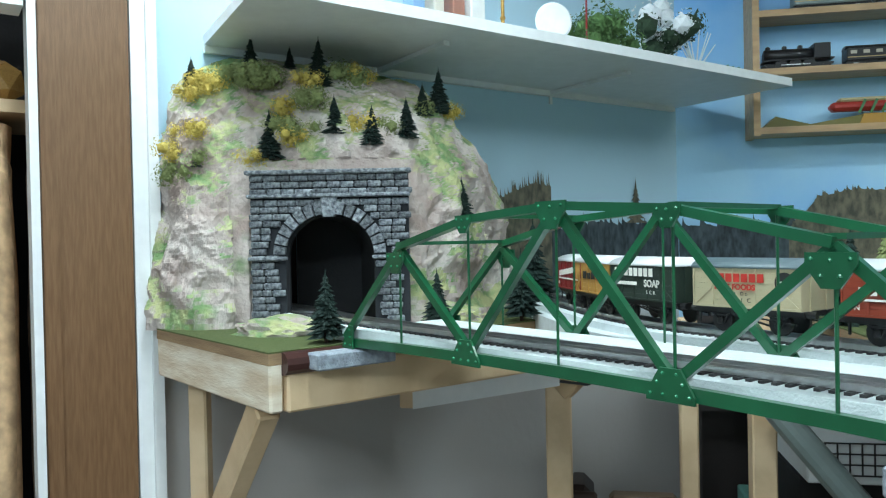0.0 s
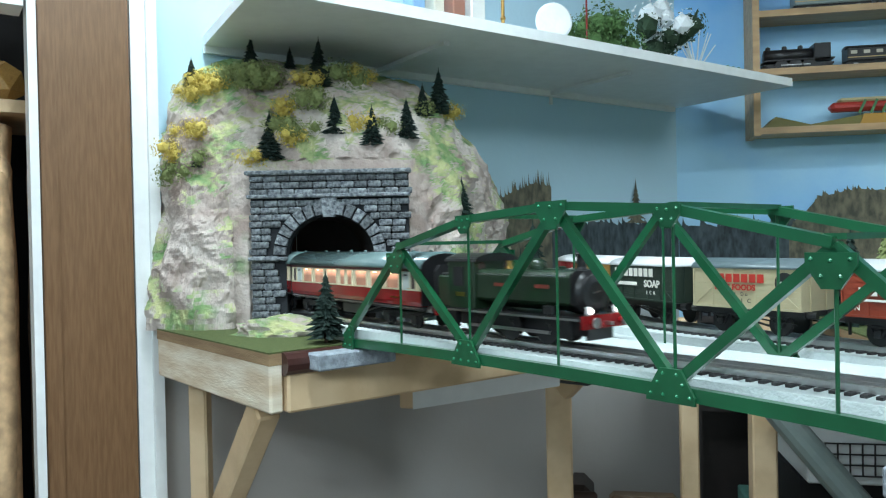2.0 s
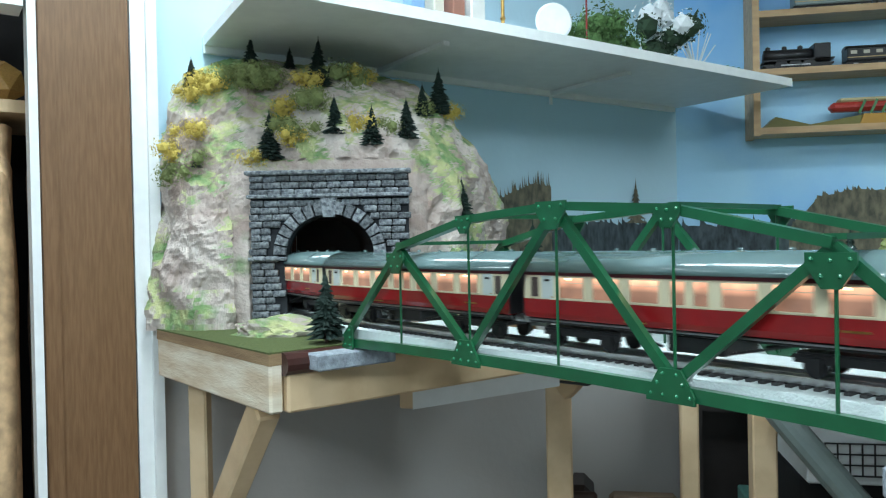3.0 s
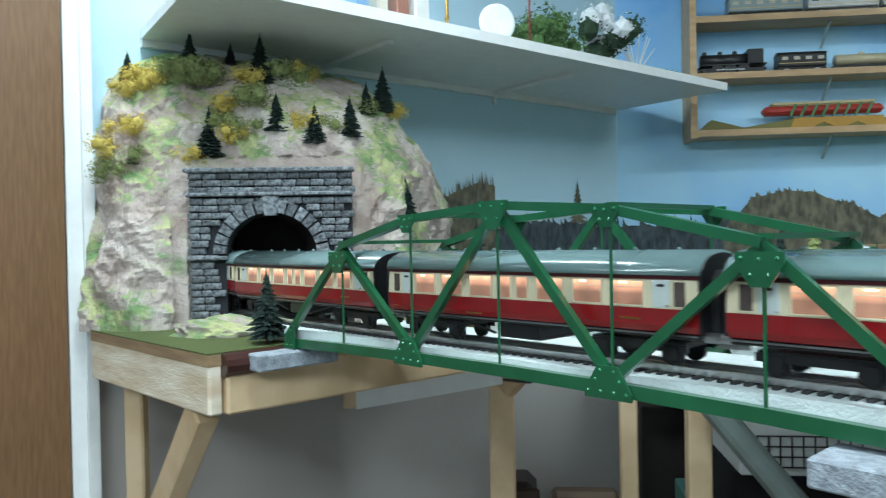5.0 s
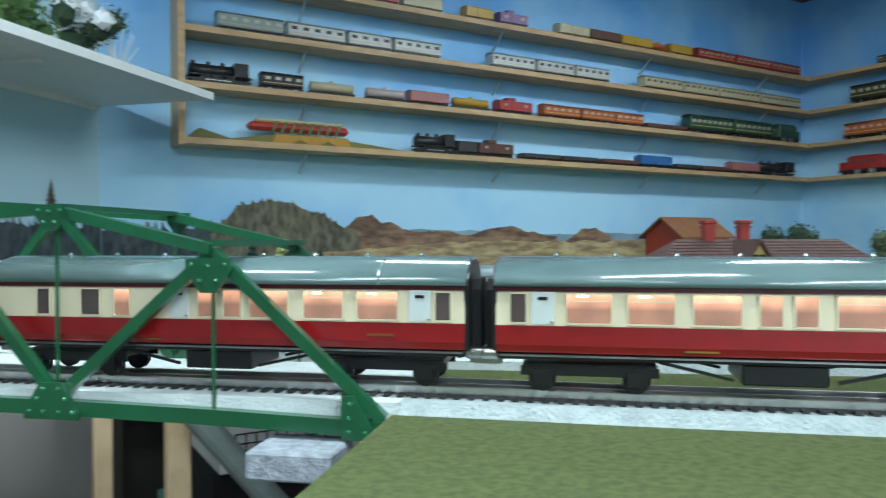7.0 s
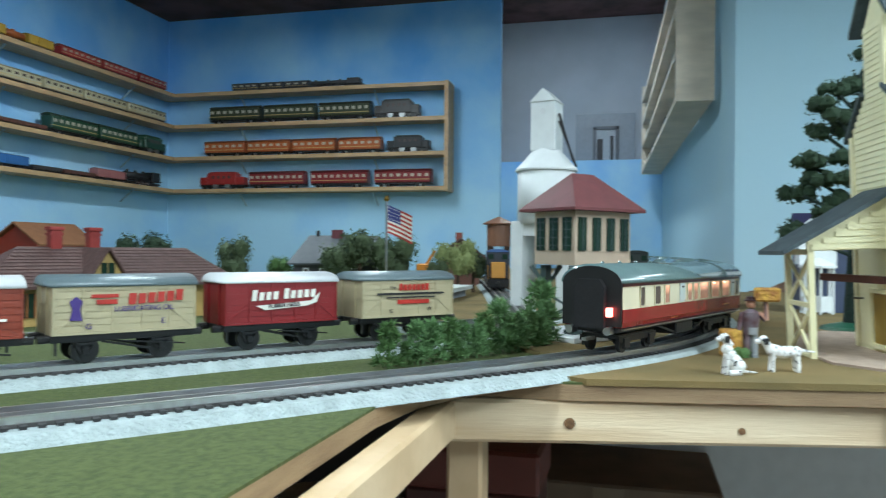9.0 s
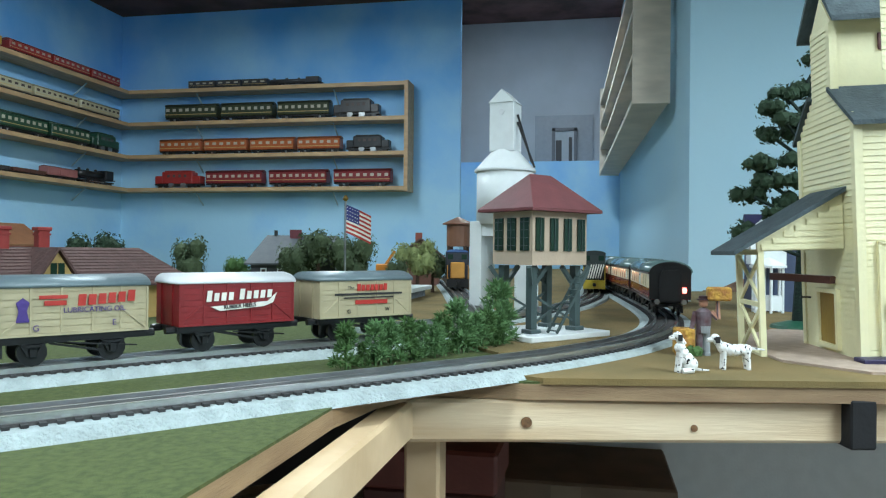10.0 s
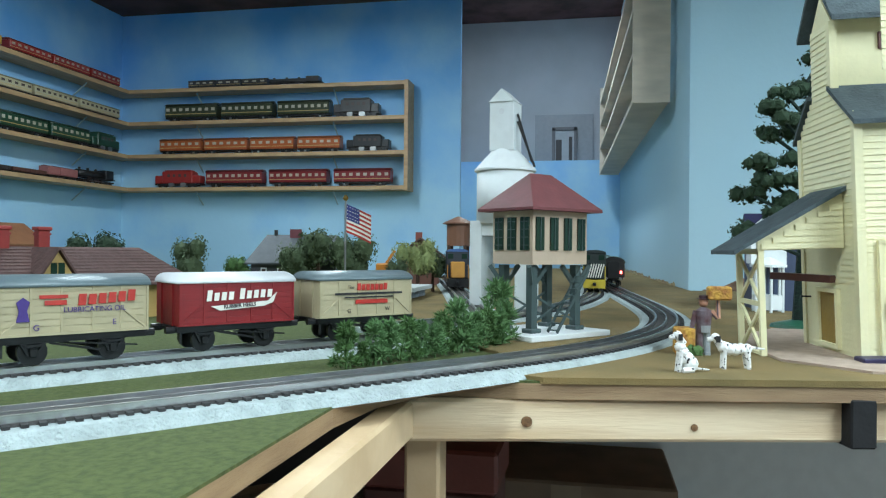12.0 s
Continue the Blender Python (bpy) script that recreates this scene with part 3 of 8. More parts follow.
def coach(brake=False):
    """A bogie coach on its own x axis, rail top at z 0."""
    c = root("passenger_coach", "crimson and cream toy bogie coach with lit windows", "railway coach", "train coaches")
    L, W = 0.354, 0.064
    h = W / 2
    bm = extrude_x(bmesh.new(), [(-h + 0.002, 0.027), (h - 0.002, 0.027), (h, 0.032), (h, 0.0445), (-h, 0.0445), (-h, 0.032)], -L / 2, L / 2)
    part("lower_body", bm, M_RED, c, "glossy crimson lower panels")
    bm = extrude_x(bmesh.new(), [(-h, 0.0445), (h, 0.0445), (h - 0.001, 0.0665), (-h + 0.001, 0.0665)], -L / 2, L / 2)
    part("upper_body", bm, M_CREAM, c, "cream window band")
    bm = extrude_x(bmesh.new(), [(-h - 0.0005, 0.0665), (h + 0.0005, 0.0665), (h + 0.0005, 0.0695), (-h - 0.0005, 0.0695)], -L / 2, L / 2)
    part("waist_line", bm, M_MAROON, c, "dark maroon line under the roof")
    prof = [((h + 0.002) * math.cos(a), 0.0695 + 0.0185 * math.sin(a)) for a in [math.pi * k / 18 for k in range(19)]]
    r_ = smooth(part("roof", extrude_x(bmesh.new(), prof, -L / 2 - 0.001, L / 2 + 0.001), M_ROOFGREY, c, "glossy grey-green curved roof"))
    for x in (-0.14, -0.10, -0.06, -0.02, 0.02, 0.06, 0.10, 0.14):
        part("roof_vent", lathe(bmesh.new(), [(0.0016, 0), (0.0022, 0.002), (0.001, 0.0035)], 8, Matrix.Translation((x, 0.008, 0.0865))), M_ROOFGREY, c)
    part("roof_rib", extrude_x(bmesh.new(), [(y * 1.008, 0.0695 + (z - 0.0695) * 1.02) for y, z in prof], 0.118, 0.1195), M_ROOFGREY, c)
    # windows: x centre, width, lit
    if brake:
        wins = [(0.1625, 0.010, 0), (0.118, 0.0275, 1), (0.080, 0.0275, 1), (0.041, 0.0275, 1), (0.014, 0.0125, 1), (-0.005, 0.0125, 1), (-0.070, 0.012, 1), (-0.095, 0.0145, 0), (-0.133, 0.010, 0)]
    else:
        wins = [(-0.1625, 0.010, 0), (-0.118, 0.0275, 1), (-0.080, 0.0275, 1), (-0.041, 0.0275, 1), (-0.010, 0.0125, 1), (0.010, 0.0125, 1), (0.041, 0.0275, 1), (0.080, 0.0275, 1), (0.118, 0.0275, 1), (0.1625, 0.010, 0)]
    for s in (-1, 1):
        for x, w, lit in wins:
            p = part("window", bx(x, s * (h - 0.0004), 0.0556, w, 0.0016, 0.0185, bevel=0.0007), M_PANE if lit else M_DARKPANE, c, "window pane painted with a warm glow" if lit else "small dark window")
            fr = bmesh.new()
            for zz in (0.0460, 0.0652):
                box(fr, x, s * (h + 0.0002), zz, w + 0.0022, 0.0016, 0.0011)
            for xx in (-1, 1):
                box(fr, x + xx * (w / 2 + 0.0005), s * (h + 0.0002), 0.0556, 0.0011, 0.0016, 0.0198)
            if w > 0.02:
                box(fr, x, s * (h + 0.0004), 0.0602, w, 0.001, 0.0006)
            part("window_frame", fr, M_CREAM, p)
            if w > 0.02 and round(x * 1000) % 2 == 0:
                part("lamp", bx(x + 0.004 * s, s * (h + 0.0003), 0.0636, 0.007, 0.0012, 0.0016, bevel=0.0005), M_BULB, p, "glowing warm coach lamp")
        for x in ((-0.026, 0.147) if brake else (-0.147, 0.147)):
            d = part("door", bx(x, s * h, 0.0556, 0.015, 0.0012, 0.021, bevel=0.0004), M_DOORPANE, c, "pale door with number bars")
            part("door_handle", bx(x + 0.006, s * (h + 0.001), 0.047, 0.002, 0.001, 0.001), M_BRASS, d)
            part("number_bar", bx(x, s * (h + 0.0008), 0.062, 0.006, 0.0008, 0.002), M_BLACK, d)
        part("footboard", bx(0, s * (h - 0.0015), 0.0252, L - 0.004, 0.003, 0.0012), M_STEEL, c, "thin bright footboard")
        part("lettering_bar", bx(0.12, s * (h + 0.0003), 0.036, 0.018, 0.0006, 0.0014), M_BRASS, c)
        part("lettering_bar", bx(-0.05, s * (h + 0.0003), 0.030, 0.02, 0.0006, 0.0012), M_BRASS, c)
    part("underframe", bx(0, 0, 0.0245, L, W * 0.86, 0.005, bevel=0.001), M_BLACK, c)
    part("battery_box", bx(0.0, 0, 0.0155, 0.05, 0.05, 0.013, bevel=0.001), M_BLACK, c)
    for s in (-1, 1):
        for e in (-1, 1):
            part("truss_rod", bar(bmesh.new(), (e * 0.075, s * 0.024, 0.022), (e * 0.03, s * 0.024, 0.012), 0.002, 0.002), M_BLACK, c)
    for s in (-1, 1):
        end = bmesh.new()
        prism(end, [(h * 0.98 * math.cos(a), 0.0695 + 0.0165 * math.sin(a)) for a in [math.pi * k / 12 for k in range(13)]] + [(-h * 0.98, 0.028), (h * 0.98, 0.028)], 0.003,
              m=Matrix.Translation((s * (L / 2 + 0.001), 0, 0)) @ Matrix.Rotation(math.pi / 2, 4, "Z"))
        e = part("coach_end", end, M_BLACK, c, "black coach end")
        g = bmesh.new()
        prism(g, [(0.016, 0.026), (0.016, 0.066), (0.011, 0.073), (-0.011, 0.073), (-0.016, 0.066), (-0.016, 0.026)], 0.007, m=Matrix.Translation((s * (L / 2 + 0.005), 0, 0)) @ Matrix.Rotation(math.pi / 2, 4, "Z"))
        part("gangway", g, M_MATTBLACK, e, "black corridor bellows")
        for q in (-1, 1):
            part("buffer", rod(bmesh.new(), (s * (L / 2), q * 0.02, 0.024), (s * (L / 2 + 0.010), q * 0.02, 0.024), 0.004, 10), M_STEEL, e)
        part("coupling", bx(s * (L / 2 + 0.008), 0, 0.016, 0.018, 0.005, 0.003), M_STEEL, c)
        b = part("bogie", bx(s * 0.118, 0, 0.0165, 0.085, 0.040, 0.004), M_BLACK, c)
        for q in (-1, 1):
            bm = bmesh.new()
            box(bm, s * 0.118, q * 0.0205, 0.014, 0.088, 0.002, 0.006)
            for xx in (-0.03, 0.03):
                box(bm, s * 0.118 + xx, q * 0.022, 0.010, 0.012, 0.003, 0.010)
            part("side_frame", bm, M_BLACK, b)
        for xx in (-0.03, 0.03):
            wheelset(b, s * 0.118 + xx)
    return c


def tank_loco():
    """A pannier tank: long square-shouldered tanks hung over the boiler, cab and bunker behind."""
    c = root("tank_locomotive", "dark green toy tank locomotive with red buffer beam and lamps", "locomotive")
    letter = mat("dull_red_lettering", (0.20, 0.045, 0.03), 0.5)
    fp = part("footplate", bx(0, 0, 0.0275, 0.205, 0.060, 0.004, bevel=0.001), M_BLACK, c)
    for s in (-1, 1):
        part("footplate_edge", bx(0, s * 0.0303, 0.0272, 0.200, 0.0008, 0.002), M_STEEL, fp)
    smooth(part("boiler", rod(bmesh.new(), (-0.04, 0, 0.050), (0.088, 0, 0.050), 0.019, 24), M_LOCOGREEN, c))
    smooth(part("smokebox", rod(bmesh.new(), (0.074, 0, 0.050), (0.0915, 0, 0.050), 0.0205, 28), M_BLACK, c))
    dr = part("smokebox_door", lathe(bmesh.new(), [(0.0165, 0.0), (0.0160, 0.0015), (0.010, 0.0034), (0.001, 0.0040)], 24, Matrix.Translation((0.0915, 0, 0.050)) @ Matrix.Rotation(math.pi / 2, 4, "Y")), M_BLACK, c)
    part("door_dart", bar(bmesh.new(), (0.0962, -0.005, 0.050), (0.0962, 0.005, 0.0515), 0.001, 0.001), M_STEEL, dr)
    for s in (-1, 1):
        prof = [(s * 0.0075, 0.0700), (s * 0.0075, 0.0420), (s * 0.0230, 0.0385), (s * 0.0262, 0.0415), (s * 0.0262, 0.0640), (s * 0.0235, 0.0690), (s * 0.0190, 0.0705)]
        t = part("pannier_tank", extrude_x(bmesh.new(), prof, -0.040, 0.086), M_LOCOGREEN, c, "dark green pannier tank with small red lettering")
        part("front_plate", extrude_x(bmesh.new(), prof, 0.0862, 0.0872), M_BLACK, t)
        part("lettering_bar", bx(0.002, s * 0.0264, 0.0555, 0.030, 0.0005, 0.0035), letter, t)
        part("lettering_bar", bx(0.052, s * 0.0264, 0.0555, 0.018, 0.0005, 0.0035), letter, t)
        part("tank_filler", lathe(bmesh.new(), [(0.0045, 0), (0.0045, 0.002), (0.002, 0.003)], 12, Matrix.Translation((0.040, s * 0.016, 0.0700))), M_LOCOGREEN, t)
        part("handrail", rod(bmesh.new(), (-0.036, s * 0.0276, 0.0655), (0.082, s * 0.0276, 0.0655), 0.0006, 6), M_STEEL, t)
        part("sandbox", bx(0.060, s * 0.0225, 0.0335, 0.014, 0.010, 0.009, bevel=0.001), M_BLACK, c)
    part("chimney", lathe(bmesh.new(), [(0.0068, 0), (0.0050, 0.004), (0.0050, 0.013), (0.0064, 0.016), (0.0056, 0.0170)], 18, Matrix.Translation((0.078, 0, 0.069))), M_BLACK, c)
    smooth(part("dome", lathe(bmesh.new(), [(0.0090, 0), (0.0085, 0.006), (0.0060, 0.0105), (0.001, 0.0125)], 18, Matrix.Translation((0.022, 0, 0.0685))), M_LOCOGREEN, c))
    part("safety_valve", lathe(bmesh.new(), [(0.0050, 0), (0.0036, 0.004), (0.0032, 0.009), (0.0040, 0.0095)], 14, Matrix.Translation((-0.018, 0, 0.069))), M_BRASS, c)
    cab = part("cab", bx(-0.062, 0, 0.054, 0.042, 0.058, 0.050, bevel=0.001), M_LOCOGREEN, c)
    part("cab_roof", extrude_x(bmesh.new(), [(0.031 * math.cos(a), 0.078 + 0.0085 * math.sin(a)) for a in [math.pi * k / 10 for k in range(11)]], -0.086, -0.036), M_BLACK, cab)
    for s in (-1, 1):
        part("cab_opening", bx(-0.065, s * 0.0292, 0.0625, 0.016, 0.001, 0.020), M_MATTBLACK, cab)
        part("number_bar", bx(-0.062, s * 0.0295, 0.044, 0.014, 0.0006, 0.0045), M_BRASS, cab)
        part("spectacle", rod(bmesh.new(), (-0.0412, s * 0.018, 0.073), (-0.0402, s * 0.018, 0.073), 0.0045, 12), M_DARKPANE, cab)
    bk_ = part("bunker", bx(-0.092, 0, 0.046, 0.020, 0.056, 0.034, bevel=0.002), M_LOCOGREEN, c)
    part("coal", bx(-0.092, 0, 0.0635, 0.016, 0.050, 0.004, bevel=0.0015), M_MATTBLACK, bk_)
    for s in (-1, 1):
        bb = part("buffer_beam", bx(s * 0.1035, 0, 0.025, 0.003, 0.060, 0.012), M_RED, c, "red buffer beam")
        for q in (-1, 1):
            part("buffer", rod(bmesh.new(), (s * 0.104, q * 0.02, 0.025), (s * 0.111, q * 0.02, 0.025), 0.0026, 10), M_RED, bb)
            part("buffer_head", rod(bmesh.new(), (s * 0.111, q * 0.02, 0.025), (s * 0.1125, q * 0.02, 0.025), 0.0048, 14), M_STEEL, bb)
        part("drawhook", bx(s * 0.108, 0, 0.0235, 0.008, 0.004, 0.003), M_STEEL, bb)
    for q in (-1, 1):
        lm = part("front_lamp", bx(0.1015, q * 0.019, 0.0345, 0.005, 0.005, 0.008, bevel=0.001), M_WHITE, c, "white headlamp case")
        part("lens", rod(bmesh.new(), (0.104, q * 0.019, 0.0345), (0.1048, q * 0.019, 0.0345), 0.0021, 12), M_WHITELAMP, lm, "glowing white lens")
    part("guard_iron", bx(0.098, 0, 0.013, 0.003, 0.034, 0.010), M_BLACK, c)
    for x in (-0.05, 0.0, 0.05):
        wheelset(c, x, 0.0155, "driving_wheel")
    for s in (-1, 1):
        part("coupling_rod", bx(0, s * 0.0205, 0.012, 0.11, 0.002, 0.003), M_STEEL, c)
        part("frame", bx(0, s * 0.012, 0.018, 0.19, 0.002, 0.014), M_BLACK, c)
        for x in (-0.075, 0.082):
            part("step", bx(x, s * 0.027, 0.0175, 0.012, 0.006, 0.016), M_BLACK, c)
    return c


TRAIN = []                     # thing, distance of its middle behind the train's front, half its bogie base
loco = tank_loco()
TRAIN.append((loco, 0.115, 0.05))
first = coach()
coaches = [first] + [copy_thing(first, Matrix()) for _ in range(4)] + [coach(True)]
for i, c in enumerate(coaches):
    TRAIN.append((c, 0.225 + 0.1875 + 0.375 * i, 0.118))
tail = part("tail_lamp", bx(-0.1835, -0.021, 0.042, 0.006, 0.006, 0.009, bevel=0.001), M_TAIL, coaches[-1], "glowing red tail lamp")
tagged(coaches[-1], "crimson and cream toy brake coach with glowing red tail lamp")


def van(label, body, roof, paint):
    v = root("goods_van", label, "railway van", "vans on the siding")
    L, W, zb, zt = 0.120, 0.056, 0.026, 0.066
    h = W / 2
    b = part("body", bx(0, 0, (zb + zt) / 2, L, W, zt - zb), body, v)
    prof = [((h + 0.002) * math.cos(a), zt + 0.010 * math.sin(a)) for a in [math.pi * k / 12 for k in range(13)]]
    smooth(part("roof", extrude_x(bmesh.new(), prof, -L / 2 - 0.002, L / 2 + 0.002), roof, v))
    gab = extrude_x(bmesh.new(), [(h * math.cos(a), zt - 0.0002 + 0.0095 * math.sin(a)) for a in [math.pi * k / 12 for k in range(13)]], -L / 2, L / 2)
    part("gable", gab, body, v)
    for s in (-1, 1):
        for k in range(7):
            part("plank", bx(0, s * (h + 0.0003), zb + 0.003 + 0.0057 * k + 0.0017, L, 0.0008, 0.0050), body, b)
        for x in (-0.059, -0.036, -0.0125, 0.0125, 0.036, 0.059):
            part("strapping", bx(x, s * (h + 0.001), (zb + zt) / 2, 0.0016, 0.0012, zt - zb), body, b)
        for x0, x1 in ((-0.058, -0.037), (0.058, 0.037)):
            part("strapping", bar(bmesh.new(), (x0, s * (h + 0.001), zb + 0.002), (x1, s * (h + 0.001), zb + 0.020), 0.001, 0.0012), body, b)
        part("strapping", bx(0, s * (h + 0.001), zb + 0.001, L, 0.0014, 0.002), body, b)
        part("solebar", bx(0, s * 0.022, 0.0225, L, 0.003, 0.006), M_BLACK, v)
        for x in (-0.032, 0.032):
            ag = bmesh.new()
            for q in (-1, 1):
                bar(ag, (x + q * 0.010, s * 0.0205, 0.021), (x + q * 0.003, s * 0.0205, 0.009), 0.0016, 0.0022)
            g_ = part("axle_guard", ag, M_BLACK, v)
            part("axle_box", bx(x, s * 0.0212, 0.0115, 0.006, 0.004, 0.007, bevel=0.0006), M_BLACK, g_)
            part("leaf_spring", prism(bmesh.new(), [(x - 0.011, 0.0195), (x - 0.005, 0.0165), (x + 0.005, 0.0165), (x + 0.011, 0.0195), (x + 0.004, 0.0185), (x - 0.004, 0.0185)], 0.0025, m=Matrix.Translation((0, s * 0.0215, 0))), M_BLACK, g_)
        part("step_iron", bx(0.056 * s, s * 0.0225, 0.016, 0.002, 0.002, 0.014), M_BLACK, v)
        part("brake_lever", bar(bmesh.new(), (-0.004, s * 0.0235, 0.0185), (0.052, s * 0.0235, 0.0125), 0.0012, 0.0014), M_BLACK, v)
        part("brake_gear", bar(bmesh.new(), (-0.02, s * 0.021, 0.019), (0.022, s * 0.021, 0.010), 0.0015, 0.002), M_BLACK, v)
    for s in (-1, 1):
        for q in (-1, 1):
            part("buffer", rod(bmesh.new(), (s * L / 2, q * 0.018, 0.0225), (s * (L / 2 + 0.009), q * 0.018, 0.0225), 0.0035, 10), M_BLACK, v)
        for y in (-0.014, 0.014):
            part("end_post", bx(s * (L / 2 + 0.0007), y, (zb + zt) / 2, 0.0016, 0.002, zt - zb), body, b)
    part("floor", bx(0, 0, 0.0235, L, W * 0.9, 0.004), M_BLACK, v)
    for x in (-0.032, 0.032):
        wheelset(v, x, 0.0118)
    paint(v, -(h + 0.0019))
    return v


def face(x, z, y):
    return Matrix.Translation((x, y, z)) @ Matrix.Rotation(math.pi / 2, 4, "X")


def plain(name, color, **k):
    k.setdefault("var", 0.05)
    k.setdefault("rough", 0.45)
    return mat(name, color, **k)


V_CREAM = plain("van_cream", (0.45, 0.39, 0.245))
V_RED = plain("van_red", (0.23, 0.012, 0.014))
V_GREEN = plain("van_dark_green", (0.025, 0.04, 0.03))
V_RUST = plain("van_rust", (0.25, 0.04, 0.018))
V_OCHRE = plain("van_ochre", (0.46, 0.25, 0.06))
V_GREYW = plain("van_off_white", (0.48, 0.48, 0.42))
R_WHITE = plain("white_roof", (0.70, 0.72, 0.73), rough=0.35)
R_GREY = plain("blue_grey_roof", (0.13, 0.175, 0.19), rough=0.35)
I_RED = plain("red_ink", (0.45, 0.03, 0.02))
I_BLUE = plain("blue_ink", (0.06, 0.03, 0.20))
I_WHITE = plain("white_ink", (0.80, 0.78, 0.70))
I_BLACK = plain("black_ink", (0.02, 0.02, 0.02))


def bars(v, y, rows_, material):
    """Unreadable or trade lettering as plain bars: x0, x1, z, height."""
    for x0, x1, z, hh in rows_:
        part("lettering_bar", bx((x0 + x1) / 2, y, z, abs(x1 - x0), 0.0006, hh), material, v)


def slanted(v, y, glyphs, material, lean=0.35):
    """Trade lettering as plain leaning strokes: x, z of the foot, width, height."""
    for x, z, w_, h_ in glyphs:
        pts = [(x, z), (x + w_, z), (x + w_ + h_ * lean, z + h_), (x + h_ * lean, z + h_)]
        part("lettering_bar", prism(bmesh.new(), pts, 0.0006, m=Matrix.Translation((0, y, 0))), material, v)


def p_oil(v, y):
    bars(v, y, [(-0.030, -0.008, 0.058, 0.003), (-0.026, -0.009, 0.053, 0.004)], I_RED)
    slanted(v, y, [(0.000 + k * 0.0082, 0.0500 + k * 0.0005, 0.0062, 0.0098 if k in (0, 5) else 0.0090) for k in range(6)], I_RED, 0.08)
    text_part("LUBRICATING OIL", 0.0062, I_BLUE, v, face(0.014, 0.0465, y))
    text_part("G", 0.007, I_BLUE, v, face(-0.032, 0.0325, y))
    text_part("E", 0.007, I_BLUE, v, face(0.030, 0.0345, y))
    bm = prism(bmesh.new(), [(-0.047, 0.038), (-0.037, 0.038), (-0.039, 0.047), (-0.037, 0.054), (-0.042, 0.058), (-0.047, 0.054), (-0.045, 0.047)], 0.0006, m=Matrix.Translation((0, y, 0)))
    part("emblem", bm, I_BLUE, v)


def p_heels(v, y):
    strokes = [(-0.034 + k * 0.0074 + (0.004 if k > 3 else 0), 0.0488 + 0.0003 * k, 0.0048, 0.0105 if k in (0, 4) else 0.0078) for k in range(9)]
    slanted(v, y, strokes, I_WHITE, 0.12)
    bm = prism(bmesh.new(), [(-0.030, 0.044), (0.030, 0.0475), (0.040, 0.056), (0.036, 0.046), (0.026, 0.0425), (-0.020, 0.0395)], 0.0005, m=Matrix.Translation((0, y, 0)))
    part("banner", bm, I_WHITE, v)
    text_part("RUBBER HEELS", 0.0052, I_BLACK, v, face(0.0, 0.0437, y - 0.0006) @ Matrix.Rotation(0.05, 4, "Z"), bold=0.0001)


def p_captain(v, y):
    text_part("The", 0.005, I_BLACK, v, face(-0.022, 0.0585, y))
    slanted(v, y, [(-0.014 + k * 0.0058, 0.0550, 0.0043, 0.0075 if k in (0, 6) else 0.0066) for k in range(7)], I_RED, 0.05)
    bars(v, y, [(-0.042, 0.046, 0.0515, 0.0022), (-0.030, 0.034, 0.0475, 0.0014)], I_BLACK)
    bars(v, y, [(-0.016, 0.026, 0.0425, 0.0045)], I_RED)
    text_part("G", 0.0062, I_BLACK, v, face(-0.024, 0.0325, y))
    text_part("W", 0.0062, I_BLACK, v, face(0.026, 0.0335, y))


def p_soap(v, y):
    for k in range(8):
        part("lettering_bar", bx(-0.046 + k * 0.0095, y, 0.0585, 0.0068, 0.0006, 0.0095), I_WHITE, v)
    text_part("SOAP", 0.0115, I_WHITE, v, face(0.022, 0.0455, y), bold=0.0003)
    bars(v, y, [(-0.045, -0.006, 0.045, 0.004)], I_WHITE)
    text_part("E  C  R", 0.0055, I_WHITE, v, face(0.02, 0.0355, y))


def p_foods(v, y):
    for k in range(7):
        part("lettering_bar", bx(-0.034 + k * 0.0088, y, 0.0565, 0.0068, 0.0006, 0.0085), I_RED, v)
    text_part("DOG FOODS", 0.0078, I_RED, v, face(-0.010, 0.047, y), bold=0.0003)
    text_part("B u i l d    D o", 0.005, I_BLACK, v, face(-0.01, 0.0405, y))
    text_part("S   E   I   C", 0.006, I_BLACK, v, face(-0.005, 0.034, y))
    part("emblem", rod(bmesh.new(), (0.044, y - 0.0004, 0.053), (0.044, y + 0.0004, 0.053), 0.010, 24), I_BLACK, v)
    bars(v, y - 0.0008, [(0.038, 0.050, 0.053, 0.0025)], I_WHITE)


def p_rust(v, y):
    for k in range(9):
        part("lettering_bar", bx(-0.04 + k * 0.009, y, 0.048 + k * 0.0009, 0.0068, 0.0006, 0.008), I_WHITE, v)
    bars(v, y, [(-0.045, 0.048, 0.041, 0.002)], I_WHITE)
    text_part("N", 0.007, I_WHITE, v, face(-0.045, 0.034, y))
    text_part("E", 0.007, I_WHITE, v, face(0.04, 0.034, y))


def p_white(v, y):
    bars(v, y, [(-0.044, 0.05, 0.058, 0.008), (-0.018, 0.046, 0.0485, 0.0035), (-0.02, 0.044, 0.0435, 0.003), (-0.03, 0.046, 0.037, 0.0015)], I_BLACK)


def p_ochre(v, y):
    bars(v, y, [(-0.03, -0.018, 0.050, 0.010), (-0.014, -0.004, 0.049, 0.008), (0.0, 0.012, 0.050, 0.010)], I_BLACK)
    part("emblem", prism(bmesh.new(), [(0.016, 0.044), (0.034, 0.044), (0.025, 0.058)], 0.0006, m=Matrix.Translation((0, y, 0))), I_RED, v)


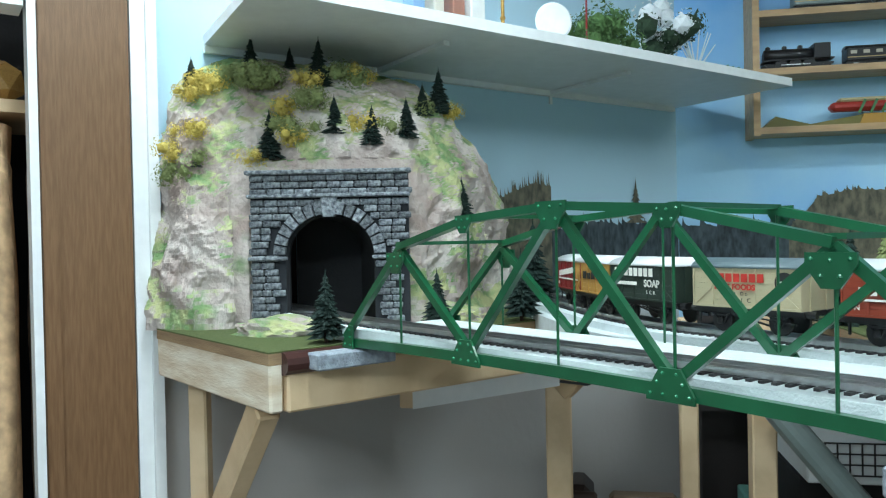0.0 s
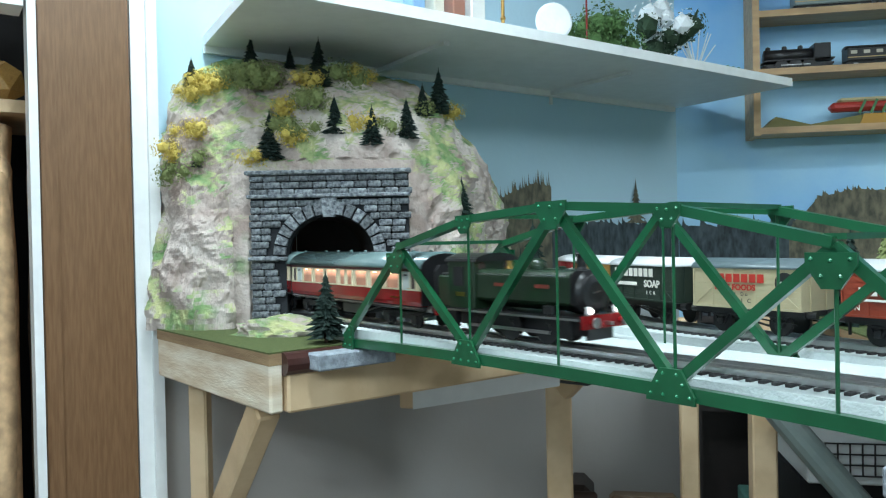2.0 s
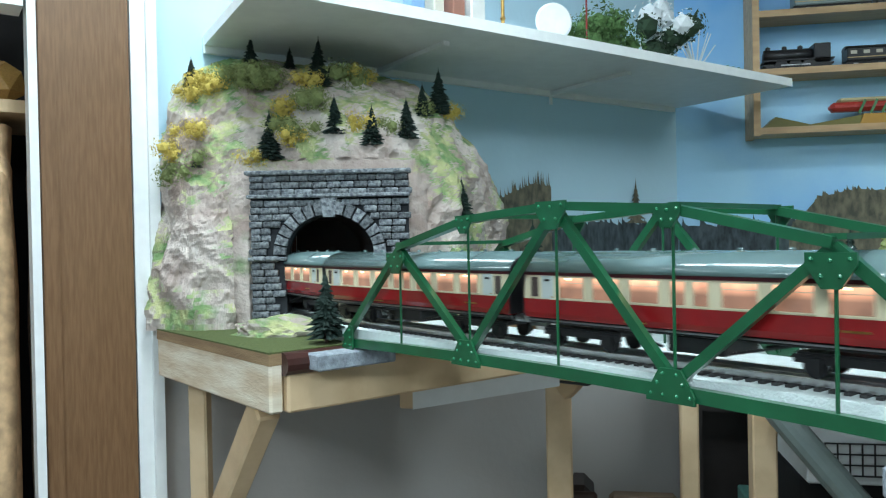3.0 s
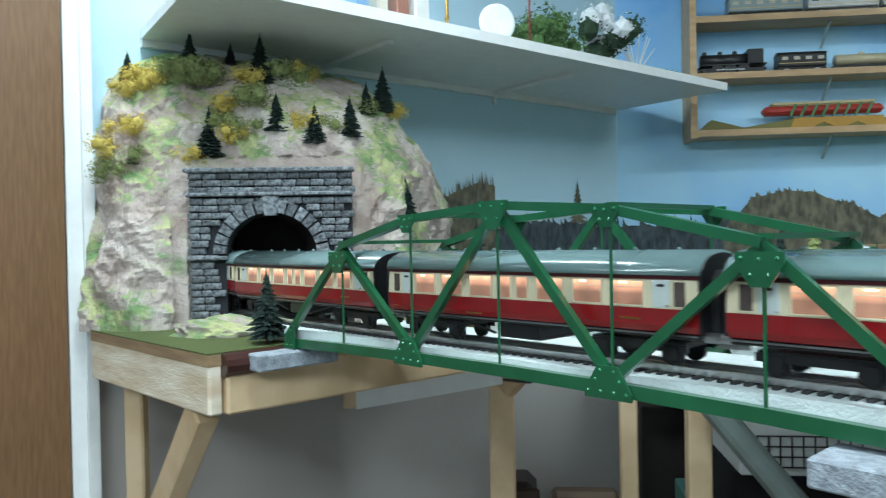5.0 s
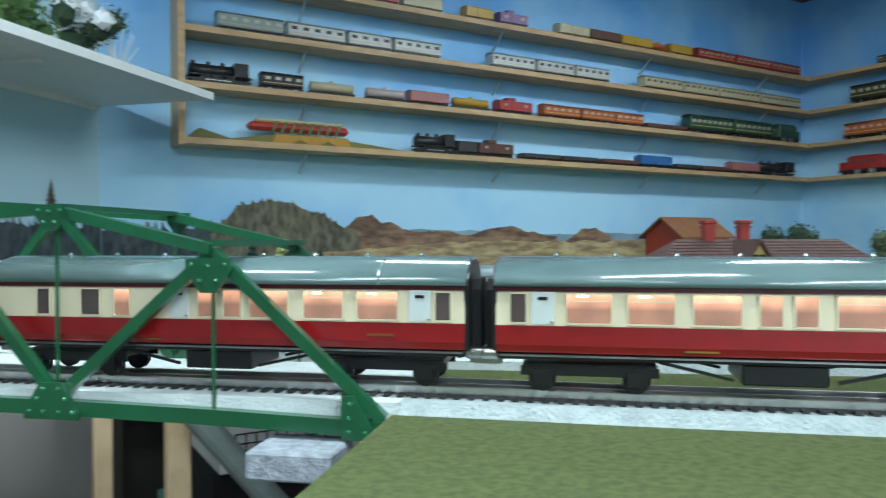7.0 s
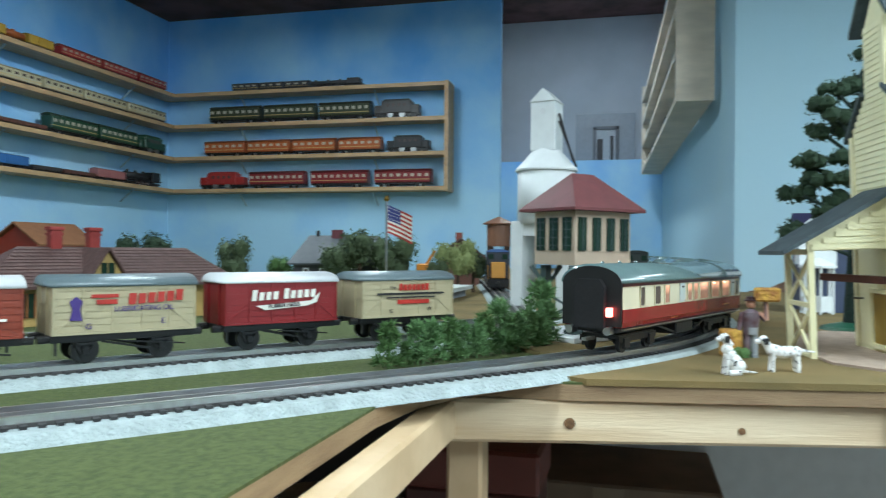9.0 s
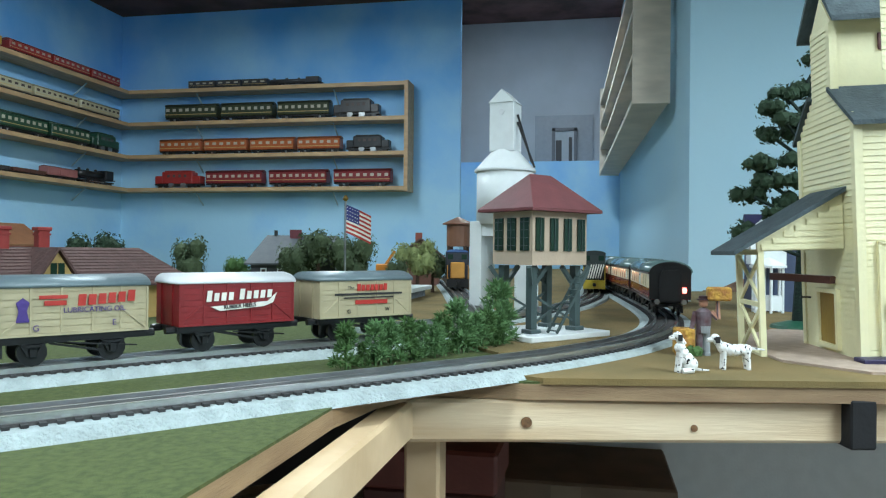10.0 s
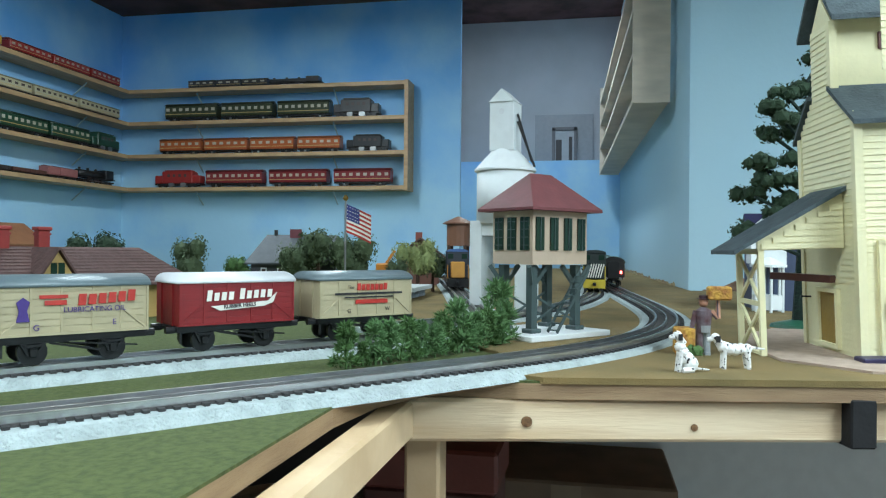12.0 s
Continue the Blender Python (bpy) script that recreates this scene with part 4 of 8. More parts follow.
VANS = [
    ("deep red toy goods van with a pale roof", V_RED, R_WHITE, p_rust, (-0.005, 1.175)),
    ("ochre yellow toy goods van with a pale roof", V_OCHRE, R_WHITE, p_ochre, (0.03, 1.08)),
    ("dark green toy goods van with white soap lettering and white roof", V_GREEN, R_WHITE, p_soap, (0.085, 0.965)),
    ("cream toy goods van with red and black lettering and grey roof", V_CREAM, R_GREY, p_foods, (0.17, 0.855)),
    ("rust-red toy goods van with white slanting lettering and white roof", V_RUST, R_WHITE, p_rust, (0.277, 0.745)),
    ("off-white toy goods van with black lettering and grey roof", V_GREYW, R_GREY, p_white, (0.40, 0.635)),
    ("rust-red toy goods van with white lettering", V_RUST, R_WHITE, p_rust, (0.515, 0.548)),
    ("cream toy goods van with red lettering for lubricating oil", V_CREAM, R_GREY, p_oil, (0.632, 0.463)),
    ("bright red toy goods van with white rubber heels lettering", V_RED, R_WHITE, p_heels, (0.752, 0.37)),
    ("cream toy goods van with red trade name and grey roof", V_CREAM, R_GREY, p_captain, (0.866, 0.277)),
]
for label, body, roof_m, paint, at in VANS:
    v = van(label, body, roof_m, paint)
    s = nearest(T2, *at)
    p = along(T2, s)
    q = along(T2, s + 0.03) - along(T2, s - 0.03)
    v.matrix_basis = pose(p.x, p.y, RAILZ, 0, 0, math.degrees(math.atan2(q.y, q.x)))


# ---- tunnel hill ----
PC = Vector((-0.386, 1.148, TZ + 0.003))          # the middle of the portal's foot
PA = math.atan2(0.045, 0.25)
PM = Matrix.Translation(PC) @ Matrix.Rotation(PA, 4, "Z") @ Matrix.Diagonal((0.945, 0.945, 0.945, 1))     # x along the portal, y into the hill
PINV = PM.inverted()


def hill():
    base = [(-0.685, 1.168), (-0.672, 1.135), (-0.64, 1.115), (-0.585, 1.095), (-0.545, 1.115), (-0.49, 1.14), (-0.45, 1.15), (-0.40, 1.155), (-0.35, 1.165), (-0.30, 1.175), (-0.25, 1.20), (-0.205, 1.27), (-0.175, 1.37), (-0.14, 1.46), (-0.145, 1.56), (-0.155, 1.66)]
    tops = [0.30, 0.375, 0.395, 0.405, 0.42, 0.437, 0.447, 0.452, 0.45, 0.443, 0.44, 0.435, 0.39, 0.29, 0.19, 0.10]
    cols, nr = 300, 190
    bm = bmesh.new()
    cols_s = np.linspace(0, len(base) - 1, cols)
    xs = np.interp(cols_s, range(len(base)), [p[0] for p in base])
    ys = np.interp(cols_s, range(len(base)), [p[1] for p in base])
    hs = np.interp(cols_s, range(len(base)), tops)
    grid = []
    for i in range(cols):
        b = Vector((xs[i], ys[i], 0))
        w = (b.x - CORNER.x) * WD.x + (b.y - CORNER.y) * WD.y
        q = CORNER + WD * min(1.27, max(0.55, w))
        back = Vector((q.x, q.y, 0))
        col = []
        for k in range(nr + 1):
            v = k / nr
            ang = v * math.pi / 2
            f = (1 - math.cos(ang) ** 0.72) if v < 1 else 1.0
            g = math.sin(ang) ** 0.72
            p = b.lerp(back, f * 0.985)
            z = hs[i] * g
            pos = Vector((p.x, p.y, TZ - 0.004 + z))
            wp = pos + Vector((noise.noise(pos * 9), noise.noise(pos * 9 + Vector((5, 0, 0))), noise.noise(pos * 9 + Vector((0, 7, 0))))) * 0.03
            d = noise.noise(pos * 4) * 0.026 + noise.noise(pos * 9) * 0.016
            d += 0.030 * (0.28 - abs(noise.noise(wp * 11))) + 0.016 * (0.25 - abs(noise.noise(wp * 27))) + 0.005 * noise.fractal(pos * 60, 0.8, 2.1, 3)
            d *= min(1.0, 0.15 + i / 24)
            lo = PINV @ pos
            if abs(lo.x) < 0.16 and lo.z < 0.27:
                d = min(d, 0.0) * 0.4
            dirv = (b - back).normalized() * (1 - f) + Vector((0, 0, 1)) * f * 0.7
            pos += dirv * d
            lo = PINV @ pos
            if abs(lo.x) < 0.132 and lo.z < 0.25 and lo.y < 0.012:
                lo.y = 0.012
                pos = PM @ lo
            col.append(bm.verts.new(pos))
        grid.append(col)
    for i in range(cols - 1):
        for k in range(nr):
            vs = (grid[i][k], grid[i + 1][k], grid[i + 1][k + 1], grid[i][k + 1])
            c = PINV @ (sum((v.co for v in vs), Vector()) / 4)
            if abs(c.x + c.y * 0.22) < 0.086 and c.z < 0.197 and c.y < 0.5:
                continue
            bm.faces.new(vs)
    m = M_ROCK
    nt = m.node_tree
    n, l = nt.nodes, nt.links
    b = n["Principled BSDF"]
    src = b.inputs["Base Color"].links[0].from_socket
    geo = n.new("ShaderNodeNewGeometry")
    sep = n.new("ShaderNodeSeparateXYZ")
    l.new(geo.outputs["Normal"], sep.inputs["Vector"])
    no = n.new("ShaderNodeTexNoise")
    no.inputs["Scale"].default_value, no.inputs["Detail"].default_value = 9, 7
    tc = n.new("ShaderNodeTexCoord")
    l.new(tc.outputs["Object"], no.inputs["Vector"])
    ma = n.new("ShaderNodeMath")
    ma.operation = "MULTIPLY_ADD"
    l.new(sep.outputs["Z"], ma.inputs[0])
    ma.inputs[1].default_value = 0.22
    l.new(no.outputs["Fac"], ma.inputs[2])
    rp = n.new("ShaderNodeValToRGB")
    rp.color_ramp.elements[0].position, rp.color_ramp.elements[1].position = 0.555, 0.655
    l.new(ma.outputs["Value"], rp.inputs["Fac"])
    no2 = n.new("ShaderNodeTexNoise")
    no2.inputs["Scale"].default_value = 30
    l.new(tc.outputs["Object"], no2.inputs["Vector"])
    gr = n.new("ShaderNodeValToRGB")
    gr.color_ramp.elements[0].color, gr.color_ramp.elements[1].color = (0.15, 0.25, 0.10, 1), (0.42, 0.43, 0.21, 1)
    gr.color_ramp.elements[0].position, gr.color_ramp.elements[1].position = 0.4, 0.6
    l.new(no2.outputs["Fac"], gr.inputs["Fac"])
    mx = n.new("ShaderNodeMix")
    mx.data_type = "RGBA"
    l.new(rp.outputs["Color"], mx.inputs["Factor"])
    l.new(src, mx.inputs["A"])
    l.new(gr.outputs["Color"], mx.inputs["B"])
    l.new(mx.outputs["Result"], b.inputs["Base Color"])
    return thing("tunnel_hill", bm, m, "moulded plaster rock hill with green and yellow scenic patches", "model hill")


HILL = hill()
# black card behind the portal, added so that the tunnel mouth reads dark
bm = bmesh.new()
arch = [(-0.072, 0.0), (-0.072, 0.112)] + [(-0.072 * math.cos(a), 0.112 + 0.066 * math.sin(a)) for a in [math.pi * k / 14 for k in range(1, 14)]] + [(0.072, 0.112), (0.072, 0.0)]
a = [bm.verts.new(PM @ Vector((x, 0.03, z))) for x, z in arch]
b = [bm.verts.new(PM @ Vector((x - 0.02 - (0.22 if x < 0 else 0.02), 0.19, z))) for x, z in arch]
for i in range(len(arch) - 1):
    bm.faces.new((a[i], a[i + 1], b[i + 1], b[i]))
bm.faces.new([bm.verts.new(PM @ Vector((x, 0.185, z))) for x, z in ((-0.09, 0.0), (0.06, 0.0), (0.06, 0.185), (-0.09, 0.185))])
lining = thing("mouth_shade_card", bm, M_MATTBLACK, "black card added inside the tunnel mouth to stand for its darkness", "tunnel lining")
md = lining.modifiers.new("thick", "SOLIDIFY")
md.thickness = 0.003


def portal():
    pr = root("tunnel_portal", "grey cut-stone tunnel portal with round arch and parapet", "tunnel portal", m=PM)
    W, H = 0.128, 0.248

    def inside(x, z, grow=0.0):
        if abs(x) > 0.072 + grow:
            return False
        return z < 0.112 or (x / (0.072 + grow)) ** 2 + ((z - 0.112) / (0.066 + grow)) ** 2 < 1

    shape = [(-W, 0.0), (-W, H), (W, H), (W, 0.0)] + [(x, z) for x, z in arch[::-1]]
    bm = bmesh.new()
    vs = [bm.verts.new((x, 0.004, z)) for x, z in shape]
    ws = [bm.verts.new((x, 0.034, z)) for x, z in shape]
    for i in range(len(shape)):
        j = (i + 1) % len(shape)
        bm.faces.new((vs[i], vs[j], ws[j], ws[i]))
    es = [bm.edges.get((vs[i], vs[(i + 1) % len(shape)])) for i in range(len(shape))]
    bmesh.ops.triangle_fill(bm, use_beauty=True, edges=es)
    es = [bm.edges.get((ws[i], ws[(i + 1) % len(shape)])) for i in range(len(shape))]
    bmesh.ops.triangle_fill(bm, use_beauty=True, edges=es)
    bmesh.ops.recalc_face_normals(bm, faces=list(bm.faces))
    part("backing", bm, M_MORTAR, pr)
    rnd = random.Random(3)

    def stone_mesh(w, h, d, seed):
        bm = bmesh.new()
        box(bm, 0, 0, 0, w, d, h, bevel=min(w, h) * 0.16)
        rr = random.Random(seed)
        for v in bm.verts:
            v.co += Vector((rr.uniform(-1, 1) * 0.0005, rr.uniform(-1, 1) * 0.0009, rr.uniform(-1, 1) * 0.0005))
        return put(bm, "stone", M_STONE)

    kinds = {w: [stone_mesh(w, 0.0098, 0.009, 10 * i + w * 1000) for i in range(3)] for w in (0.015, 0.021, 0.028)}
    z = 0.006
    row_i = 0
    while z < 0.205:
        x = -W + rnd.uniform(-0.004, 0.002)
        while x < W - 0.004:
            w = rnd.choice((0.015, 0.021, 0.021, 0.028))
            c = x + w / 2
            if c + w / 2 < W + 0.005 and not any(inside(c + o * w * 0.5, z, 0.017 if z > 0.108 else 0.0) for o in (-1, 0, 1)):
                share("stone", rnd.choice(kinds[w]), pr, Matrix.Translation((c, rnd.uniform(-0.001, 0.0015), z)))
            x += w + 0.0012
        z += 0.0112
        row_i += 1
    for zz in (0.214, 0.2255, 0.237):
        x = -W
        while x < W - 0.006:
            w = rnd.choice((0.021, 0.028))
            share("stone", rnd.choice(kinds[w]), pr, Matrix.Translation((x + w / 2, rnd.uniform(-0.001, 0.001), zz)))
            x += w + 0.0012
    part("string_course", bx(0, -0.003, 0.2075, 2 * W + 0.008, 0.016, 0.006, bevel=0.0015), M_STONE, pr)
    part("coping", bx(0, -0.003, 0.2455, 2 * W + 0.012, 0.022, 0.007, bevel=0.002), M_STONE, pr)
    for s in (-1, 1):
        part("impost", bx(s * 0.100, -0.004, 0.107, 0.062, 0.016, 0.006, bevel=0.0015), M_STONE, pr)
    nv = 15
    for k in range(nv):
        a0, a1 = math.pi * k / nv + 0.02, math.pi * (k + 1) / nv - 0.02
        pts = [(-0.072 * math.cos(a0), 0.112 + 0.066 * math.sin(a0)), (-0.072 * math.cos(a1), 0.112 + 0.066 * math.sin(a1)),
               (-0.091 * math.cos(a1), 0.112 + 0.087 * math.sin(a1)), (-0.091 * math.cos(a0), 0.112 + 0.087 * math.sin(a0))]
        part("voussoir", prism(bmesh.new(), pts, 0.012), M_STONE, pr)
    part("keystone", prism(bmesh.new(), [(-0.009, 0.173), (0.009, 0.173), (0.013, 0.204), (-0.013, 0.204)], 0.017), M_STONE, pr)
    return pr


portal()


# ---- trees and bushes ----
def fir_mesh(seed, tiers=15, spikes=16):
    """A bottle-brush fir: ragged drooping whorls of needle sprays round a wire trunk."""
    rr = random.Random(seed)
    bm = bmesh.new()
    for t in range(tiers):
        f = t / tiers
        z0 = 0.10 + 0.84 * f
        r0 = 0.30 * (1 - f) ** 0.9 + 0.018
        for k in range(spikes):
            a_ = 2 * math.pi * (k + rr.uniform(-0.4, 0.4)) / spikes + t * 0.7
            r_ = r0 * rr.uniform(0.62, 1.12)
            zz = z0 + rr.uniform(-0.02, 0.02)
            c_, s_ = math.cos(a_), math.sin(a_)
            wd = 0.10 * r0 + 0.016
            root_ = bm.verts.new((0, 0, zz + 0.055 + 0.05 * (1 - f)))
            tip = bm.verts.new((r_ * c_, r_ * s_, zz - 0.02))
            l_ = bm.verts.new((r_ * 0.62 * c_ - wd * s_, r_ * 0.62 * s_ + wd * c_, zz - 0.012))
            q_ = bm.verts.new((r_ * 0.62 * c_ + wd * s_, r_ * 0.62 * s_ - wd * c_, zz - 0.012))
            bm.faces.new((root_, l_, tip))
            bm.faces.new((root_, tip, q_))
            low = bm.verts.new((0, 0, zz - 0.03))
            bm.faces.new((low, tip, l_))
            bm.faces.new((low, q_, tip))
    rod(bm, (0, 0, 0.9), (0, 0, 1.02), 0.012, 5, 0.003)
    return bm


def fir(label, group="", m=M_FIR, seed=1):
    o = root("fir_tree", label, "tree", group)
    part("crown", fir_mesh(seed), m, o)
    part("trunk", rod(bmesh.new(), (0, 0, 0), (0, 0, 0.3), 0.03, 7, 0.02), M_TRUNK, o)
    return o


def place(o, x, y, z, s, rz=0.0):
    o.scale = (s, s, s)
    o.matrix_basis = Matrix.Translation((x, y, z)) @ Matrix.Rotation(rz, 4, "Z") @ Matrix.Diagonal((s, s, s, 1))
    return o


dg = bpy.context.evaluated_depsgraph_get()
dg.update()


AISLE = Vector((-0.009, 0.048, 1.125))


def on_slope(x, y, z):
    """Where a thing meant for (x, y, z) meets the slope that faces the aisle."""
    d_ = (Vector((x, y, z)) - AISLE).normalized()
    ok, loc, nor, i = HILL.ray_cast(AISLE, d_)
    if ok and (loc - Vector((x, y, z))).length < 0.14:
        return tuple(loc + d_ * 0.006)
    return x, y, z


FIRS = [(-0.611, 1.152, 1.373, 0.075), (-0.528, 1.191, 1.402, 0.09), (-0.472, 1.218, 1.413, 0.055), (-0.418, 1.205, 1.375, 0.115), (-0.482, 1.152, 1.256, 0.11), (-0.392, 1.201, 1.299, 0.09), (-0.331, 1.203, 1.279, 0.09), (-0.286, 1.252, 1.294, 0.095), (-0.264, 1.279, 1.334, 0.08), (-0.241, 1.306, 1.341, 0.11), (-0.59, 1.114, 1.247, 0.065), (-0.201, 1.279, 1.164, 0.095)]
f0 = fir("dark green bottle-brush fir tree on the rock hill", "firs on the hill")
f1 = fir("dark green bottle-brush fir tree on the rock hill", "firs on the hill", seed=5)
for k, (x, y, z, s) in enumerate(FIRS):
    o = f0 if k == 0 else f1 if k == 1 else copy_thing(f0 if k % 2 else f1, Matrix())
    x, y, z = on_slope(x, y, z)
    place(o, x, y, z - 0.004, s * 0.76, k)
for x, y, s in ((-0.327, 0.955, 0.092), (-0.215, 1.12, 0.085), (-0.10, 1.21, 0.11), (-0.09, 1.36, 0.16)):
    o = place(copy_thing(f1, Matrix()), x, y, TZ, s)
    tagged(o, "dark green bottle-brush fir tree standing beside the bridge", group="firs by the track")
fs = fir("frosted green fir tree standing behind the vans", "firs behind the vans", M_GREENBUSH, 7)
place(fs, 0.36, 1.05, TZ, 0.135)
for x, y, s in ((0.31, 1.06, 0.11), (0.41, 1.03, 0.12), (0.335, 1.1, 0.13), (0.44, 1.06, 0.11), (0.50, 1.0, 0.10)):
    tagged(place(copy_thing(f0, Matrix()), x, y, TZ, s), "dark fir tree standing behind the vans", group="firs behind the vans")


def clump_mesh(seed, n=260, flat=0.7, size=0.16, core=0.72):
    rr = random.Random(seed)
    bm = bmesh.new()
    blobs = [(rr.uniform(-0.5, 0.5), rr.uniform(-0.5, 0.5), rr.uniform(0.0, 0.5) * flat, rr.uniform(0.28, 0.5)) for _ in range(7)]
    for _ in range(n):
        bx_, by_, bz_, br_ = rr.choice(blobs)
        d = Vector((rr.gauss(0, 1), rr.gauss(0, 1), rr.gauss(0, 1))).normalized()
        c = Vector((bx_, by_, bz_ + 0.25)) + d * br_ * rr.uniform(0.62, 1.08)
        c.z = max(0.02, c.z)
        u_ = d.orthogonal().normalized()
        u_.rotate(Matrix.Rotation(rr.uniform(0, 6.28), 3, d))
        w_ = (d + Vector((rr.uniform(-1, 1), rr.uniform(-1, 1), rr.uniform(-1, 1))) * 0.9).normalized().cross(u_)
        s_ = size * rr.uniform(0.5, 1.1)
        q = [bm.verts.new(c + u_ * s_ * a_ + w_ * s_ * b_) for a_, b_ in ((-0.5, -0.3), (0.5, -0.4), (0.2, 0.6))]
        bm.faces.new(q)
    for b in blobs:
        bmesh.ops.create_icosphere(bm, subdivisions=1, radius=b[3] * core, matrix=Matrix.Translation((b[0], b[1], b[2] + 0.25)))
    return bm


def bush(material, label, group, seed):
    return thing("bush", clump_mesh(seed, 1500, 0.7, 0.085, 0.5), material, label, "bush", group=group)


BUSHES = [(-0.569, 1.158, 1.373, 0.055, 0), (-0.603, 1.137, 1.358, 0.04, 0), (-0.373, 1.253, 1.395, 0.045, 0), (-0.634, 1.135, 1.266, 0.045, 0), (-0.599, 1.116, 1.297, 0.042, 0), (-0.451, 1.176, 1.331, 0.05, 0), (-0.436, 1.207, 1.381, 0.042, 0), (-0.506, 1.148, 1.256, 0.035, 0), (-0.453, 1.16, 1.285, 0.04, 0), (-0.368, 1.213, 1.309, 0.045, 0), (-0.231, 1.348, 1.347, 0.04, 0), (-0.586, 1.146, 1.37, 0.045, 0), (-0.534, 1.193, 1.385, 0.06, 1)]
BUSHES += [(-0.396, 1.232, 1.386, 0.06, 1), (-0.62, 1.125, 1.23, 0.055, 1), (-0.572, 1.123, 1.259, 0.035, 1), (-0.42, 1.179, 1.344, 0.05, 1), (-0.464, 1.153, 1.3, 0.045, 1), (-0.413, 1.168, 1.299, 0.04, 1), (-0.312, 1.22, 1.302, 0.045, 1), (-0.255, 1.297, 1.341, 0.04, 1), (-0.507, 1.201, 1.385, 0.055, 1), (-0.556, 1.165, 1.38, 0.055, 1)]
bs = [bush(M_YELLOWBUSH, "yellow lichen bush glued on the rock hill", "bushes on the hill", 11), bush(M_GREENBUSH, "olive green lichen bush glued on the rock hill", "bushes on the hill", 12)]
used = [False, False]
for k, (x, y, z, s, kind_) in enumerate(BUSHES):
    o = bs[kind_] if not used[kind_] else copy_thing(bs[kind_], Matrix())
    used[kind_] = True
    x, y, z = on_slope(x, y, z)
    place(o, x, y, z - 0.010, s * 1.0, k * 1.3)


def boulder(x, y, sx, sy, sz, label, seed):
    bm = bmesh.new()
    bmesh.ops.create_icosphere(bm, subdivisions=4, radius=1)
    for v in bm.verts:
        d = 1 + 0.35 * noise.fractal(v.co * 1.7 + Vector((seed, 0, 0)), 0.9, 2, 4)
        v.co = Vector((v.co.x * d * sx, v.co.y * d * sy, max(-0.05, v.co.z * d) * sz))
    return thing("boulder", bm, M_ROCK, label, "rock", m=Matrix.Translation((x, y, TZ)))


boulder(-0.43, 1.035, 0.07, 0.03, 0.025, "low pale plaster outcrop dusted green before the portal", 3)
boulder(-0.20, 1.20, 0.055, 0.04, 0.03, "low pale plaster outcrop beside the portal", 9)


# ---- white shelf and what stands on it ----
SZ = 1.462
sw = 0.32
a, b = CORNER + WD * 0.0, CORNER + WD * 1.235
bm = prism(bmesh.new(), [tuple(a + WN * 0.003), tuple(b + WN * 0.003), tuple(b + WN * sw + WD * 0.03), tuple(a + WN * sw)], 0.017, m=Matrix.Translation((0, 0, SZ + 0.017)), axis="z")
ws = root("wall_shelf", "long white laminate shelf fixed over the tunnel hill", "shelf")
part("board", bm, M_WHITE, ws)
part("edge_band", bar(bmesh.new(), (*(b + WN * (sw + 0.0012) + WD * 0.03), SZ + 0.0085), (*(a + WN * (sw + 0.0012)), SZ + 0.0085), 0.002, 0.018), mat("white_edge_band", (0.86, 0.88, 0.87), 0.3, var=0.03), ws, "glossy white edge band")
part("wall_cleat", bar(bmesh.new(), (*(b + WN * 0.008), SZ - 0.006), (*(a + WN * 0.008 + WD * 0.02), SZ - 0.006), 0.012, 0.012), M_WHITE, ws)
for f in (0.45, 0.90):
    p = CORNER + WD * f
    bm = bmesh.new()
    bar(bm, (*(p + WN * 0.012), SZ - 0.006), (*(p + WN * 0.24), SZ - 0.004), 0.012, 0.008)
    bar(bm, (*(p + WN * 0.008), SZ - 0.002), (*(p + WN * 0.008), SZ - 0.03), 0.008, 0.004, up=(WN.x, WN.y, 0))
    thing("shelf_bracket", bm, M_WHITE, "white metal shelf bracket screwed to the wall", "bracket")


def on_shelf(along_, out_):
    p = CORNER + WD * along_ + WN * out_
    return p.x, p.y, SZ + 0.017


x, y, z = on_shelf(0.50, 0.24)
sb = place(bush(M_LEAF, "green artificial bush standing on the white shelf", "shelf plants", 21), x, y, z, 0.10)
x, y, z = on_shelf(0.60, 0.24)
place(bush(M_LEAF, "green artificial bush standing on the white shelf", "shelf plants", 22), x, y, z, 0.07)
x, y, z = on_shelf(0.33, 0.24)
place(thing("bush", clump_mesh(23, 700, 1.7, 0.10), M_DARKLEAF, "dark bush with white flocked snow on the shelf", "bush", group="shelf plants"), x, y, z, 0.095)
place(thing("bush", clump_mesh(24, 420, 1.9, 0.09), M_SNOW, "white flocked snow tuft on the dark shelf bush", "bush", group="shelf plants"), x - 0.004, y - 0.004, z + 0.035, 0.088)
bm = bmesh.new()
for k in range(9):
    rr = random.Random(k)
    rod(bm, (0, 0, 0.0), (rr.uniform(-0.05, 0.05), rr.uniform(-0.03, 0.03), rr.uniform(0.06, 0.12)), 0.0022, 5, 0.001)
x, y, z = on_shelf(0.25, 0.25)
thing("bare_shrub", bm, M_SNOW, "bare frosted twig shrub standing on the shelf", "shrub", m=Matrix.Translation((x, y, z)))
x, y, z = on_shelf(0.695, 0.28)
bm = lathe(bmesh.new(), [(0.012, 0), (0.03, 0.003), (0.034, 0.006), (0.03, 0.009), (0.012, 0.010)], 28, pose(x, y, z + 0.034, 90, 0, 20))
thing("white_reel", bm, M_SNOW, "white plastic reel standing on the shelf", "reel")
x, y, z = on_shelf(0.81, 0.28)
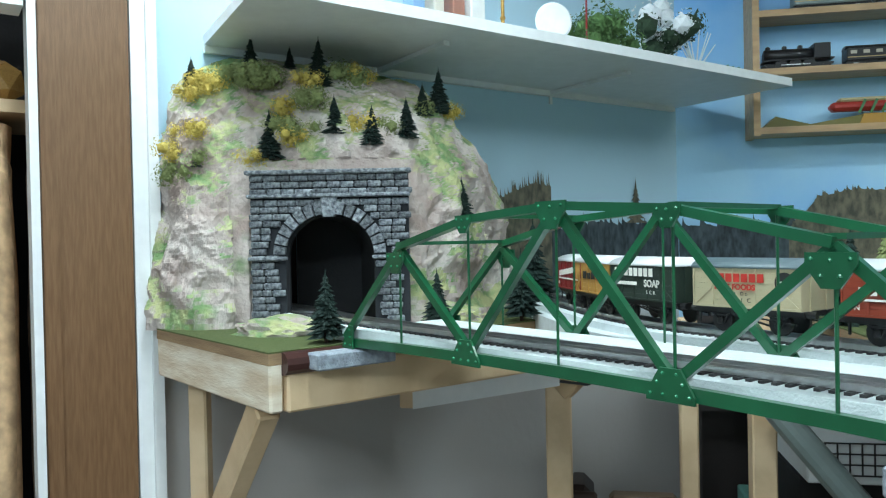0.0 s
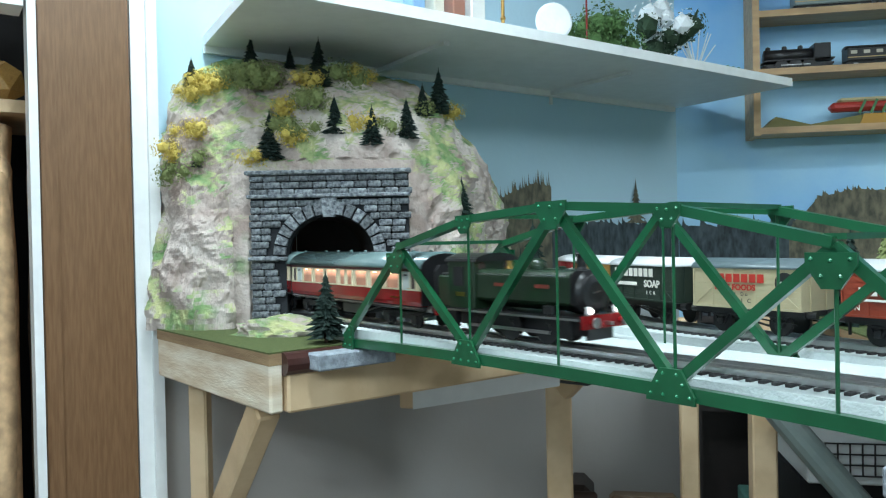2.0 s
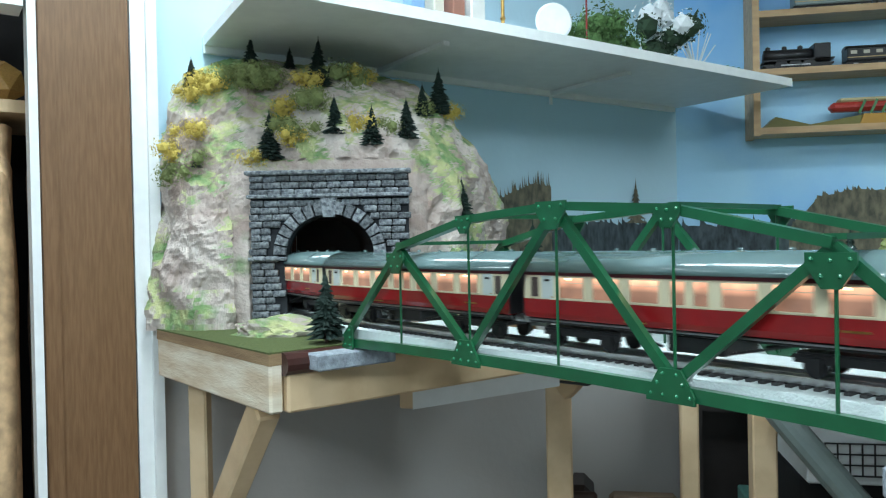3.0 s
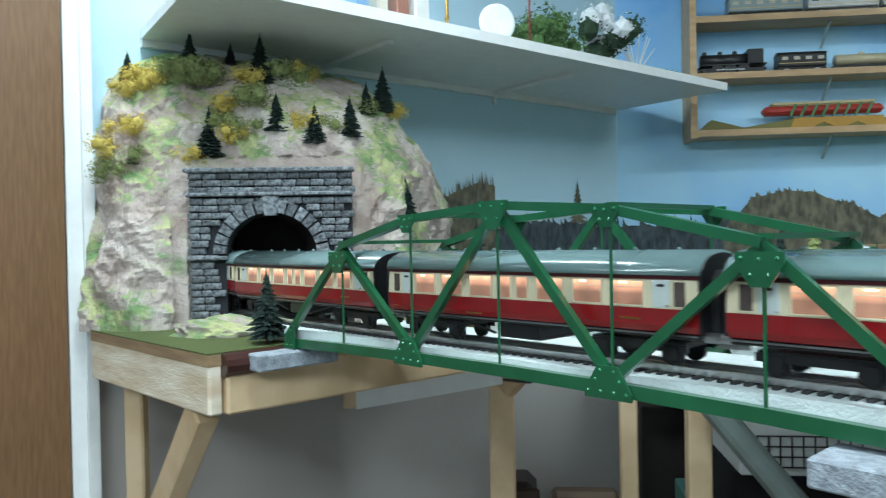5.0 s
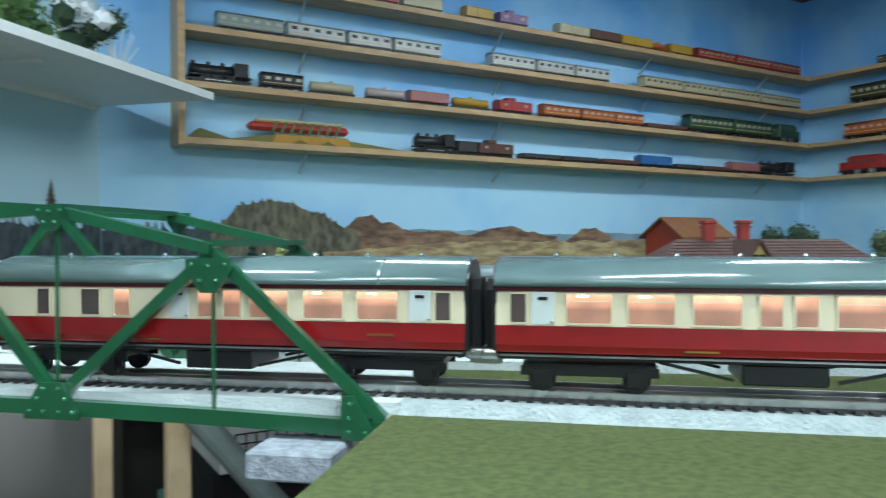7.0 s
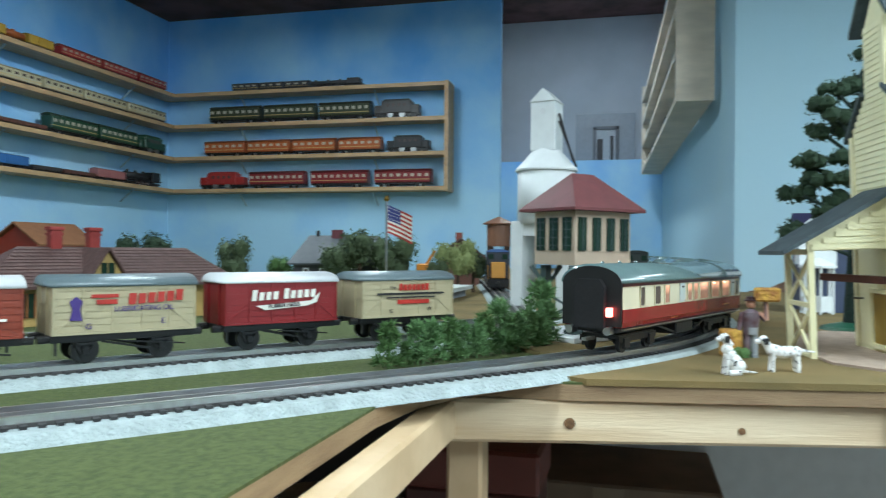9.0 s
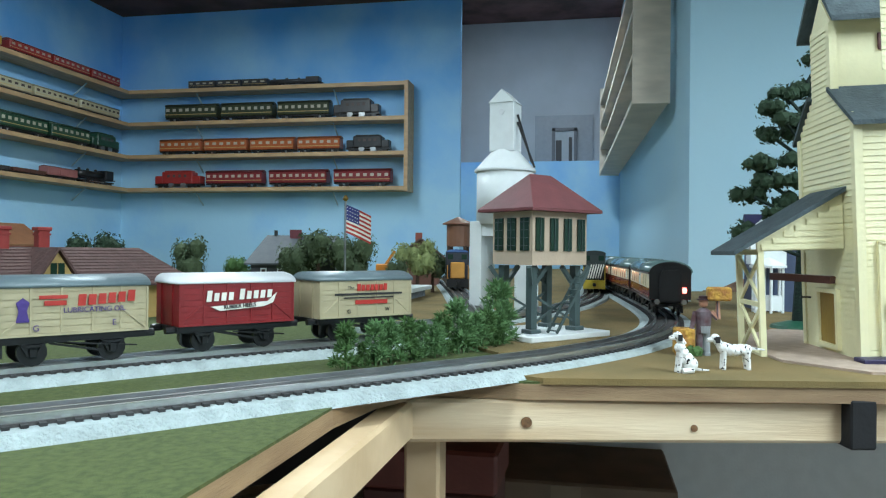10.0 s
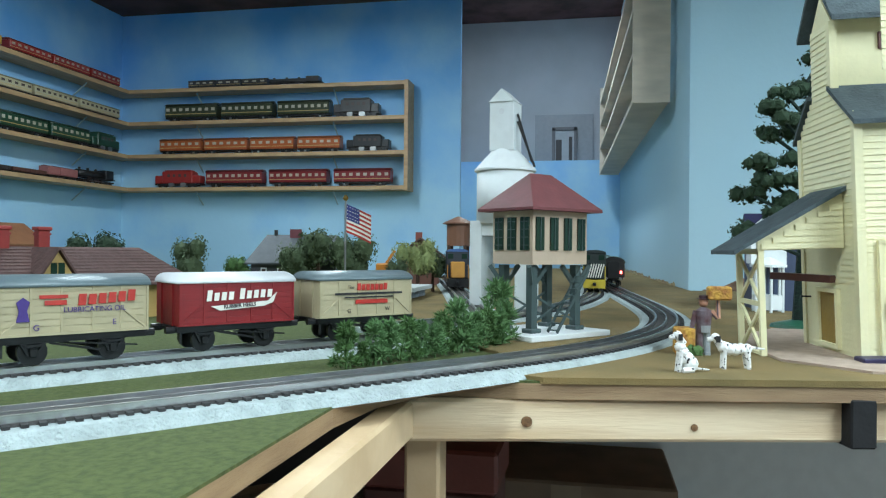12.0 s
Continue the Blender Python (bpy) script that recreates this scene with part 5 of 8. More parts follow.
thing("brass_post", lathe(bmesh.new(), [(0.006, 0), (0.004, 0.004), (0.003, 0.02), (0.005, 0.024), (0.003, 0.028), (0.003, 0.07), (0.001, 0.085)], 10, Matrix.Translation((x, y, z))), M_BRASS, "small brass lamp post model on the shelf", "model lamp")
x, y, z = on_shelf(0.62, 0.29)
thing("red_mast", rod(bmesh.new(), (x, y, z), (x, y, z + 0.09), 0.002, 6), V_RED, "thin red mast standing on the shelf", "mast")
for k, (f, w_, hh, col) in enumerate(((0.85, 0.03, 0.08, (0.75, 0.75, 0.72)), (0.89, 0.025, 0.07, (0.35, 0.15, 0.10)), (0.93, 0.02, 0.09, (0.65, 0.6, 0.5)), (0.97, 0.025, 0.07, (0.2, 0.35, 0.55)))):
    x, y, z = on_shelf(f, 0.25)
    thing("small_box", bx(0, 0, hh / 2, w_, 0.03, hh, bevel=0.002), plain("box_card", col), "small cardboard box standing on the white shelf", "box", "boxes on the shelf", m=pose(x, y, z, 0, 0, 45))
x, y, z = on_shelf(0.155, 0.27)
bm = bmesh.new()
for k in range(6):
    bar(bm, (-0.03 + 0.01 * k, 0, 0.008), (-0.02 + 0.01 * k, 0, 0.008 + (0.012 if k % 2 else 0.0)), 0.006, 0.005)
box(bm, 0, 0, 0.004, 0.07, 0.02, 0.008)
thing("toy_parts", bm, plain("teal_plastic", (0.03, 0.22, 0.14)), "small teal and white toy parts on the shelf", "toy", m=pose(x, y, z, 0, 0, 45))


# ---- door casing and closet ----
def casing():
    a = JAMB
    d3_ = Matrix(((WD.x, WN.x, 0, a.x), (WD.y, WN.y, 0, a.y), (0, 0, 1, 0), (0, 0, 0, 1)))
    bm = bmesh.new()
    box(bm, 0.022, -0.03, (FLOOR + CEIL) / 2, 0.04, 0.10, CEIL - FLOOR, m=d3_)
    box(bm, 0.012, 0.024, (FLOOR + CEIL) / 2, 0.016, 0.012, CEIL - FLOOR, m=d3_)
    thing("door_casing", bm, M_WHITE, "white painted door casing at the end of the wall", "door frame", "structure")
    bm = bmesh.new()
    box(bm, 0.108, 0.0, (FLOOR + CEIL) / 2, 0.128, 0.034, CEIL - FLOOR, m=d3_)
    box(bm, 0.160, 0.018, (FLOOR + CEIL) / 2, 0.022, 0.006, CEIL - FLOOR, m=d3_)
    thing("closet_door", bm, M_DOOR, "brown wood-veneer sliding closet door", "door", "structure")
    bm = bmesh.new()
    box(bm, 0.180, 0.006, (FLOOR + CEIL) / 2, 0.012, 0.045, CEIL - FLOOR, m=d3_)
    thing("door_trim", bm, M_WHITE, "narrow white trim beside the closet door", "trim", "structure")
    bm = bmesh.new()
    box(bm, 0.40, 0.0, 1.53, 0.42, 0.06, 0.10, m=d3_)
    thing("closet_header", bm, M_WHITE, "white header over the open closet", "trim", "structure")
    bm = bmesh.new()
    box(bm, 0.37, -0.20, 1.35, 0.54, 0.26, 0.02, m=d3_)
    thing("closet_shelf", bm, M_PINE, "wooden shelf inside the open closet", "shelf")
    bm = bmesh.new()
    rod(bm, d3_ @ Vector((0.20, -0.14, 1.31)), d3_ @ Vector((0.64, -0.14, 1.31)), 0.008, 10)
    thing("clothes_rail", bm, M_STEEL, "metal clothes rail inside the closet", "rail")
    for k, col in enumerate(((0.42, 0.30, 0.20), (0.55, 0.36, 0.20), (0.22, 0.18, 0.17), (0.50, 0.38, 0.27), (0.34, 0.18, 0.10))):
        bm = bmesh.new()
        bmesh.ops.create_grid(bm, x_segments=20, y_segments=40, size=0.5)
        for v in bm.verts:
            u_, w_ = v.co.x, v.co.y
            wide = 0.10 + 0.03 * (0.5 - w_) - (0.05 if w_ > 0.42 else 0)
            v.co = d3_ @ Vector((0.16 + 0.075 * k + 0.010 * math.sin(u_ * 18 + k) + 0.006 * noise.noise(Vector((u_ * 6, w_ * 4, k))), -0.14 + u_ * wide * 2, 1.325 - (0.5 - w_) * 0.75))
        o = thing("hanging_coat", bm, plain("cloth", col, rough=0.9, var=0.25), "dark coat hanging from the closet rail", "clothes", "clothes in the closet")
        sd = o.modifiers.new("thick", "SOLIDIFY")
        sd.thickness = 0.03
        smooth(o)
    o = thing("amber_parcel", clump_mesh(31, 60), mat("amber_plastic", (0.35, 0.2, 0.06), 0.2), "amber plastic-wrapped bundle on the closet shelf", "bundle")
    p = d3_ @ Vector((0.20, -0.16, 1.362))
    place(o, p.x, p.y, p.z, 0.10)
    bm = box(bmesh.new(), 0.40, -0.25, 0.55, 0.42, 0.02, 0.5, m=d3_)
    thing("storage_board", bm, M_PINE, "wooden board low inside the closet", "board")
    p = d3_ @ Vector((0.32, -0.18, FLOOR))
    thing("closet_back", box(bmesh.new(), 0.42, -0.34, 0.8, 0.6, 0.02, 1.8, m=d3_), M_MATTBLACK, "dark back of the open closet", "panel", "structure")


casing()


# ---- display cases on the walls ----
SHELVES = (1.372, 1.515, 1.657, 1.797)


def display_case(name, m, length, label, shelves=SHELVES, left_side=True, right_side=False, depth=0.10, back=False, top=1.93):
    """Shelves along x from 0 to length, the wall at y 0 and the front at y -depth."""
    c = root(name, label, "display shelf", "display shelves", m)
    for z in shelves:
        part("shelf", bx(length / 2, -depth / 2, z + 0.008, length, depth - 0.004, 0.016), M_SHELFPINE, c)
        n = max(2, int(length / 0.55))
        for k in range(n):
            part("bracket", bar(bmesh.new(), (length * (k + 0.5) / n, -0.006, z - 0.055), (length * (k + 0.5) / n, -depth + 0.03, z - 0.003), 0.005, 0.004), M_BRACKET, c)
    z0, z1 = shelves[0] - 0.004, top
    if left_side:
        part("side_panel", bx(-0.008, -depth / 2, (z0 + z1) / 2, 0.016, depth, z1 - z0), M_SHELFPINE, c)
    if right_side:
        part("side_panel", bx(length + 0.008, -depth / 2, (z0 + z1) / 2, 0.016, depth, z1 - z0), M_SHELFPINE, c)
    return c


display_case("display_shelf", Matrix.Translation((0.43, WY - 0.003, 0)), WX - 0.43 - 0.008, "four long pine shelves full of toy trains on the wall")
display_case("display_shelf", pose(WX - 0.003, 2.0, 0, 0, 0, -90), 1.24, "four pine shelves of coloured toy trains on the far wall", left_side=False, right_side=True, top=1.815)

CARM = {}


def car_paint(col):
    col = tuple(c * 0.8 for c in col)
    key = tuple(round(c, 3) for c in col)
    if key not in CARM:
        CARM[key] = plain("car_paint", col, rough=0.35)
    return CARM[key]


def shelf_car(kind, x0, x1, col, m, group, roof=None, label=None, tall=1.0):
    """A toy rail vehicle standing on a shelf; x0..x1 along the shelf."""
    L = abs(x1 - x0) * 0.955
    c = root("toy_rail_car", label or "toy railway car standing on the display shelf", "toy train", group, m @ Matrix.Translation(((x0 + x1) / 2, -0.055, 0)) @ Matrix.Diagonal((1, (1 + tall) / 2, tall, 1)))
    mt = car_paint(col)
    w = 0.052
    u = part("underframe", bx(0, 0, 0.016, L, w * 0.7, 0.006), M_BLACK, c)
    for sx in (-1, 1):
        part("truck_frame", bx(sx * L * 0.32, 0, 0.011, 0.036, 0.034, 0.006), M_STEEL if kind == "coach" else M_BLACK, u)
        for dx in (-0.014, 0.014):
            part("wheel", rod(bmesh.new(), (sx * L * 0.32 + dx, -0.020, 0.009), (sx * L * 0.32 + dx, -0.016, 0.009), 0.009, 10), M_BLACK, u)
    if kind == "coach":
        part("body", bx(0, 0, 0.042, L, w, 0.046, bevel=0.003), mt, c)
        rf = car_paint(roof or tuple(v * 0.5 for v in col))
        smooth(part("roof", extrude_x(bmesh.new(), [((w / 2 + 0.001) * math.cos(a_), 0.0645 + 0.012 * math.sin(a_)) for a_ in [math.pi * k / 8 for k in range(9)]], -L / 2, L / 2), rf, c))
        n = max(3, int(L / 0.028))
        for sy in (-1,):
            for k in range(n):
                part("window", bx(-L / 2 + L * (k + 0.5) / n, sy * (w / 2 + 0.0003), 0.049, L / n * 0.5, 0.001, 0.012), CARPANE if sum(col) < 1.2 else M_DARKPANE, c)
            part("stripe", bx(0, sy * (w / 2 + 0.0003), 0.031, L, 0.0008, 0.0025), CARTRIM, c)
    elif kind == "tank":
        smooth(part("tank", rod(bmesh.new(), (-L * 0.46, 0, 0.040), (L * 0.46, 0, 0.040), 0.020, 18), mt, c))
        part("dome", lathe(bmesh.new(), [(0.007, 0), (0.007, 0.008), (0.003, 0.011)], 12, Matrix.Translation((0, 0, 0.058))), mt, c)
    elif kind == "loco":
        smooth(part("boiler", rod(bmesh.new(), (-L * 0.48, 0, 0.046), (L * 0.2, 0, 0.046), 0.020, 18), mt, c))
        part("cab", bx(L * 0.33, 0, 0.050, L * 0.24, w, 0.050, bevel=0.002), mt, c)
        part("running_board", bx(0, 0, 0.029, L, w, 0.004), mt, c)
        for k, xx in enumerate((-0.42, -0.18, 0.05)):
            part("dome", lathe(bmesh.new(), [(0.006, 0), (0.006, 0.010), (0.003, 0.013)], 10, Matrix.Translation((L * xx, 0, 0.063))), mt, c)
        for k in range(3):
            part("driving_wheel", rod(bmesh.new(), (-L * 0.25 + k * L * 0.2, -0.022, 0.016), (-L * 0.25 + k * L * 0.2, -0.019, 0.016), 0.015, 14), CARTRIM if k == 3 else M_BLACK, c)
        part("side_rod", bx(-L * 0.05, -0.0235, 0.014, L * 0.42, 0.002, 0.003), M_STEEL, c)
    elif kind == "electric":
        part("body", bx(0, 0, 0.045, L * 0.66, w, 0.052, bevel=0.004), mt, c)
        part("cab_roof", bx(0, 0, 0.0735, L * 0.56, w * 0.8, 0.006, bevel=0.002), mt, c)
        for sx in (-1, 1):
            part("hood", bx(sx * L * 0.40, 0, 0.036, L * 0.18, w * 0.85, 0.034, bevel=0.003), mt, c)
        for k in range(4):
            part("window", bx(-L * 0.18 + L * 0.12 * k, -(w / 2 + 0.0003), 0.052, 0.012, 0.001, 0.012), M_DARKPANE, c)
        for k in (-1, 1):
            part("driving_wheel", rod(bmesh.new(), (k * L * 0.13, -0.024, 0.014), (k * L * 0.13, -0.020, 0.014), 0.013, 14), M_STEEL, c)
        part("pantograph", bar(bmesh.new(), (-0.02, 0, 0.066), (0.03, 0, 0.074), 0.02, 0.002), M_BLACK, c)
    elif kind == "gondola":
        bm = bmesh.new()
        box(bm, 0, -w / 2, 0.032, L, 0.003, 0.024)
        box(bm, 0, w / 2, 0.032, L, 0.003, 0.024)
        box(bm, -L / 2 + 0.002, 0, 0.032, 0.003, w - 0.004, 0.024)
        box(bm, L / 2 - 0.002, 0, 0.032, 0.003, w - 0.004, 0.024)
        box(bm, 0, 0, 0.024, L - 0.006, w - 0.005, 0.012)
        part("body", bm, mt, c)
        for k in range(7):
            part("rib", bx(-L / 2 + L * (k + 0.5) / 7, -w / 2 - 0.002, 0.032, 0.002, 0.002, 0.024), mt, c)
    else:
        part("body", bx(0, 0, 0.042, L, w, 0.044, bevel=0.001), mt, c)
        rf = car_paint(roof or tuple(v * 0.6 for v in col))
        part("roof", prism(bmesh.new(), [(-w / 2 - 0.001, 0.064), (0, 0.071), (w / 2 + 0.001, 0.064)], L, m=Matrix.Rotation(math.pi / 2, 4, "Z")), rf, c)
        part("door", bx(0, -w / 2 - 0.001, 0.042, L * 0.22, 0.002, 0.036), mt, c)
        if kind == "caboose":
            part("cupola", bx(-L * 0.1, 0, 0.074, L * 0.25, w * 0.7, 0.016, bevel=0.001), mt, c)
            for k in (-1, 1):
                part("window", bx(k * L * 0.3, -w / 2 - 0.001, 0.046, 0.010, 0.001, 0.012), CARPANE, c)
    return c


CARPANE = plain("car_window", (0.50, 0.45, 0.36), rough=0.2)
CARTRIM = plain("car_brass_trim", (0.55, 0.38, 0.14), rough=0.3)
BLK, DRK, RED_, ORG, YEL = (0.02, 0.02, 0.022), (0.06, 0.055, 0.055), (0.40, 0.03, 0.025), (0.50, 0.12, 0.03), (0.60, 0.36, 0.05)
CRM, SIL, GRN, BLU, PNK, BRN = (0.62, 0.55, 0.36), (0.60, 0.63, 0.63), (0.02, 0.075, 0.04), (0.04, 0.16, 0.42), (0.45, 0.17, 0.16), (0.14, 0.06, 0.045)
ROW1 = [("loco", 1.107, 1.25, BLK), ("box", 1.253, 1.324, DRK), ("caboose", 1.328, 1.466, BRN), ("gondola", 1.5, 1.666, DRK), ("gondola", 1.67, 1.831, DRK), ("gondola", 1.844, 2.026, BRN), ("box", 2.035, 2.195, BLU), ("gondola", 2.21, 2.349, DRK), ("gondola", 2.355, 2.528, BRN), ("box", 2.53, 2.701, PNK), ("loco", 2.71, 2.94, BLK)]
ROW2 = [("loco", 0.443, 0.611, BLK), ("coach", 0.634, 0.754, BLK), ("tank", 0.77, 0.912, CRM), ("tank", 0.943, 1.078, (0.62, 0.5, 0.5)), ("box", 1.085, 1.224, PNK), ("tank", 1.24, 1.378, YEL), ("caboose", 1.404, 1.542, RED_), ("coach", 1.587, 1.749, ORG), ("coach", 1.752, 1.905, ORG), ("coach", 1.908, 2.049, ORG), ("gondola", 2.06, 2.277, BRN)]
ROW2B = [("coach", 2.285, 2.53, GRN), ("coach", 2.54, 2.77, GRN), ("electric", 2.78, 2.97, GRN)]
ROW3 = [("coach", 0.514, 0.70, (0.30, 0.38, 0.38)), ("coach", 0.705, 0.88, SIL), ("coach", 0.885, 1.025, SIL), ("coach", 1.03, 1.195, SIL), ("coach", 1.378, 1.555, SIL), ("coach", 1.56, 1.72, SIL), ("coach", 1.725, 1.884, SIL), ("coach", 2.049, 2.25, CRM), ("coach", 2.255, 2.45, CRM), ("coach", 2.455, 2.70, CRM), ("coach", 2.705, 2.97, CRM)]
ROW4 = [("box", 0.90, 1.05, RED_), ("box", 1.06, 1.20, CRM), ("box", 1.282, 1.389, YEL), ("caboose", 1.41, 1.524, (0.25, 0.12, 0.3)), ("box", 1.654, 1.792, CRM), ("box", 1.795, 1.938, BRN), ("box", 1.94, 2.092, YEL), ("tank", 2.095, 2.18, ORG), ("box", 2.185, 2.302, YEL), ("coach", 2.333, 2.55, RED_), ("coach", 2.555, 2.77, RED_), ("coach", 2.775, 2.97, RED_)]
NAMES = {"coach": "coach", "tank": "tank wagon", "loco": "locomotive", "electric": "electric locomotive", "gondola": "open wagon", "box": "boxcar", "caboose": "caboose"}
SHADES = {BLK: "black", DRK: "dark grey", RED_: "red", ORG: "orange", YEL: "yellow", CRM: "cream", SIL: "silver", GRN: "dark green", BLU: "blue", PNK: "faded red", BRN: "brown"}
for z, row_, tall in zip((SHELVES[0], SHELVES[1], SHELVES[1], SHELVES[2], SHELVES[3]), (ROW1, ROW2, ROW2B, ROW3, ROW4), (0.70, 0.68, 1.0, 0.72, 0.68)):
    m = Matrix.Translation((0, WY, z + 0.016))
    for kind, x0, x1, col in row_:
        shelf_car(kind, x0, x1, col, m, "trains on the long shelves", label="%s toy %s standing on the long shelf" % (SHADES.get(col, "pale"), NAMES[kind]), tall=tall * (0.75 if kind == "gondola" else 1.2 if kind == "loco" else 1))
OLV = (0.045, 0.055, 0.025)
MRN = (0.26, 0.02, 0.025)
C2 = [
    (0, [("electric", 1.891, 1.662, RED_), ("coach", 1.648, 1.379, MRN), ("coach", 1.358, 1.091, MRN), ("coach", 1.071, 0.817, MRN)], 1.0),
    (1, [("coach", 1.867, 1.664, ORG), ("coach", 1.656, 1.451, ORG), ("coach", 1.444, 1.239, ORG), ("coach", 1.231, 1.036, ORG), ("electric", 1.019, 0.824, BLK)], 0.93),
    (2, [("coach", 1.842, 1.589, OLV), ("coach", 1.579, 1.335, OLV), ("coach", 1.322, 1.083, OLV), ("electric", 1.076, 0.868, DRK)], 1.05),
    (3, [("coach", 1.734, 1.606, DRK), ("coach", 1.601, 1.488, DRK), ("coach", 1.482, 1.366, DRK), ("loco", 1.12, 1.366, DRK)], 0.52),
]
for k, row_, tall in C2:
    m = pose(WX, 0, SHELVES[k] + 0.016, 0, 0, -90)
    for kind, y0, y1, col in row_:
        shelf_car(kind, -y0, -y1, col, m, "trains on the far shelves", tall=tall, label="%s toy %s standing on the far wall's shelf" % ({OLV: "olive green"}.get(col, SHADES.get(col, "maroon")), NAMES[kind]))
# tin tram on its arched bridge
tb = root("tin_tram_bridge", "tin toy tram crossing a yellow arched bridge ramp", "toy tram", m=Matrix.Translation((0, WY - 0.055, SHELVES[0] + 0.016)))
part("ramp", prism(bmesh.new(), [(0.44, 0.0), (0.47, 0.028), (0.55, 0.006), (0.665, 0.024), (0.84, 0.024), (1.09, 0.0), (1.09, -0.0005)], 0.05), plain("tin_ramp", (0.16, 0.14, 0.03)), tb)
part("arch", prism(bmesh.new(), [(0.66, 0.0), (0.67, 0.026), (0.88, 0.026), (0.89, 0.0), (0.85, 0.0), (0.82, 0.014), (0.79, 0.0), (0.77, 0.0), (0.74, 0.014), (0.71, 0.0)], 0.056), plain("tin_yellow", (0.42, 0.22, 0.03)), tb)
part("tram_body", bx(0.745, 0, 0.047, 0.29, 0.034, 0.022, bevel=0.008), plain("tin_red", (0.40, 0.04, 0.03)), tb, "red and cream tram body")
part("tram_roof", bx(0.745, 0, 0.063, 0.25, 0.032, 0.010, bevel=0.004), plain("tin_cream", (0.5, 0.42, 0.24)), tb)
for k in range(8):
    part("girder", bar(bmesh.new(), (0.66 + k * 0.026, -0.024, 0.028), (0.675 + k * 0.026, -0.024, 0.06), 0.002, 0.006), plain("tin_green", (0.05, 0.16, 0.06)), tb)

# deep case on the right-hand wall
rd = (WR1 - WR0).normalized()
c3m = Matrix.Translation((2.655, -0.2375, 0)) @ Matrix.Rotation(math.atan2(rd.y, rd.x), 4, "Z")
c3 = root("deep_display_case", "deep unpainted plywood case of shelves on the side wall", "display shelf", "display shelves", c3m)
M_PLY = mat("pale_plywood", (0.66, 0.57, 0.46), 0.6, var=0.10, scale=8, stretch=(1, 1, 4))
CL = 2.35
for z in (1.63, 1.79, 1.94, 2.08):
    part("shelf", bx(CL / 2, 0.060, z + 0.008, CL, 0.118, 0.016), M_PLY, c3)
part("end_panel", bx(-0.009, 0.061, 1.905, 0.018, 0.122, 0.56), M_PLY, c3)
part("end_panel", bx(CL + 0.009, 0.061, 1.905, 0.018, 0.122, 0.56), M_PLY, c3)
for k in range(10):
    for z in (1.63, 1.79, 1.94):
        rr = random.Random(k * 7 + int(z * 100))
        if rr.random() < 0.8:
            cc = shelf_car(rr.choice(("box", "loco", "gondola")), 0.1 + k * 0.22, 0.29 + k * 0.22, rr.choice((BRN, DRK, BLK)), c3m @ pose(0, 0, z + 0.016) @ Matrix.Translation((0, 0.125, 0)), "trains in the deep case", label="dark toy rail car standing in the deep case")

# grey room seen through the high opening
thing("opening_back", bx(BX + 0.9, 0.3, 2.2, 0.05, 1.6, 1.2), M_GREYWALL, "grey far wall seen through the opening", "wall", "structure")
thing("opening_floor", bx(BX + 0.5, 0.3, 1.66, 0.9, 1.6, 0.04), M_GREYWALL, "grey ledge beyond the opening", "ledge", "structure")
ow = root("window_1", "dark inner window with pale frame beyond the opening", "window", m=Matrix.Translation((BX + 0.112, 0.211, 1.905)), kind="structure")
part("pane", bx(0, 0, 0, 0.01, 0.40, 0.34), plain('grey_sash', (0.24, 0.27, 0.31)), ow)
fr = bmesh.new()
for y, z, w_, hh in ((0.07, -0.045, 0.022, 0.25), (-0.08, -0.045, 0.022, 0.25), (-0.005, 0.070, 0.17, 0.022)):
    box(fr, -0.012, y, z, 0.02, w_, hh)
part("frame", fr, plain("dark_frame", (0.10, 0.11, 0.13)), ow)
part("inner_pane", bx(-0.008, -0.005, -0.05, 0.008, 0.128, 0.23), plain("pale_pane", (0.34, 0.38, 0.43)), ow)
part("inner_post", bx(-0.014, 0.035, -0.085, 0.006, 0.04, 0.16), plain("dark_post", (0.03, 0.03, 0.035)), ow)
part("inner_post", bx(-0.014, -0.045, -0.075, 0.006, 0.022, 0.18), plain("dark_post", (0.03, 0.03, 0.035)), ow)


# ---- mural cut-outs on the north and diagonal walls ----
def ridge(name, x0, x1, base, heights, seed, material, label, m, jag=0.012, trees=0.0):
    """A painted ridge: outline from a few heights roughened by noise, flat on the wall."""
    bm = bmesh.new()
    n = 90 if not trees else 260
    rr = random.Random(seed)
    spire = 0.0
    hx = np.linspace(0, 1, len(heights))
    top, bot = [], []
    for k in range(n + 1):
        f = k / n
        h_ = float(np.interp(f, hx, heights)) + jag * noise.fractal(Vector((f * (x1 - x0) * 14 + seed, seed, 0)), 0.8, 2.2, 4)
        if trees:                     # pine tops along the skyline
            spire = rr.uniform(0.3, 1.0) * trees if rr.random() < 0.16 else spire * 0.62
            h_ += spire
        top.append(bm.verts.new(m @ Vector((x0 + (x1 - x0) * f, -0.002, base + max(0.002, h_)))))
        bot.append(bm.verts.new(m @ Vector((x0 + (x1 - x0) * f, -0.002, base - 0.12))))
    for k in range(n):
        bm.faces.new((bot[k], bot[k + 1], top[k + 1], top[k]))
    return thing(name, bm, material, label, "mural", "structure")


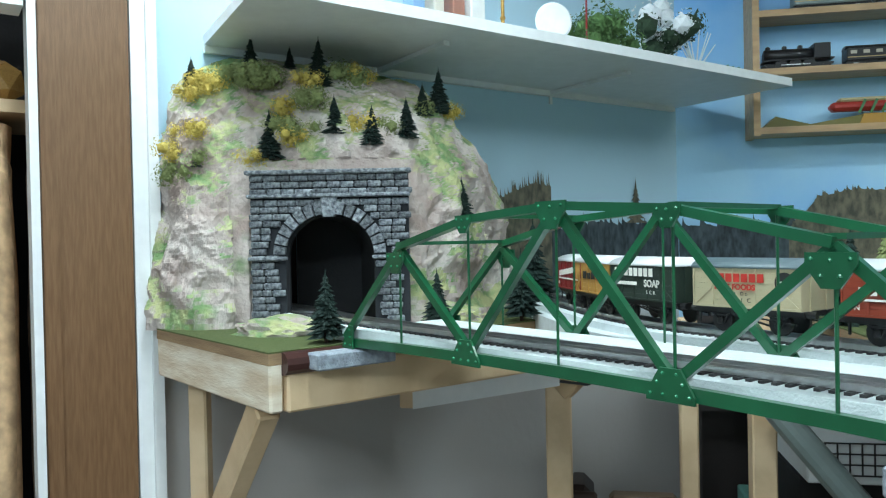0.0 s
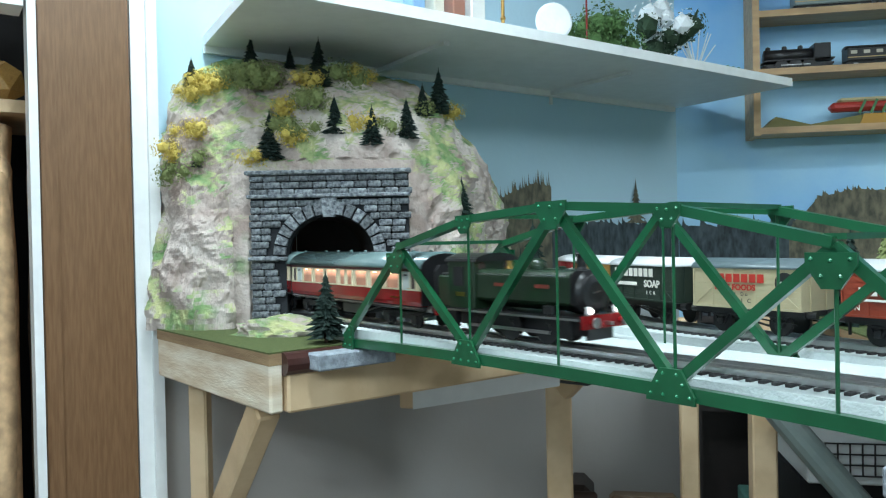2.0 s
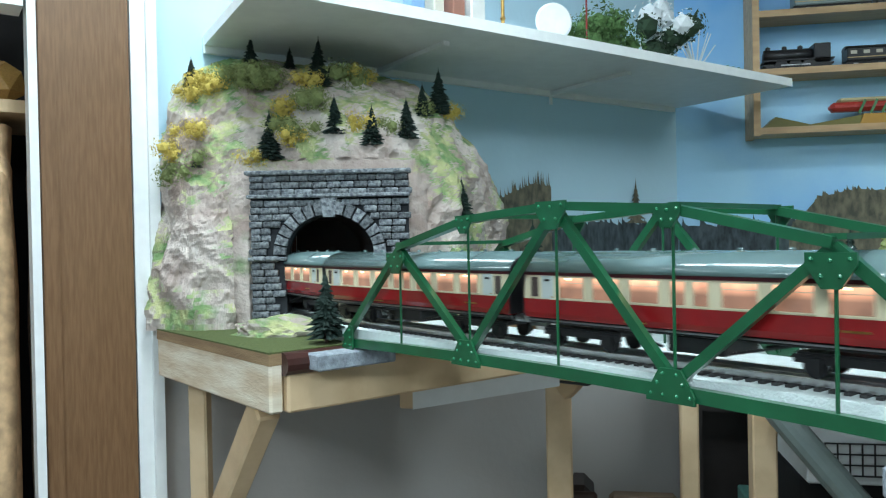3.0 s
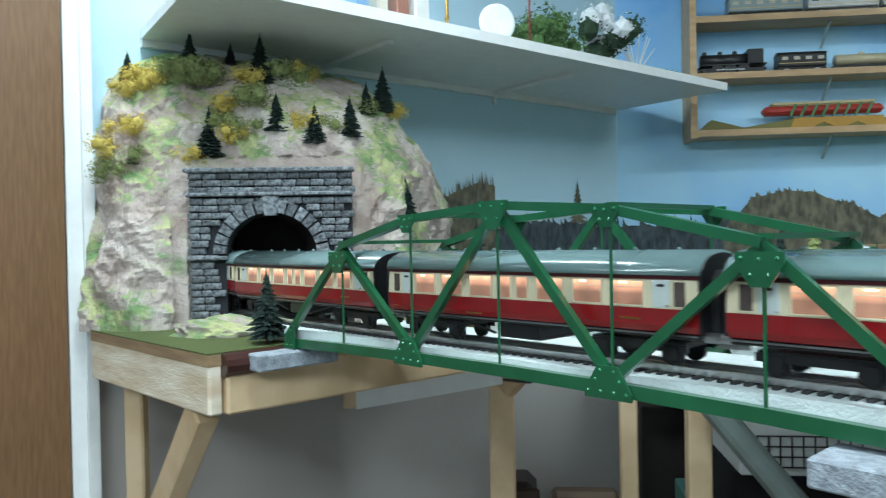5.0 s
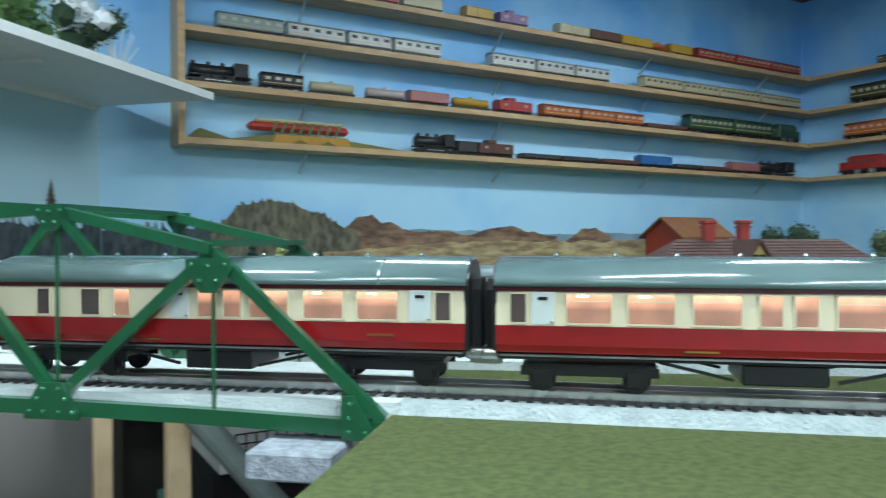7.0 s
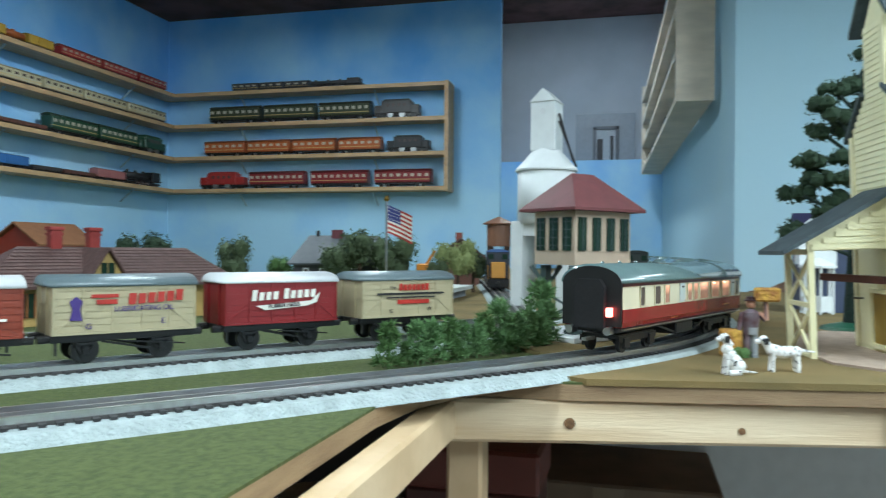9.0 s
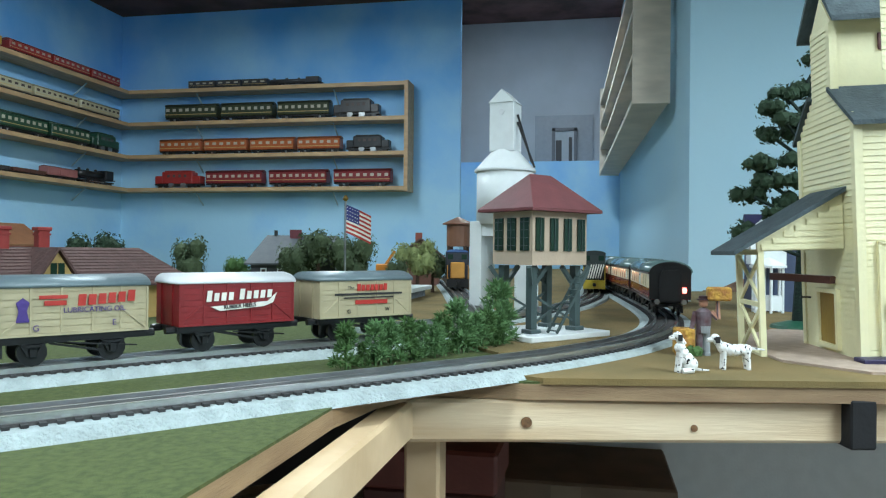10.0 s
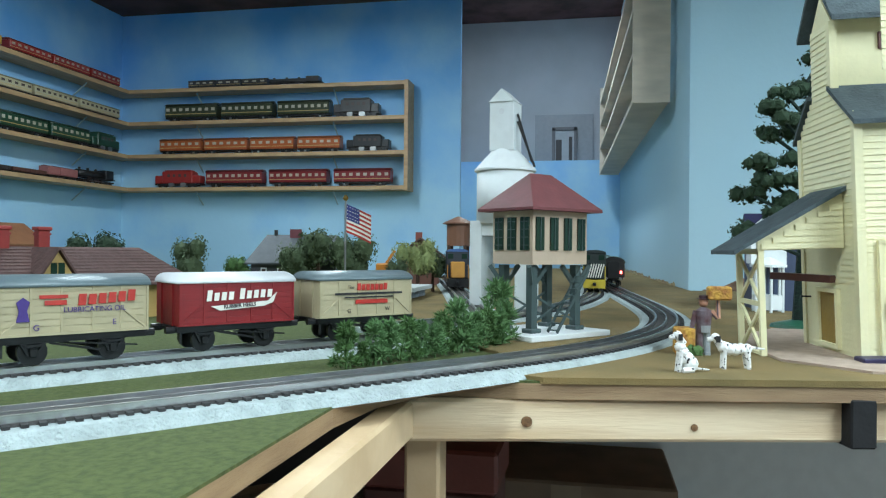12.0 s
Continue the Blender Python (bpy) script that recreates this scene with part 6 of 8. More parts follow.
M_MESA = mat("painted_brown_rock", (0.34, 0.20, 0.12), 0.8, color2=(0.10, 0.06, 0.045), scale=16, bump=0, stretch=(1, 1, 3))
M_TAN = mat("painted_tan_desert", (0.52, 0.42, 0.22), 0.8, color2=(0.24, 0.15, 0.09), scale=16, bump=0, stretch=(1, 1, 4))
M_WOODS = mat("painted_dark_woods", (0.19, 0.165, 0.11), 0.8, color2=(0.06, 0.062, 0.045), scale=42, bump=0, stretch=(1.6, 1.6, 0.8))
M_FARWOODS = mat("painted_misty_pines", (0.075, 0.10, 0.11), 0.8, color2=(0.02, 0.03, 0.035), scale=34, bump=0, stretch=(2, 2, 0.8))
M_MIST = mat("painted_blue_hills", (0.22, 0.34, 0.42), 0.8, var=0.2, scale=8, bump=0)
MN = Matrix.Translation((0, WY, 0))
ridge("mural", 0.245, 2.6, 1.10, [0.02, 0.02, 0.06, 0.045, 0.05, 0.03], 2, M_MIST, "painted blue hills on the wall", Matrix.Translation((0, WY + 0.001, 0)), 0.01)
ridge("mural", 0.246, 0.86, 1.10, [0.055, 0.05, 0.06, 0.055, 0.06, 0.03], 6, M_FARWOODS, "painted misty pine forest on the wall", Matrix.Translation((0, WY - 0.0035, 0)), 0.012, 0.035)
ridge("mural", 0.515, 0.95, 1.12, [0.02, 0.10, 0.115, 0.115, 0.085, 0.055, 0.02], 5, M_WOODS, "painted wooded hill on the wall", Matrix.Translation((0, WY - 0.0042, 0)), 0.008, 0.014)
ridge("mural", 0.84, 1.22, 1.12, [0.01, 0.05, 0.085, 0.05, 0.03, 0.02], 9, M_MESA, "painted brown peak on the wall", Matrix.Translation((0, WY - 0.003, 0)), 0.014)
ridge("mural", 1.08, 1.34, 1.12, [0.02, 0.03, 0.035, 0.03, 0.02], 13, M_MESA, "painted flat brown mesa on the wall", Matrix.Translation((0, WY - 0.0015, 0)), 0.006)
ridge("mural", 1.30, 1.70, 1.12, [0.015, 0.04, 0.055, 0.03, 0.012], 17, M_MESA, "painted brown mesa on the wall", Matrix.Translation((0, WY - 0.0025, 0)), 0.008)
ridge("mural", 1.74, 1.95, 1.12, [0.005, 0.045, 0.05, 0.02], 19, M_MESA, "painted rock outcrop on the wall", Matrix.Translation((0, WY - 0.003, 0)), 0.012)
ridge("mural", 0.80, 3.08, 1.09, [0.0, 0.02, 0.035, 0.03, 0.035, 0.03, 0.035, 0.03], 23, M_TAN, "painted tan desert plain on the wall", Matrix.Translation((0, WY - 0.005, 0)), 0.01)
MW = Matrix(((-WD.x, -WN.x, 0, CORNER.x), (-WD.y, -WN.y, 0, CORNER.y), (0, 0, 1, 0), (0, 0, 0, 1)))
ridge("mural", -0.66, -0.45, 1.10, [0.06, 0.11, 0.135, 0.150, 0.145], 29, M_WOODS, "painted wooded crag on the pale wall", MW @ Matrix.Translation((0, -0.002, 0)), 0.010, 0.035)
ridge("mural", -0.50, 0.0, 1.10, [0.05, 0.05, 0.065, 0.06, 0.055, 0.06], 31, M_FARWOODS, "painted dark pine wood on the pale wall", MW, 0.014, 0.035)
bm = bmesh.new()
for k in range(9):
    w_ = 0.004 + 0.0042 * k
    z_ = 1.262 - 0.011 * k
    vs = [bm.verts.new(MW @ Vector((-0.165 + o * w_, -0.004, z_ + dz))) for o, dz in ((-1, -0.012), (-0.3, 0), (0, 0.012), (0.3, 0), (1, -0.012))]
    bm.faces.new(vs)
thing("mural", bm, M_WOODS, "painted lone pine on the pale wall", "mural", "structure")
MR = Matrix.Translation((2.37, 0, 0)) @ Matrix.Rotation(-math.pi / 2, 4, "Z")
ridge("mural", 0.27, 1.2, 0.99, [0.01, 0.075, 0.085, 0.075, 0.08, 0.07], 41, M_MESA, "painted brown cliffs behind the mill", Matrix.Translation((-0.003, 0, 0)) @ MR, 0.015)
ridge("mural", 0.02, 2.6, 0.99, [0.05, 0.035, 0.04, 0.03, 0.035], 43, M_TAN, "painted brown field low on the side wall", Matrix(((-rd.x, 0, 0, WR1.x), (-rd.y, 1, 0, WR1.y + 0.008), (0, 0, 1, 0), (0, 0, 0, 1))), 0.012)


# ---- signal tower ----
M_TAN_WALL = plain("beige_plastic", (0.55, 0.43, 0.32))
M_ROOFRED = mat("dull_red_roof", (0.15, 0.042, 0.045), 0.6, var=0.12, scale=30)
M_GREYGREEN = plain("grey_green_steel", (0.055, 0.085, 0.085), rough=0.5)
M_DKGLASS = plain("dark_green_window", (0.012, 0.035, 0.022), rough=0.15)
M_LIGHT = mat("white_plastic", (0.74, 0.78, 0.78), 0.45, var=0.03)


def tower():
    TM = G @ pose(1.15, 0.085, TZ + 0.004, 0, 0, -40)
    t = root("signal_tower", "raised beige signal cabin with red hipped roof on steel legs", "signal tower", m=TM)
    w, d = 0.112, 0.080          # x runs along the long front, -y faces the room
    zc, zt = 0.103, 0.178
    part("base_slab", bx(0, 0, 0.004, w + 0.05, d + 0.05, 0.008, bevel=0.001), M_LIGHT, t, "white base slab")
    cab = part("cabin", bx(0, 0, (zc + zt) / 2, w, d, zt - zc), M_TAN_WALL, t)
    for k in range(4):
        x = -0.043 + 0.0285 * k
        wd = part("window", bx(x, -d / 2 - 0.001, 0.146, 0.0155, 0.003, 0.046), M_DKGLASS, cab, "tall dark green window")
        part("mullion", bx(x, -d / 2 - 0.003, 0.146, 0.001, 0.001, 0.046), M_GREYGREEN, wd)
    for k in range(3):
        y = -0.026 + 0.026 * k
        for s in (-1, 1):
            wd = part("window", bx(s * (w / 2 + 0.001), y, 0.146, 0.003, 0.0165, 0.046), M_DKGLASS, cab, "tall dark green window")
            part("mullion", bx(s * (w / 2 + 0.003), y, 0.146, 0.001, 0.001, 0.046), M_GREYGREEN, wd)
            for q in range(4):
                part("mullion", bx(s * (w / 2 + 0.003), y, 0.130 + 0.011 * q, 0.001, 0.0165, 0.0007), M_GREYGREEN, wd)
    bm = bmesh.new()
    ov = 0.016
    low = [bm.verts.new((sx * (w / 2 + ov), sy * (d / 2 + ov), zt)) for sx, sy in ((-1, -1), (1, -1), (1, 1), (-1, 1))]
    lo2 = [bm.verts.new((v.co.x, v.co.y, zt + 0.004)) for v in low]
    r0, r1 = bm.verts.new((-0.022, 0, zt + 0.056)), bm.verts.new((0.022, 0, zt + 0.056))
    for k in range(4):
        bm.faces.new((low[k], low[(k + 1) % 4], lo2[(k + 1) % 4], lo2[k]))
    bm.faces.new((lo2[0], lo2[1], r1, r0))
    bm.faces.new((lo2[1], lo2[2], r1))
    bm.faces.new((lo2[2], lo2[3], r0, r1))
    bm.faces.new((lo2[3], lo2[0], r0))
    bm.faces.new(low[::-1])
    part("roof", bm, M_ROOFRED, t, "dull red hipped roof")
    for sx in (-1, 1):
        for sy in (-1, 1):
            lg = part("leg", bx(sx * 0.045, sy * 0.028, 0.055, 0.011, 0.011, 0.094), M_GREYGREEN, t)
            part("foot", bx(sx * 0.045, sy * 0.028, 0.011, 0.02, 0.02, 0.006, bevel=0.001), M_GREYGREEN, lg)
            part("brace", bar(bmesh.new(), (sx * 0.045, sy * 0.028, 0.070), (sx * 0.016, sy * 0.028, 0.101), 0.005, 0.006), M_GREYGREEN, lg)
            part("brace", bar(bmesh.new(), (sx * 0.045, sy * 0.028, 0.070), (sx * 0.062, sy * 0.04, 0.101), 0.005, 0.006), M_GREYGREEN, lg)
    for sy in (-1, 1):
        part("cross_brace", bar(bmesh.new(), (-0.045, sy * 0.028, 0.02), (0.045, sy * 0.028, 0.062), 0.002, 0.003), M_GREYGREEN, t)
        part("cross_brace", bar(bmesh.new(), (0.045, sy * 0.028, 0.02), (-0.045, sy * 0.028, 0.062), 0.002, 0.003), M_GREYGREEN, t)
    st = part("stairs", bar(bmesh.new(), (-0.03, -0.045, 0.01), (0.035, -0.045, 0.095), 0.002, 0.004), M_GREYGREEN, t)
    part("stringer", bar(bmesh.new(), (-0.03, -0.062, 0.01), (0.035, -0.062, 0.095), 0.002, 0.004), M_GREYGREEN, st)
    for k in range(9):
        part("tread", bx(-0.028 + 0.007 * k, -0.0535, 0.013 + 0.0092 * k, 0.006, 0.016, 0.0015), M_GREYGREEN, st)
    return t


tower()


def coaling_tower():
    c = root("coaling_tower", "tall white round coaling tower with square top house", "coaling tower", m=G @ pose(1.655, 0.195, TZ + 0.004, 0, 0, -12) @ Matrix.Diagonal((1, 1, 1.03, 1)))
    smooth(part("silo", rod(bmesh.new(), (0, 0, 0.175), (0, 0, 0.285), 0.061, 32), M_LIGHT, c))
    part("cone", lathe(bmesh.new(), [(0.066, 0.283), (0.066, 0.287), (0.027, 0.329)], 32), M_LIGHT, c)
    part("top_house", bx(0, 0, 0.375, 0.054, 0.054, 0.10, bevel=0.001), M_LIGHT, c)
    part("gable_roof", prism(bmesh.new(), [(-0.029, 0.425), (0, 0.452), (0.029, 0.425)], 0.06, m=Matrix.Rotation(math.pi / 2, 4, "Z")), M_LIGHT, c)
    part("round_window", rod(bmesh.new(), (-0.0285, 0, 0.405), (-0.026, 0, 0.405), 0.006, 14), R_WHITE, c)
    for s in (-1, 1):
        part("support", bx(0, s * 0.05, 0.09, 0.09, 0.026, 0.18, bevel=0.001), M_LIGHT, c)
    part("hopper", bx(0, 0, 0.165, 0.08, 0.074, 0.03), M_LIGHT, c)
    part("ladder", bar(bmesh.new(), (-0.04, -0.05, 0.0), (-0.04, -0.05, 0.17), 0.01, 0.002), M_GREYGREEN, c)
    for k, (z0, z1) in enumerate(((0.40, 0.30), (0.385, 0.29))):
        part("pipe", rod(bmesh.new(), (-0.01, -0.03, z0), (-0.01, -0.062 - 0.006 * k, z1), 0.0025, 8), M_BLACK, c)
    return c


coaling_tower()


# ---- cream mill with loading canopy ----
def mill():
    M_CLAP = mat("cream_clapboard", (0.80, 0.75, 0.47), 0.55, var=0.03)
    M_DKROOF = mat("slate_green_roof", (0.055, 0.08, 0.09), 0.7, var=0.2, scale=70, bump=0.4, bscale=300)
    M_INDIGO = plain("indigo_trim", (0.025, 0.02, 0.07))
    brown = plain("brown_hoist", (0.10, 0.035, 0.03))
    # x runs away along the canopy side, -y along the front; the near corner stands at the origin; the whole leans a little
    m = root("feed_mill", "tall cream clapboard feed mill with dark stepped roofs", "model building", m=pose(0.884, -0.262, GRASS + 0.0035, -2.3, 0, 5.8))
    D, W, H1, H2, H3 = 0.144, 0.26, 0.252, 0.285, 0.366
    U0, U1 = 0.052, 0.107
    pitch = 0.0066

    def clap(parent, x0, x1, off, z0, z1, axis):
        """Lapped boards: each leans out towards its lower edge."""
        z = z0
        while z < z1 - 0.003:
            h_ = min(pitch, z1 - z)
            prof = [(off, z), (off + 0.0016, z), (off + 0.0005, z + h_), (off, z + h_)]
            bm = extrude_x(bmesh.new(), prof, x0, x1) if axis == "x" else extrude_x(bmesh.new(), [(-a_, b_) for a_, b_ in prof][::-1], x0, x1)
            if axis == "y":
                for v in bm.verts:
                    v.co = Vector((v.co.y, v.co.x, v.co.z))
            part("clapboard", bm, M_CLAP, parent)
            z += pitch

    lower = part("lower_storey", bx(D / 2, -W / 2, H1 / 2, D, W, H1), M_CLAP, m)
    clap(lower, 0.004, D - 0.003, 0, 0.0, H1, "x")
    clap(lower, -W, -0.004, 0, 0.0, H1 - 0.004, "y")
    sh = part("shoulder", prism(bmesh.new(), [(0.0, H1), (D, H1), (U1, H2 + 0.001), (U0, H2 + 0.001)], W, m=Matrix.Translation((0, -W / 2, 0))), M_CLAP, m)
    for k in range(5):
        z = H1 + pitch * k
        f = (z - H1) / (H2 - H1)
        part("clapboard", bx((U0 * f + D + (U1 - D) * f) / 2, 0.0006, z + 0.003, (D + (U1 - D) * f) - U0 * f - 0.004, 0.0014, 0.0058), M_CLAP, sh)
    up = part("upper_storey", bx((U0 + U1) / 2, -W / 2, (H2 + H3) / 2, U1 - U0, W, H3 - H2), M_CLAP, m)
    clap(up, U0 + 0.004, U1 - 0.002, 0, H2, H3 - 0.002, "x")
    clap(up, -W, -0.004, U0, H2 + 0.002, H3 - 0.002, "y")
    for x, z0, z1 in ((0.0, 0, H1 - 0.004), (U0, H2, H3 - 0.002), (D, 0, H1 - 0.004)):
        part("corner_board", bx(x, -0.001, (z0 + z1) / 2, 0.009, 0.0085, z1 - z0), M_CLAP, m, "plain cream corner board")
    for a_, b_, n_ in (((-0.012, H1 - 0.010), (U0, H2 + 0.004), "skirt_roof"), ((D + 0.012, H1 - 0.010), (U1, H2 + 0.004), "skirt_roof")):
        part(n_, prism(bmesh.new(), [a_, b_, (b_[0], b_[1] + 0.005), (a_[0], a_[1] + 0.005)], W + 0.012, m=Matrix.Translation((0, -W / 2, 0))), M_DKROOF, m, "dark slate skirt roof")
    mid = (U0 + U1) / 2
    part("main_roof", prism(bmesh.new(), [(mid - 0.050, H3 - 0.006), (mid, H3 + 0.056), (mid + 0.050, H3 - 0.006), (mid + 0.050, H3), (mid, H3 + 0.063), (mid - 0.050, H3)], W + 0.014, m=Matrix.Translation((0, -W / 2, 0))), M_DKROOF, m, "dark slate gable roof")
    part("gable", prism(bmesh.new(), [(U0 + 0.001, H3), (mid, H3 + 0.034), (U1 - 0.001, H3)], W - 0.002, m=Matrix.Translation((0, -W / 2, 0))), M_CLAP, m)
    part("upper_window", bx(U0 - 0.001, -0.062, 0.341, 0.005, 0.026, 0.018), plain("dark_red_sash", (0.09, 0.02, 0.02)), m)
    # loading doorway in the canopy side
    op = part("loading_door", bx(0.0735, 0.0005, 0.040, 0.047, 0.004, 0.056), plain("amber_doorway", (0.27, 0.17, 0.03)), m, "amber loading doorway")
    for x in (0.0485, 0.0985):
        part("door_frame", bx(x, 0.003, 0.040, 0.005, 0.005, 0.066), M_CLAP, op)
    for z in (0.0095, 0.0705):
        part("door_frame", bx(0.0735, 0.003, z, 0.045, 0.005, 0.005), M_CLAP, op)
    part("loading_arm", bar(bmesh.new(), (0.055, 0.004, 0.083), (0.125, 0.045, 0.086), 0.010, 0.008), brown, m, "brown timber arm")
    part("wall_lamp", bar(bmesh.new(), (0.125, 0.002, 0.060), (0.125, 0.014, 0.0605), 0.002, 0.002), M_BLACK, m)
    dr = part("front_door", bx(-0.0015, -0.050, 0.062, 0.004, 0.060, 0.118), M_CLAP, m, "plain cream sliding door")
    part("door_frame", bx(-0.003, -0.0185, 0.062, 0.005, 0.003, 0.122), M_CLAP, dr)
    part("door_frame", bx(-0.003, -0.050, 0.1225, 0.005, 0.066, 0.003), M_CLAP, dr)
    part("platform", bx(-0.014, -0.045, 0.004, 0.024, 0.110, 0.006, bevel=0.001), M_INDIGO, m, "indigo loading step")
    part("step_post", bx(-0.010, -0.048, 0.025, 0.012, 0.030, 0.040), M_INDIGO, m)
    ho = part("hoist", bx(-0.008, -0.030, 0.052, 0.008, 0.012, 0.008, bevel=0.002), brown, m)
    part("hoist_wheel", rod(bmesh.new(), (-0.010, -0.034, 0.061), (-0.010, -0.026, 0.061), 0.0045, 10), brown, ho)
    # canopy: its front stands a little behind the near corner, x0 to x1 deep
    x0, x1, out = 0.030, 0.112, 0.087
    sl = Matrix.Translation(((x0 + x1) / 2, 0, 0)) @ Matrix.Rotation(math.pi / 2, 4, "Z")
    part("canopy_roof", prism(bmesh.new(), [(0.001, 0.178), (0.117, 0.1135), (0.117, 0.118), (0.001, 0.183)], x1 - x0 + 0.016, m=sl), M_DKROOF, m, "dark sloping canopy roof")
    gb = part("canopy_gable", prism(bmesh.new(), [(0.002, 0.117), (out + 0.004, 0.117), (out + 0.004, 0.128), (0.002, 0.1755)], 0.004, m=Matrix.Translation((x0 + 0.002, 0, 0)) @ Matrix.Rotation(math.pi / 2, 4, "Z")), M_CLAP, m)
    for k in range(7):
        z = 0.118 + pitch * k
        part("clapboard", bx(x0 - 0.0007, 0.003 + (out - 0.003 - 0.0118 * k) / 2, z + 0.003, 0.0014, out - 0.0118 * k - 0.003, 0.0058), M_CLAP, gb)
    for x in (x0 + 0.004, x1):
        part("canopy_post", bx(x, out, 0.060, 0.006, 0.006, 0.116), M_CLAP, m)
    part("canopy_beam", bx((x0 + x1) / 2 + 0.002, out, 0.116, x1 - x0, 0.006, 0.006), M_CLAP, m)
    for z0, z1 in ((0.004, 0.058), (0.060, 0.112)):
        part("canopy_brace", bar(bmesh.new(), (x0 + 0.004, out, z0), (x1, out, z1), 0.003, 0.004), M_CLAP, m)
        part("canopy_brace", bar(bmesh.new(), (x1, out, z0), (x0 + 0.004, out, z1), 0.003, 0.004), M_CLAP, m)
    part("canopy_rail", bx((x0 + x1) / 2 + 0.002, out, 0.059, x1 - x0, 0.004, 0.005), M_CLAP, m)
    part("canopy_sill", bx((x0 + x1) / 2 + 0.002, out, 0.004, x1 - x0, 0.005, 0.005), M_CLAP, m)
    return m


mill()
pad = [(0.88, -0.27), (0.95, -0.20), (1.08, -0.185), (1.2, -0.20), (1.32, -0.27), (1.3, -0.7), (0.9, -0.7)]
slab("pink_pad", [gxy(*p) for p in pad], GRASS + 0.0062, 0.0032, mat("pinkish_gravel_pad", (0.42, 0.32, 0.25), 0.95, var=0.1, scale=60), "pinkish gravel yard under the mill", "ground mat")


# ---- figures ----
FIG_PAINTS = []


def figure():
    """A small painted figurine as one plain shape, with the crate on its shoulder."""
    bm = bmesh.new()
    marks = []

    def mark(idx):
        marks.append((len(bm.faces), idx))

    for q in (-1, 1):
        rod(bm, (0, q * 0.006, 0.0), (0, q * 0.005, 0.042), 0.0052, 10, 0.006)
        box(bm, -0.003, q * 0.006, 0.002, 0.015, 0.008, 0.005)
    mark(0)
    lathe(bm, [(0.0105, 0.034), (0.0115, 0.045), (0.0130, 0.060), (0.0125, 0.067), (0.005, 0.072)], 14)
    rod(bm, (0, 0.012, 0.066), (-0.006, 0.019, 0.040), 0.0045, 8, 0.0035)
    rod(bm, (0, -0.012, 0.066), (-0.004, -0.022, 0.056), 0.0045, 8, 0.004)
    rod(bm, (-0.004, -0.022, 0.056), (0.0, -0.022, 0.084), 0.004, 8, 0.0032)
    mark(1)
    bmesh.ops.create_icosphere(bm, subdivisions=2, radius=0.0078, matrix=Matrix.Translation((0, 0.0, 0.080)))
    mark(2)
    lathe(bm, [(0.0112, 0.0845), (0.0112, 0.0855), (0.0075, 0.0865), (0.0072, 0.0905), (0.002, 0.0915)], 14)
    mark(3)
    bm.faces.ensure_lookup_table()
    at_ = 0
    for end_, idx in marks:
        for k in range(at_, end_):
            bm.faces[k].material_index = idx
        at_ = end_
    paints = [plain("grey_trousers", (0.28, 0.30, 0.31)), mat("dark_plum_jacket", (0.09, 0.035, 0.04), 0.7, color2=(0.16, 0.13, 0.15), scale=60), plain("painted_skin", (0.45, 0.22, 0.14)), plain("dark_cap", (0.05, 0.02, 0.025))]
    for m_ in paints[1:]:
        FIG_PAINTS.append(m_)
    return thing("figurine", bm, paints[0], "small painted porter figurine standing by the track", "figurine", m=G @ Matrix.Translation((0.99, -0.121, TZ + 0.004)) @ Matrix.Diagonal((0.74, 0.74, 0.78, 1)))


fg = figure()
for m_ in FIG_PAINTS:
    fg.data.materials.append(m_)
M_CRATE = mat("yellow_produce", (0.62, 0.36, 0.06), 0.8, color2=(0.35, 0.14, 0.04), scale=120, bump=0.8)
thing("produce_crate", bx(0, 0, 0, 0.020, 0.027, 0.016, bevel=0.002), M_CRATE, "crate of produce carried on the figurine's shoulder", "crate", m=G @ Matrix.Translation((0.990, -0.1385, TZ + 0.0775)))
thing("straw_crate", bx(0, 0, 0.016, 0.022, 0.024, 0.032, bevel=0.002), M_CRATE, "yellow straw-topped crate standing by the figurine", "crate", m=G @ Matrix.Translation((0.993, -0.099, TZ + 0.004)))
place(thing("grass_tuft", clump_mesh(51, 80, 0.2), M_LEAF, "bright green grass tuft at the figurine's feet", "grass tuft"), *gxy(0.985, -0.112), GRASS + 0.002, 0.020)


